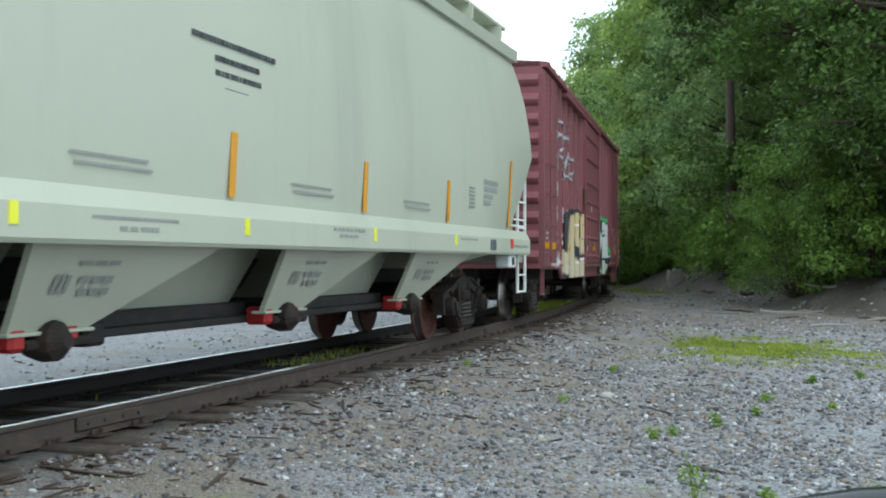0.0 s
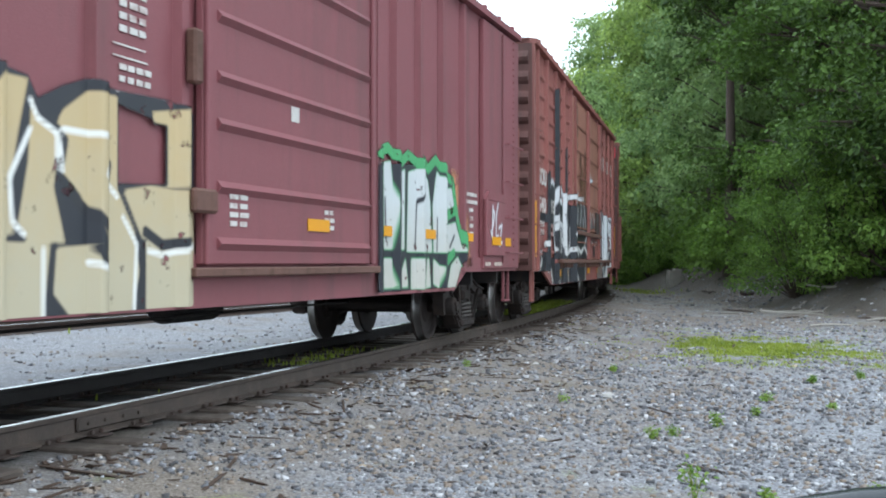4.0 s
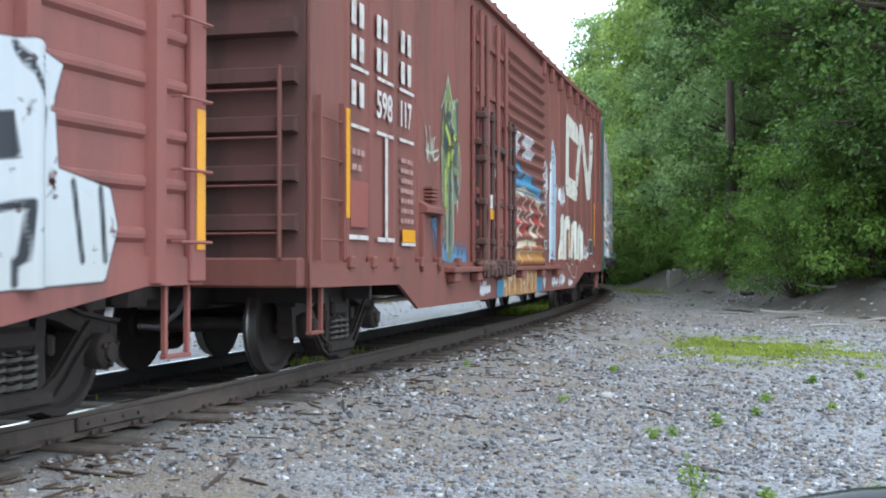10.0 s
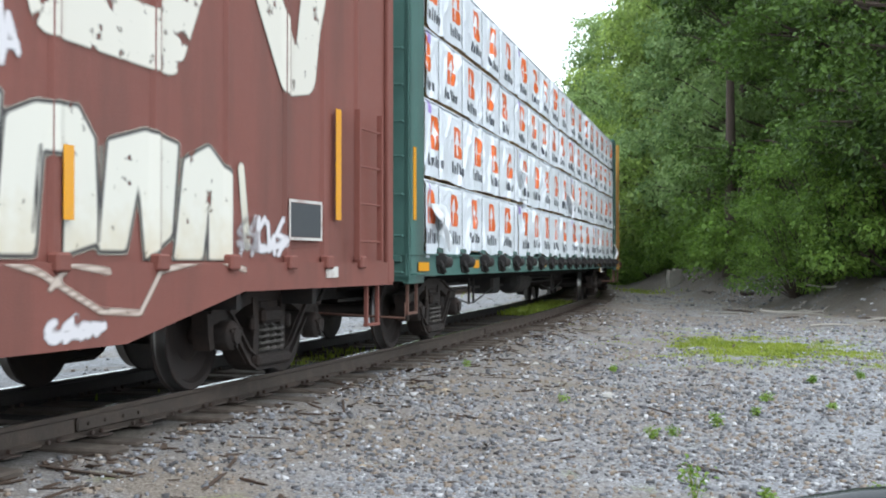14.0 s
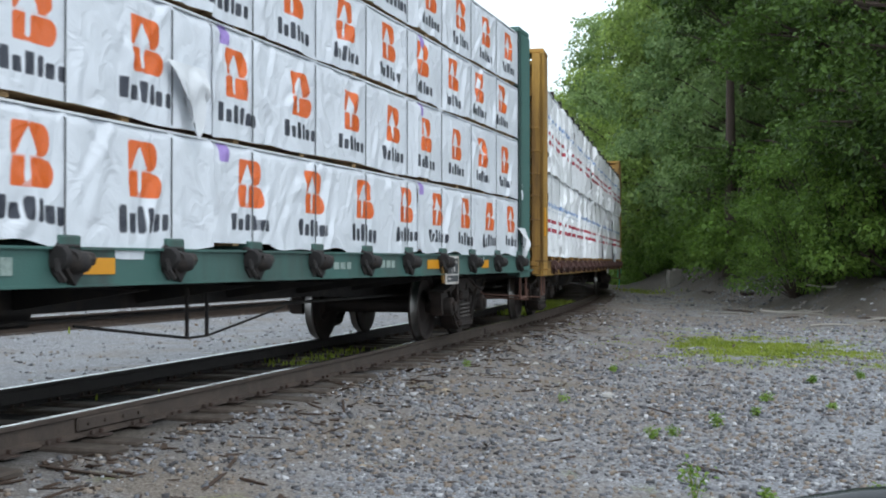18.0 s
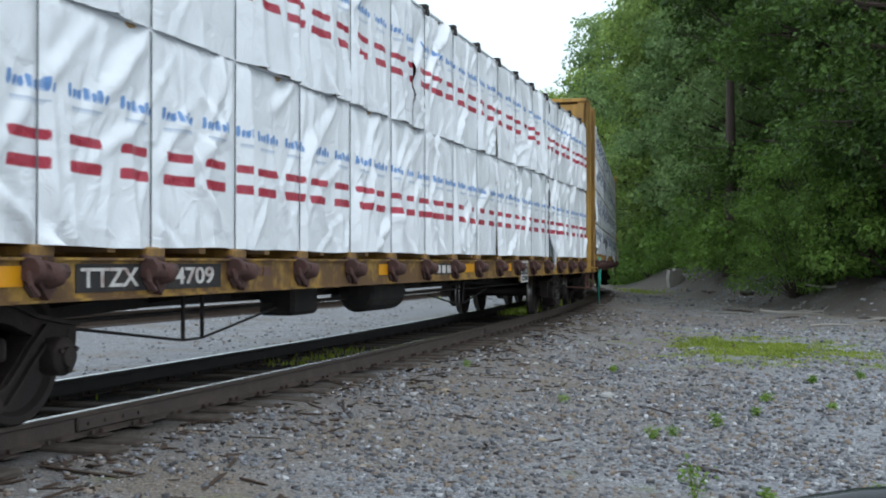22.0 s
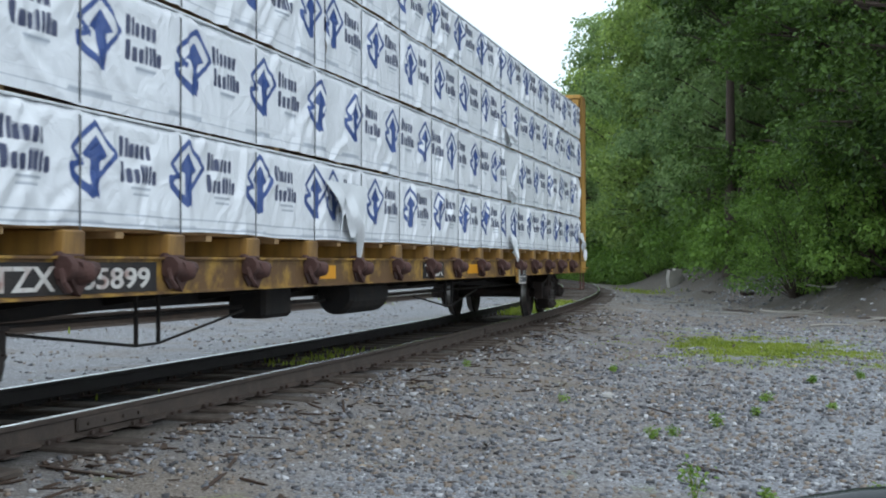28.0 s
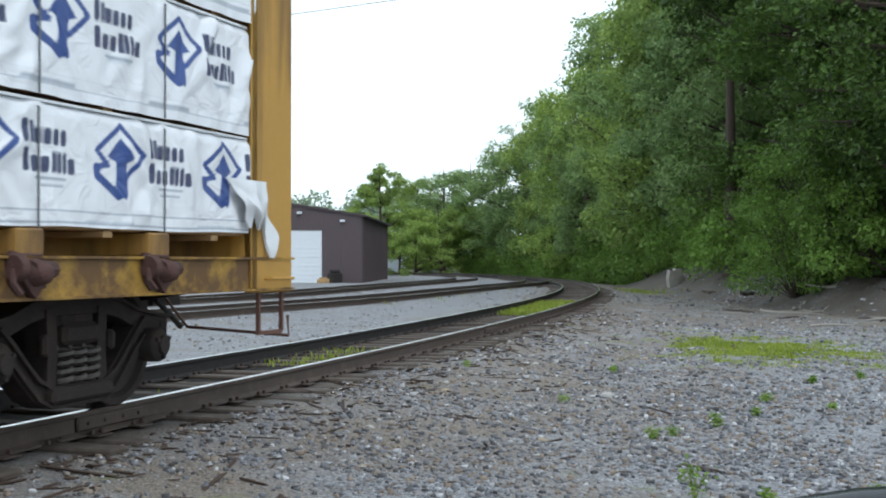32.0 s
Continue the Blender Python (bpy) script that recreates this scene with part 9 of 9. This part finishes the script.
def word_bars(X, Z, x0, x1, z0, z1, rises, gap=0.28):
    """A printed word as plain upright bars; rises gives each bar's height as a share of the full one."""
    d = np.full(X.shape, 9.0)
    step = (x1 - x0) / sum(0.62 if q == 0.95 else 1.0 for q in rises)
    a = x0
    for q in rises:
        w = step * (0.62 if q == 0.95 else 1.0)
        d = np.minimum(d, block(X, Z, a, a + w * (1 - gap), z0, z0 + q * (z1 - z0), 0.004))
        a += w
    return d


def orange_print(centre, pitch):
    """A row of plain orange double blocks with a white arrow, and a dark row of bars below each."""
    def fields(X, Z, x0, x1, z0, z1):
        h = z1 - z0
        a, b = np.full(X.shape, 9.0), np.full(X.shape, 9.0)
        c = block(X, Z, x0 + 0.14, x0 + 0.3, z1 - 0.16, z1 - 0.01)
        k0 = math.floor((x0 - centre) / pitch)
        for k in range(k0, k0 + int((x1 - x0) / pitch) + 3):
            x, z = centre - 0.21 + k * pitch, z0 + 0.3 * (h / 0.85)
            if x < x0 - 0.25 or x > x1 - 0.1:
                continue
            top = np.maximum(block(X, Z, x, x + 0.38, z + 0.19, z + 0.4, 0.09), -9)
            top = np.minimum(top, block(X, Z, x, x + 0.2, z + 0.19, z + 0.4))
            low = np.minimum(block(X, Z, x, x + 0.43, z, z + 0.175, 0.085), block(X, Z, x, x + 0.2, z, z + 0.175))
            arrow = np.maximum(abs(X - x - 0.15) * 1.0 - (z + 0.37 - Z) * 0.62, z + 0.2 - Z)
            stem = block(X, Z, x + 0.125, x + 0.175, z + 0.03, z + 0.24)
            a = np.minimum(a, np.maximum(np.minimum(top, low), -np.minimum(arrow, stem)))
            b = np.minimum(b, word_bars(X, Z, x - 0.13, x + 0.58, z - 0.2, z - 0.055, (1, 0.7, 1, 0.95, 0.7, 0.7)))
        return a, b, c
    return fields


def tree_print(lx):
    """Rows of a plain blue forked emblem in a lozenge, with two rows of bars beside each."""
    def fields(X, Z, x0, x1, z0, z1):
        h = z1 - z0
        a, b, c = np.full(X.shape, 9.0), np.full(X.shape, 9.0), np.full(X.shape, 9.0)
        k0 = math.floor((x0 - lx) / 1.27)
        for k in range(k0, k0 + int((x1 - x0) / 1.27) + 3):
            x, z = lx + k * 1.27, z0 + 0.25 * (h / 0.8)
            if x < x0 - 0.1 or x > x1:
                continue
            m, z = x + 0.27, z - 0.01
            # trunk with a peaked head, a lozenge frame round it, and a hooked arm at its foot
            a = np.minimum(a, poly(X, Z, [(m - 0.05, z + 0.02), (m + 0.06, z - 0.03), (m + 0.06, z + 0.22), (m + 0.14, z + 0.245), (m, z + 0.38), (m - 0.14, z + 0.245), (m - 0.05, z + 0.22)]))
            for pts, r in (([(m - 0.13, z + 0.19), (m - 0.25, z + 0.28), (m, z + 0.46), (m + 0.25, z + 0.28), (m + 0.07, z + 0.13)], 0.02), ([(m - 0.26, z + 0.17), (m - 0.25, z + 0.12), (m - 0.02, z + 0.0)], 0.03), ([(m - 0.26, z + 0.17), (m - 0.17, z + 0.19)], 0.02)):
                a = np.minimum(a, line(X, Z, pts, r))
            b = np.minimum(b, word_bars(X, Z, x + 0.58, x + 1.0, z + 0.27, z + 0.41, (1, 0.95, 0.72, 0.72, 0.72, 0.72)))
            b = np.minimum(b, word_bars(X, Z, x + 0.58, x + 1.08, z + 0.1, z + 0.24, (1, 0.72, 0.72, 0.95, 0.95, 0.95, 0.72)))
            c = np.minimum(c, block(X, Z, x + 0.7, x + 0.98, z + 0.055, z + 0.075))
            c = np.minimum(c, block(X, Z, x + 0.72, x + 0.95, z + 0.02, z + 0.035))
            c = np.minimum(c, block(X, Z, x - 0.1, x + 0.4, z0 + 0.07, z0 + 0.078))
        c = np.minimum(c, abs(Z - z0 - 0.045) - 0.006)
        c = np.minimum(c, abs(Z - z0 - 0.11) - 0.006)
        return a, b, c
    return fields


def dash_print(lx):
    """Two rows of red dashes and a row of small blue bars above them."""
    def fields(X, Z, x0, x1, z0, z1):
        a, b, c = np.full(X.shape, 9.0), np.full(X.shape, 9.0), np.full(X.shape, 9.0)
        for k in range(int((x1 - x0) / 0.6) + 1):
            x = x0 + 0.1 + lx + k * 0.6
            z = z0 + 0.44
            a = np.minimum(a, block(X, Z, x, x + 0.4, z, z + 0.075))
            a = np.minimum(a, block(X, Z, x, x + 0.4, z + 0.17, z + 0.235))
            b = np.minimum(b, word_bars(X, Z, x + 0.0, x + 0.47, z + 0.46, z + 0.55, (1, 0.7, 0.7, 0.95, 0.95, 0.7, 1, 0.7)))
            c = np.minimum(c, np.minimum(block(X, Z, x + 0.05, x + 0.4, z + 0.4, z + 0.412), block(X, Z, x + 0.05, x + 0.35, z + 0.365, z + 0.375)))
        return a, b, c
    return fields


def bundle(middle, x0, x1, z0, z1, fields, mat, seed, label, group, bands, amount=0.02, drape=0.02, step=0.026, hem=0.0, sag=0.0, tail=0.0):
    """One wrapped lumber pack on the near side of the beam: core, printed wrap, bands and spacers."""
    w = 1.4
    xc = (x0 + x1) / 2
    root = thing("lumber_pack", label, "lumber pack", group)
    local = Matrix.Translation((xc, 0, z0))
    LOADS.append((root, middle, 9.6, local))
    core = Shape().box(x0 - xc + 0.02, x1 - xc - 0.02, -w + 0.03, -0.2, 0.0, z1 - z0 - 0.01, 0.015)
    part("lumber_core", core, M_WOOD, root, "stacked sawn boards")

    def depth(X, Z):
        return -w - 0.012 - folds(X + xc, Z + z0, x0, x1, z0, z1, seed, amount, drape, bands)

    def inks(X, Z):
        return fields(X + xc, Z + z0, x0, x1, z0, z1)

    low = -hem
    me = sheet("wrap", x0 - xc - 0.025, x1 - xc + 0.025, low, z1 - z0, step, depth, inks, mat)
    if sag:
        # the lower hem hangs unevenly
        co = np.empty(len(me.vertices) * 3)
        me.vertices.foreach_get("co", co)
        co = co.reshape(-1, 3)
        u = co[:, 0] + seed
        drop = np.clip(0.35 + 0.5 * np.sin(1.1 * u) + 0.35 * np.sin(2.9 * u + 1) + 0.15 * np.sin(7.3 * u), -0.15, 1.2)
        co[:, 2] -= sag * drop * np.clip(1 - (co[:, 2] - low) / 0.3, 0, 1) ** 1.5
        me.vertices.foreach_set("co", co.ravel())
        me.update()
    part("wrap", me, mat, root, "white printed plastic wrap with creases")
    top = Shape().box(x0 - xc, x1 - xc, -w - 0.01, -0.19, z1 - z0 - 0.012, z1 - z0 + 0.004)
    for e in (x0 - xc, x1 - xc - 0.012):
        top.box(e, e + 0.012, -w - 0.01, -0.19, 0.06, z1 - z0 - 0.012)
    part("wrap_top", top, M_WRAP, root)
    for bx in bands:
        if x0 + 0.05 < bx < x1 - 0.05:
            # a taut band from the top edge down to its winch
            zz = np.linspace(0, z1 - z0 - 0.09, 24)
            y_ = float(depth(np.full(24, bx - xc), zz).min()) - 0.004
            s = Shape().prism([(bx - xc - 0.007, -hem - tail), (bx - xc + 0.007, -hem - tail), (bx - xc + 0.007, z1 - z0 - 0.05), (bx - xc - 0.007, z1 - z0 - 0.05)], y_ - 0.004, y_)
            s.prism([(y_ - 0.004, z1 - z0 - 0.05), (y_, z1 - z0 - 0.05), (-w + 0.05, z1 - z0 + 0.004), (-w + 0.05, z1 - z0 + 0.008)], bx - xc - 0.007, bx - xc + 0.007, "x")
            part("band", s, M_STRAP, root, "steel tie-down band")
    k = x0 + 0.5
    while k < x1 - 0.3:
        part("spacer", Shape().box(k - xc - 0.05, k - xc + 0.05, -w + 0.02, -0.25, -0.045, 0.0, 0.004), M_WOOD, root)
        k += 1.3
    return root


M_PRINT_O = wrap_material("white wrap with orange print", (0.72, 0.12, 0.004), (0.02, 0.024, 0.04), (0.36, 0.24, 0.6))
M_PRINT_T = wrap_material("white wrap with blue print", (0.024, 0.064, 0.24), (0.03, 0.04, 0.1), (0.28, 0.32, 0.38), (0.75, 0.77, 0.8))
M_PRINT_R = wrap_material("white wrap with red dashes", (0.4, 0.02, 0.045), (0.13, 0.27, 0.55), (0.4, 0.47, 0.58), (0.82, 0.84, 0.86))


def green_flat():
    mid, L = 17.45, 24.5
    car = centerbeam("dark green centre-beam flatcar loaded with wrapped lumber", mid, L, M_GREEN, "flatcars in the train", -10.7, 1.31, 18, M_BLK, 4.7, 1.16, 0.9)
    bands = [-10.72 + 1.31 * k for k in range(18)]
    edges = [-11.4, -5.2, 1.65, 6.6, 11.72]
    tiers = [(1.24, 2.03), (2.09, 2.98), (3.03, 3.8), (3.86, 4.68)]
    # where the printed rows begin on each pack, and their pitch
    starts = [[(-6.1, 1.25), (-0.57, 1.27), (2.35, 1.31), (7.47, 1.21)], [(-5.9, 1.25), (0.72, 1.27), (2.1, 1.25), (7.01, 1.25)], [(-6.3, 1.25), (0.4, 1.27), (1.95, 1.25), (6.85, 1.25)], [(-6.0, 1.25), (0.55, 1.27), (2.2, 1.25), (7.2, 1.25)]]
    k = 0
    for i, (a, b) in enumerate(tiers):
        for j, (x0, x1) in enumerate(zip(edges[:-1], edges[1:])):
            k += 1
            hem = 0.06 if i == 0 else 0.03
            bundle(mid, x0 + 0.01, x1 - 0.01, a, b, orange_print(*starts[i][j]), M_PRINT_O, 100 + k, "white wrapped lumber pack printed with orange blocks", "lumber packs on the green car", bands, 0.014, 0.02, hem=hem - 0.02, sag=0.1 if i == 0 else 0.03, tail=0.12 if i == 0 else 0.0)
    for x0, x1 in ((-2.55, -2.05), (-0.2, 0.3), (-8.75, -8.4), (7.0, 7.5), (9.4, 9.75)):
        swatch(car, x0, x1, 0.98, 1.09, -1.436, M_ORANGE)
    swatch(car, -11.87, -11.4, 0.96, 1.06, -1.47, M_ORANGE)
    swatch(car, -12.05, -11.93, 1.53, 2.34, -1.456, M_ORANGE, "yellow_strip", "upright yellow reflective strip")
    stencil_bars(car, [(-1.45, -0.75, 0.98, 0.11, 5), (-4.4, -3.9, 1.03, 0.07, 3), (-4.4, -3.9, 0.94, 0.06, 3), (-3.4, -2.9, 0.98, 0.1, 3), (4.1, 4.6, 0.99, 0.07, 3), (5.4, 5.9, 1.0, 0.08, 3)], -1.437, M_FADEG)
    lettering(car, "730", -6.26, 0.95, 0.15, -1.437, M_FADEG, width=0.44)
    lettering(car, "56", -5.24, 0.95, 0.15, -1.437, M_FADEG, width=0.28)
    inspection_card(car, 7.63, 0.78)
    return car


def dash_flat():
    mid, L = 43.15, 24.6
    car = centerbeam("mustard yellow centre-beam flatcar loaded with draped lumber", mid, L, M_YEL, "flatcars in the train", -10.7, 1.34, 17, M_WINCH, 4.72, 1.09, 0.82)
    bands = [-10.74 + 1.34 * k for k in range(18)]
    edges = [-11.6, -6.5, -1.9, 2.5, 6.95, 11.55]
    k = 0
    for i, (a, b) in enumerate([(1.17, 2.7), (2.76, 4.2)]):
        for j, (x0, x1) in enumerate(zip(edges[:-1], edges[1:])):
            k += 1
            bundle(mid, x0 + 0.005, x1 - 0.005, a, b, dash_print(0.1 * (j % 3)), M_PRINT_R, 200 + k, "white draped lumber pack printed with red dashes", "lumber packs on the first yellow car", bands, 0.024, 0.07, 0.026, hem=0.0 if i == 0 else 0.07, sag=0.015, tail=0.14 if i == 0 else 0.0)
    clip = Shape().box(-0.05, 0.05, -1.47, -1.3, 4.19, 4.24, 0.01).box(-0.05, 0.05, -1.475, -1.445, 4.1, 4.19, 0.008)
    clip_mesh = clip.mesh("edge_clip", M_BLK)
    for x in bands[:17]:
        part("edge_clip", clip_mesh, M_BLK, car, "black strap edge clip", at=(x, 0, 0))
    for x0, x1 in ((-9.9, -9.4), (0.5, 1.1), (2.95, 3.6), (-3.16, -2.65)):
        swatch(car, x0, x1, 0.92, 1.04, -1.436, M_ORANGE)
    swatch(car, -12.14, -11.88, 1.52, 2.02, -1.456, M_ORANGE, "yellow_strip", "upright yellow reflective sheet")
    part("number_field", Shape().box(-9.0, -7.0, -1.437, -1.432, 0.87, 1.05), M_BLK, car, "black number field on the sill")
    part("number_field", Shape().box(-0.92, 0.0, -1.437, -1.432, 0.9, 1.04), M_BLK, car, "black number field on the sill")
    stencil_bars(car, [(-0.86, -0.1, 0.92, 0.1, 3)], -1.439, M_WHITE)
    lettering(car, "TTZX", -8.95, 0.9, 0.125, -1.44, M_WHITE, width=0.7)
    lettering(car, "4709", -7.75, 0.9, 0.125, -1.44, M_WHITE, width=0.62)
    stencil_bars(car, [(5.3, 6.1, 0.93, 0.1, 5), (-6.6, -6.0, 0.95, 0.07, 3)], -1.437, M_RUSTG)
    inspection_card(car, 4.24, 0.72)
    return car


def tree_flat():
    mid, L = 67.9, 24.0
    car = centerbeam("mustard yellow centre-beam flatcar with blue printed lumber packs", mid, L, M_YEL, "flatcars in the train", -10.9, 1.31, 17, M_WINCH, 4.66, 1.1, 0.835, riser=0.16)
    bands = [-10.8 + 1.31 * k for k in range(18)]
    edges = [-10.75, -4.0, 3.86, 11.35]
    starts = [(-5.48, 0.06, 5.85), (-5.4, -0.6, 5.25), (-5.6, -1.2, 4.8), (-5.3, -0.2, 5.6)]
    k = 0
    for i, (a, b) in enumerate([(1.265, 2.03), (2.08, 2.9), (2.95, 3.74), (3.79, 4.46)]):
        for j, (x0, x1) in enumerate(zip(edges[:-1], edges[1:])):
            k += 1
            bundle(mid, x0 + 0.01, x1 - 0.01, a, b, tree_print(starts[i][j] - 0.27), M_PRINT_T, 300 + k, "silvery wrapped lumber pack printed with blue emblems", "lumber packs on the last yellow car", bands, 0.013, 0.02, 0.023, hem=-0.02 if i == 0 else 0.02, sag=0.015, tail=0.2 if i == 0 else 0.0)
        bundle(mid, -11.4, -10.78, a, b, lambda X, Z, *r: (), M_PRINT_T, 340 + i, "short lumber pack with torn wrap and bare wood", "lumber packs on the last yellow car", [], 0.03, 0.05, 0.03)
    for x0, x1 in ((-11.3, -10.6), (-4.27, -3.74), (1.45, 2.05), (7.3, 7.9)):
        swatch(car, x0, x1, 0.9, 1.03, -1.436, M_ORANGE)
    for x, length in ((-9.35, 2.1), (-0.74, 0.95)):
        part("number_field", Shape().box(x, x + length, -1.437, -1.432, 0.86, 1.06), M_BLK, car, "black number field on the sill")
        lettering(car, "TTZX", x + 0.08, 0.885, 0.15, -1.44, M_WHITE, width=0.8)
    lettering(car, "85899", -8.2, 0.885, 0.14, -1.44, M_WHITE, width=0.85)
    inspection_card(car, 4.72, 0.70)
    lettering(car, "RSH 75", 5.9, 0.94, 0.1, -1.44, M_RUSTG, width=0.62)
    twine = surface("turquoise nylon cord", (0.05, 0.5, 0.38), 0.5)
    s = Shape()
    s.tube([(-11.2, -1.5, 1.2), (-11.0, -1.53, 1.1), (-10.95, -1.52, 0.7), (-10.5, -1.5, 0.35), (-10.1, -1.5, 0.05)], 0.012, 6)
    s.tube([(-9.45, -1.5, 1.2), (-9.5, -1.52, 0.85), (-9.7, -1.5, 0.45)], 0.01, 6)
    part("loose_cord", s, twine, car, "loose turquoise cord hanging from the load")
    part("wood_block", Shape().box(8.6, 8.85, -1.47, -1.43, 0.96, 1.06, 0.01), M_STRAP, car)
    return car


def torn_piece(mid, x, z, width, height, seed, mat, lean=0.2, label="torn flap of white wrap hanging loose"):
    """A loose flap of wrap: a small crumpled sheet with thickness."""
    r = random.Random(seed)
    n, m = 15, 15
    s = Shape()
    P = []
    ph = [r.uniform(0, 6.28) for _ in range(6)]
    for i in range(n):
        for j in range(m):
            a, b = i / (n - 1), j / (m - 1)
            x_ = (a - 0.5) * width * (1 - 0.5 * b + 0.12 * math.sin(5 * b + ph[0])) + lean * b
            fold = math.sin(7 * a + 3 * b + ph[1]) * 0.5 + math.sin(4 * a - 8 * b + ph[2]) * 0.35 + math.sin(15 * a + 11 * b + ph[3]) * 0.15
            y_ = -0.035 - 0.09 * math.sin(b * 2.4) * (0.55 + 0.45 * fold) - 0.035 * b * fold
            P.append((x_, y_, -height * b * (0.72 + 0.2 * math.sin(5 * a + ph[4]) + 0.14 * math.sin(13 * a + ph[5]))))
    k = len(P)
    v = P + [(p[0], p[1] + 0.007, p[2]) for p in P]
    f = []
    for i in range(n - 1):
        for j in range(m - 1):
            a = i * m + j
            f += [(a, a + 1, a + m + 1, a + m), (a + k, a + m + k, a + m + 1 + k, a + 1 + k)]
    s.add(v, f)
    ob = new("torn_wrap", s.mesh("torn_wrap", mat, smooth=True))
    tagged(ob, label, "plastic wrap", "torn wrap flaps")
    LOADS.append((ob, mid, 9.6, Matrix.Translation((x, -1.43, z))))


green_flat()
dash_flat()
tree_flat()

M_FLAP = surface("loose silvery wrap", (0.62, 0.64, 0.66), 0.4, vary=0.12, scale=5, bump=0.3, bump_scale=9)
for mid, x, z, w_, h_, seed, lean in ((17.45, -10.9, 1.75, 0.7, 0.55, 1, 0.15), (17.45, -5.1, 2.62, 0.32, 0.38, 2, 0.1), (17.45, -5.0, 2.15, 0.25, 0.2, 3, 0.06), (17.45, 1.2, 2.55, 0.5, 0.55, 4, 0.15), (17.45, 11.6, 1.6, 0.5, 0.45, 5, 0.1),
                                      (43.15, 7.25, 1.58, 0.8, 0.66, 6, 0.06), (67.9, -3.5, 1.85, 1.1, 0.75, 7, 0.1), (67.9, 4.05, 2.3, 0.3, 0.3, 8, 0.2), (67.9, 4.2, 1.5, 0.36, 0.42, 9, 0.12), (67.9, -11.0, 1.7, 0.5, 0.4, 10, 0.1), (67.9, 11.2, 1.7, 0.6, 0.6, 11, 0.2), (67.9, 3.9, 3.2, 0.5, 0.3, 12, 0.2)):
    torn_piece(mid, x, z, w_, h_, seed, M_FLAP, lean)


# ---- what moves ----


def motions():
    times = [k * 0.5 for k in range(65)]
    spin = [k * 0.1 for k in range(321)]
    for car, middle, half, _ in CARS:
        walk(car, [(t, car_pose(middle, half, t)) for t in times])
        for end in [c for c in car.children if c.name.split(".")[0] == "truck"]:
            x = end.matrix_basis.translation.x
            rows = []
            for t in times:
                s = middle - run(t) + x
                yaw = math.degrees(on_line(s)[2]) + 90 - math.degrees(car_pose(middle, half, t).to_euler().z)
                rows.append((t, pose(x, 0, 0, 0, 0, (yaw + 180) % 360 - 180)))
            walk(end, rows)
            for w in [c for c in end.children if c.name.split(".")[0] == "wheelset"]:
                q = w.matrix_basis.translation.x
                walk(w, [(t, pose(q, 0, 0.457, 0, math.degrees((middle - run(t)) / 0.457), 0)) for t in spin])
    for load, middle, half, local in LOADS:
        walk(load, [(t, car_pose(middle, half, t, local)) for t in times])


motions()
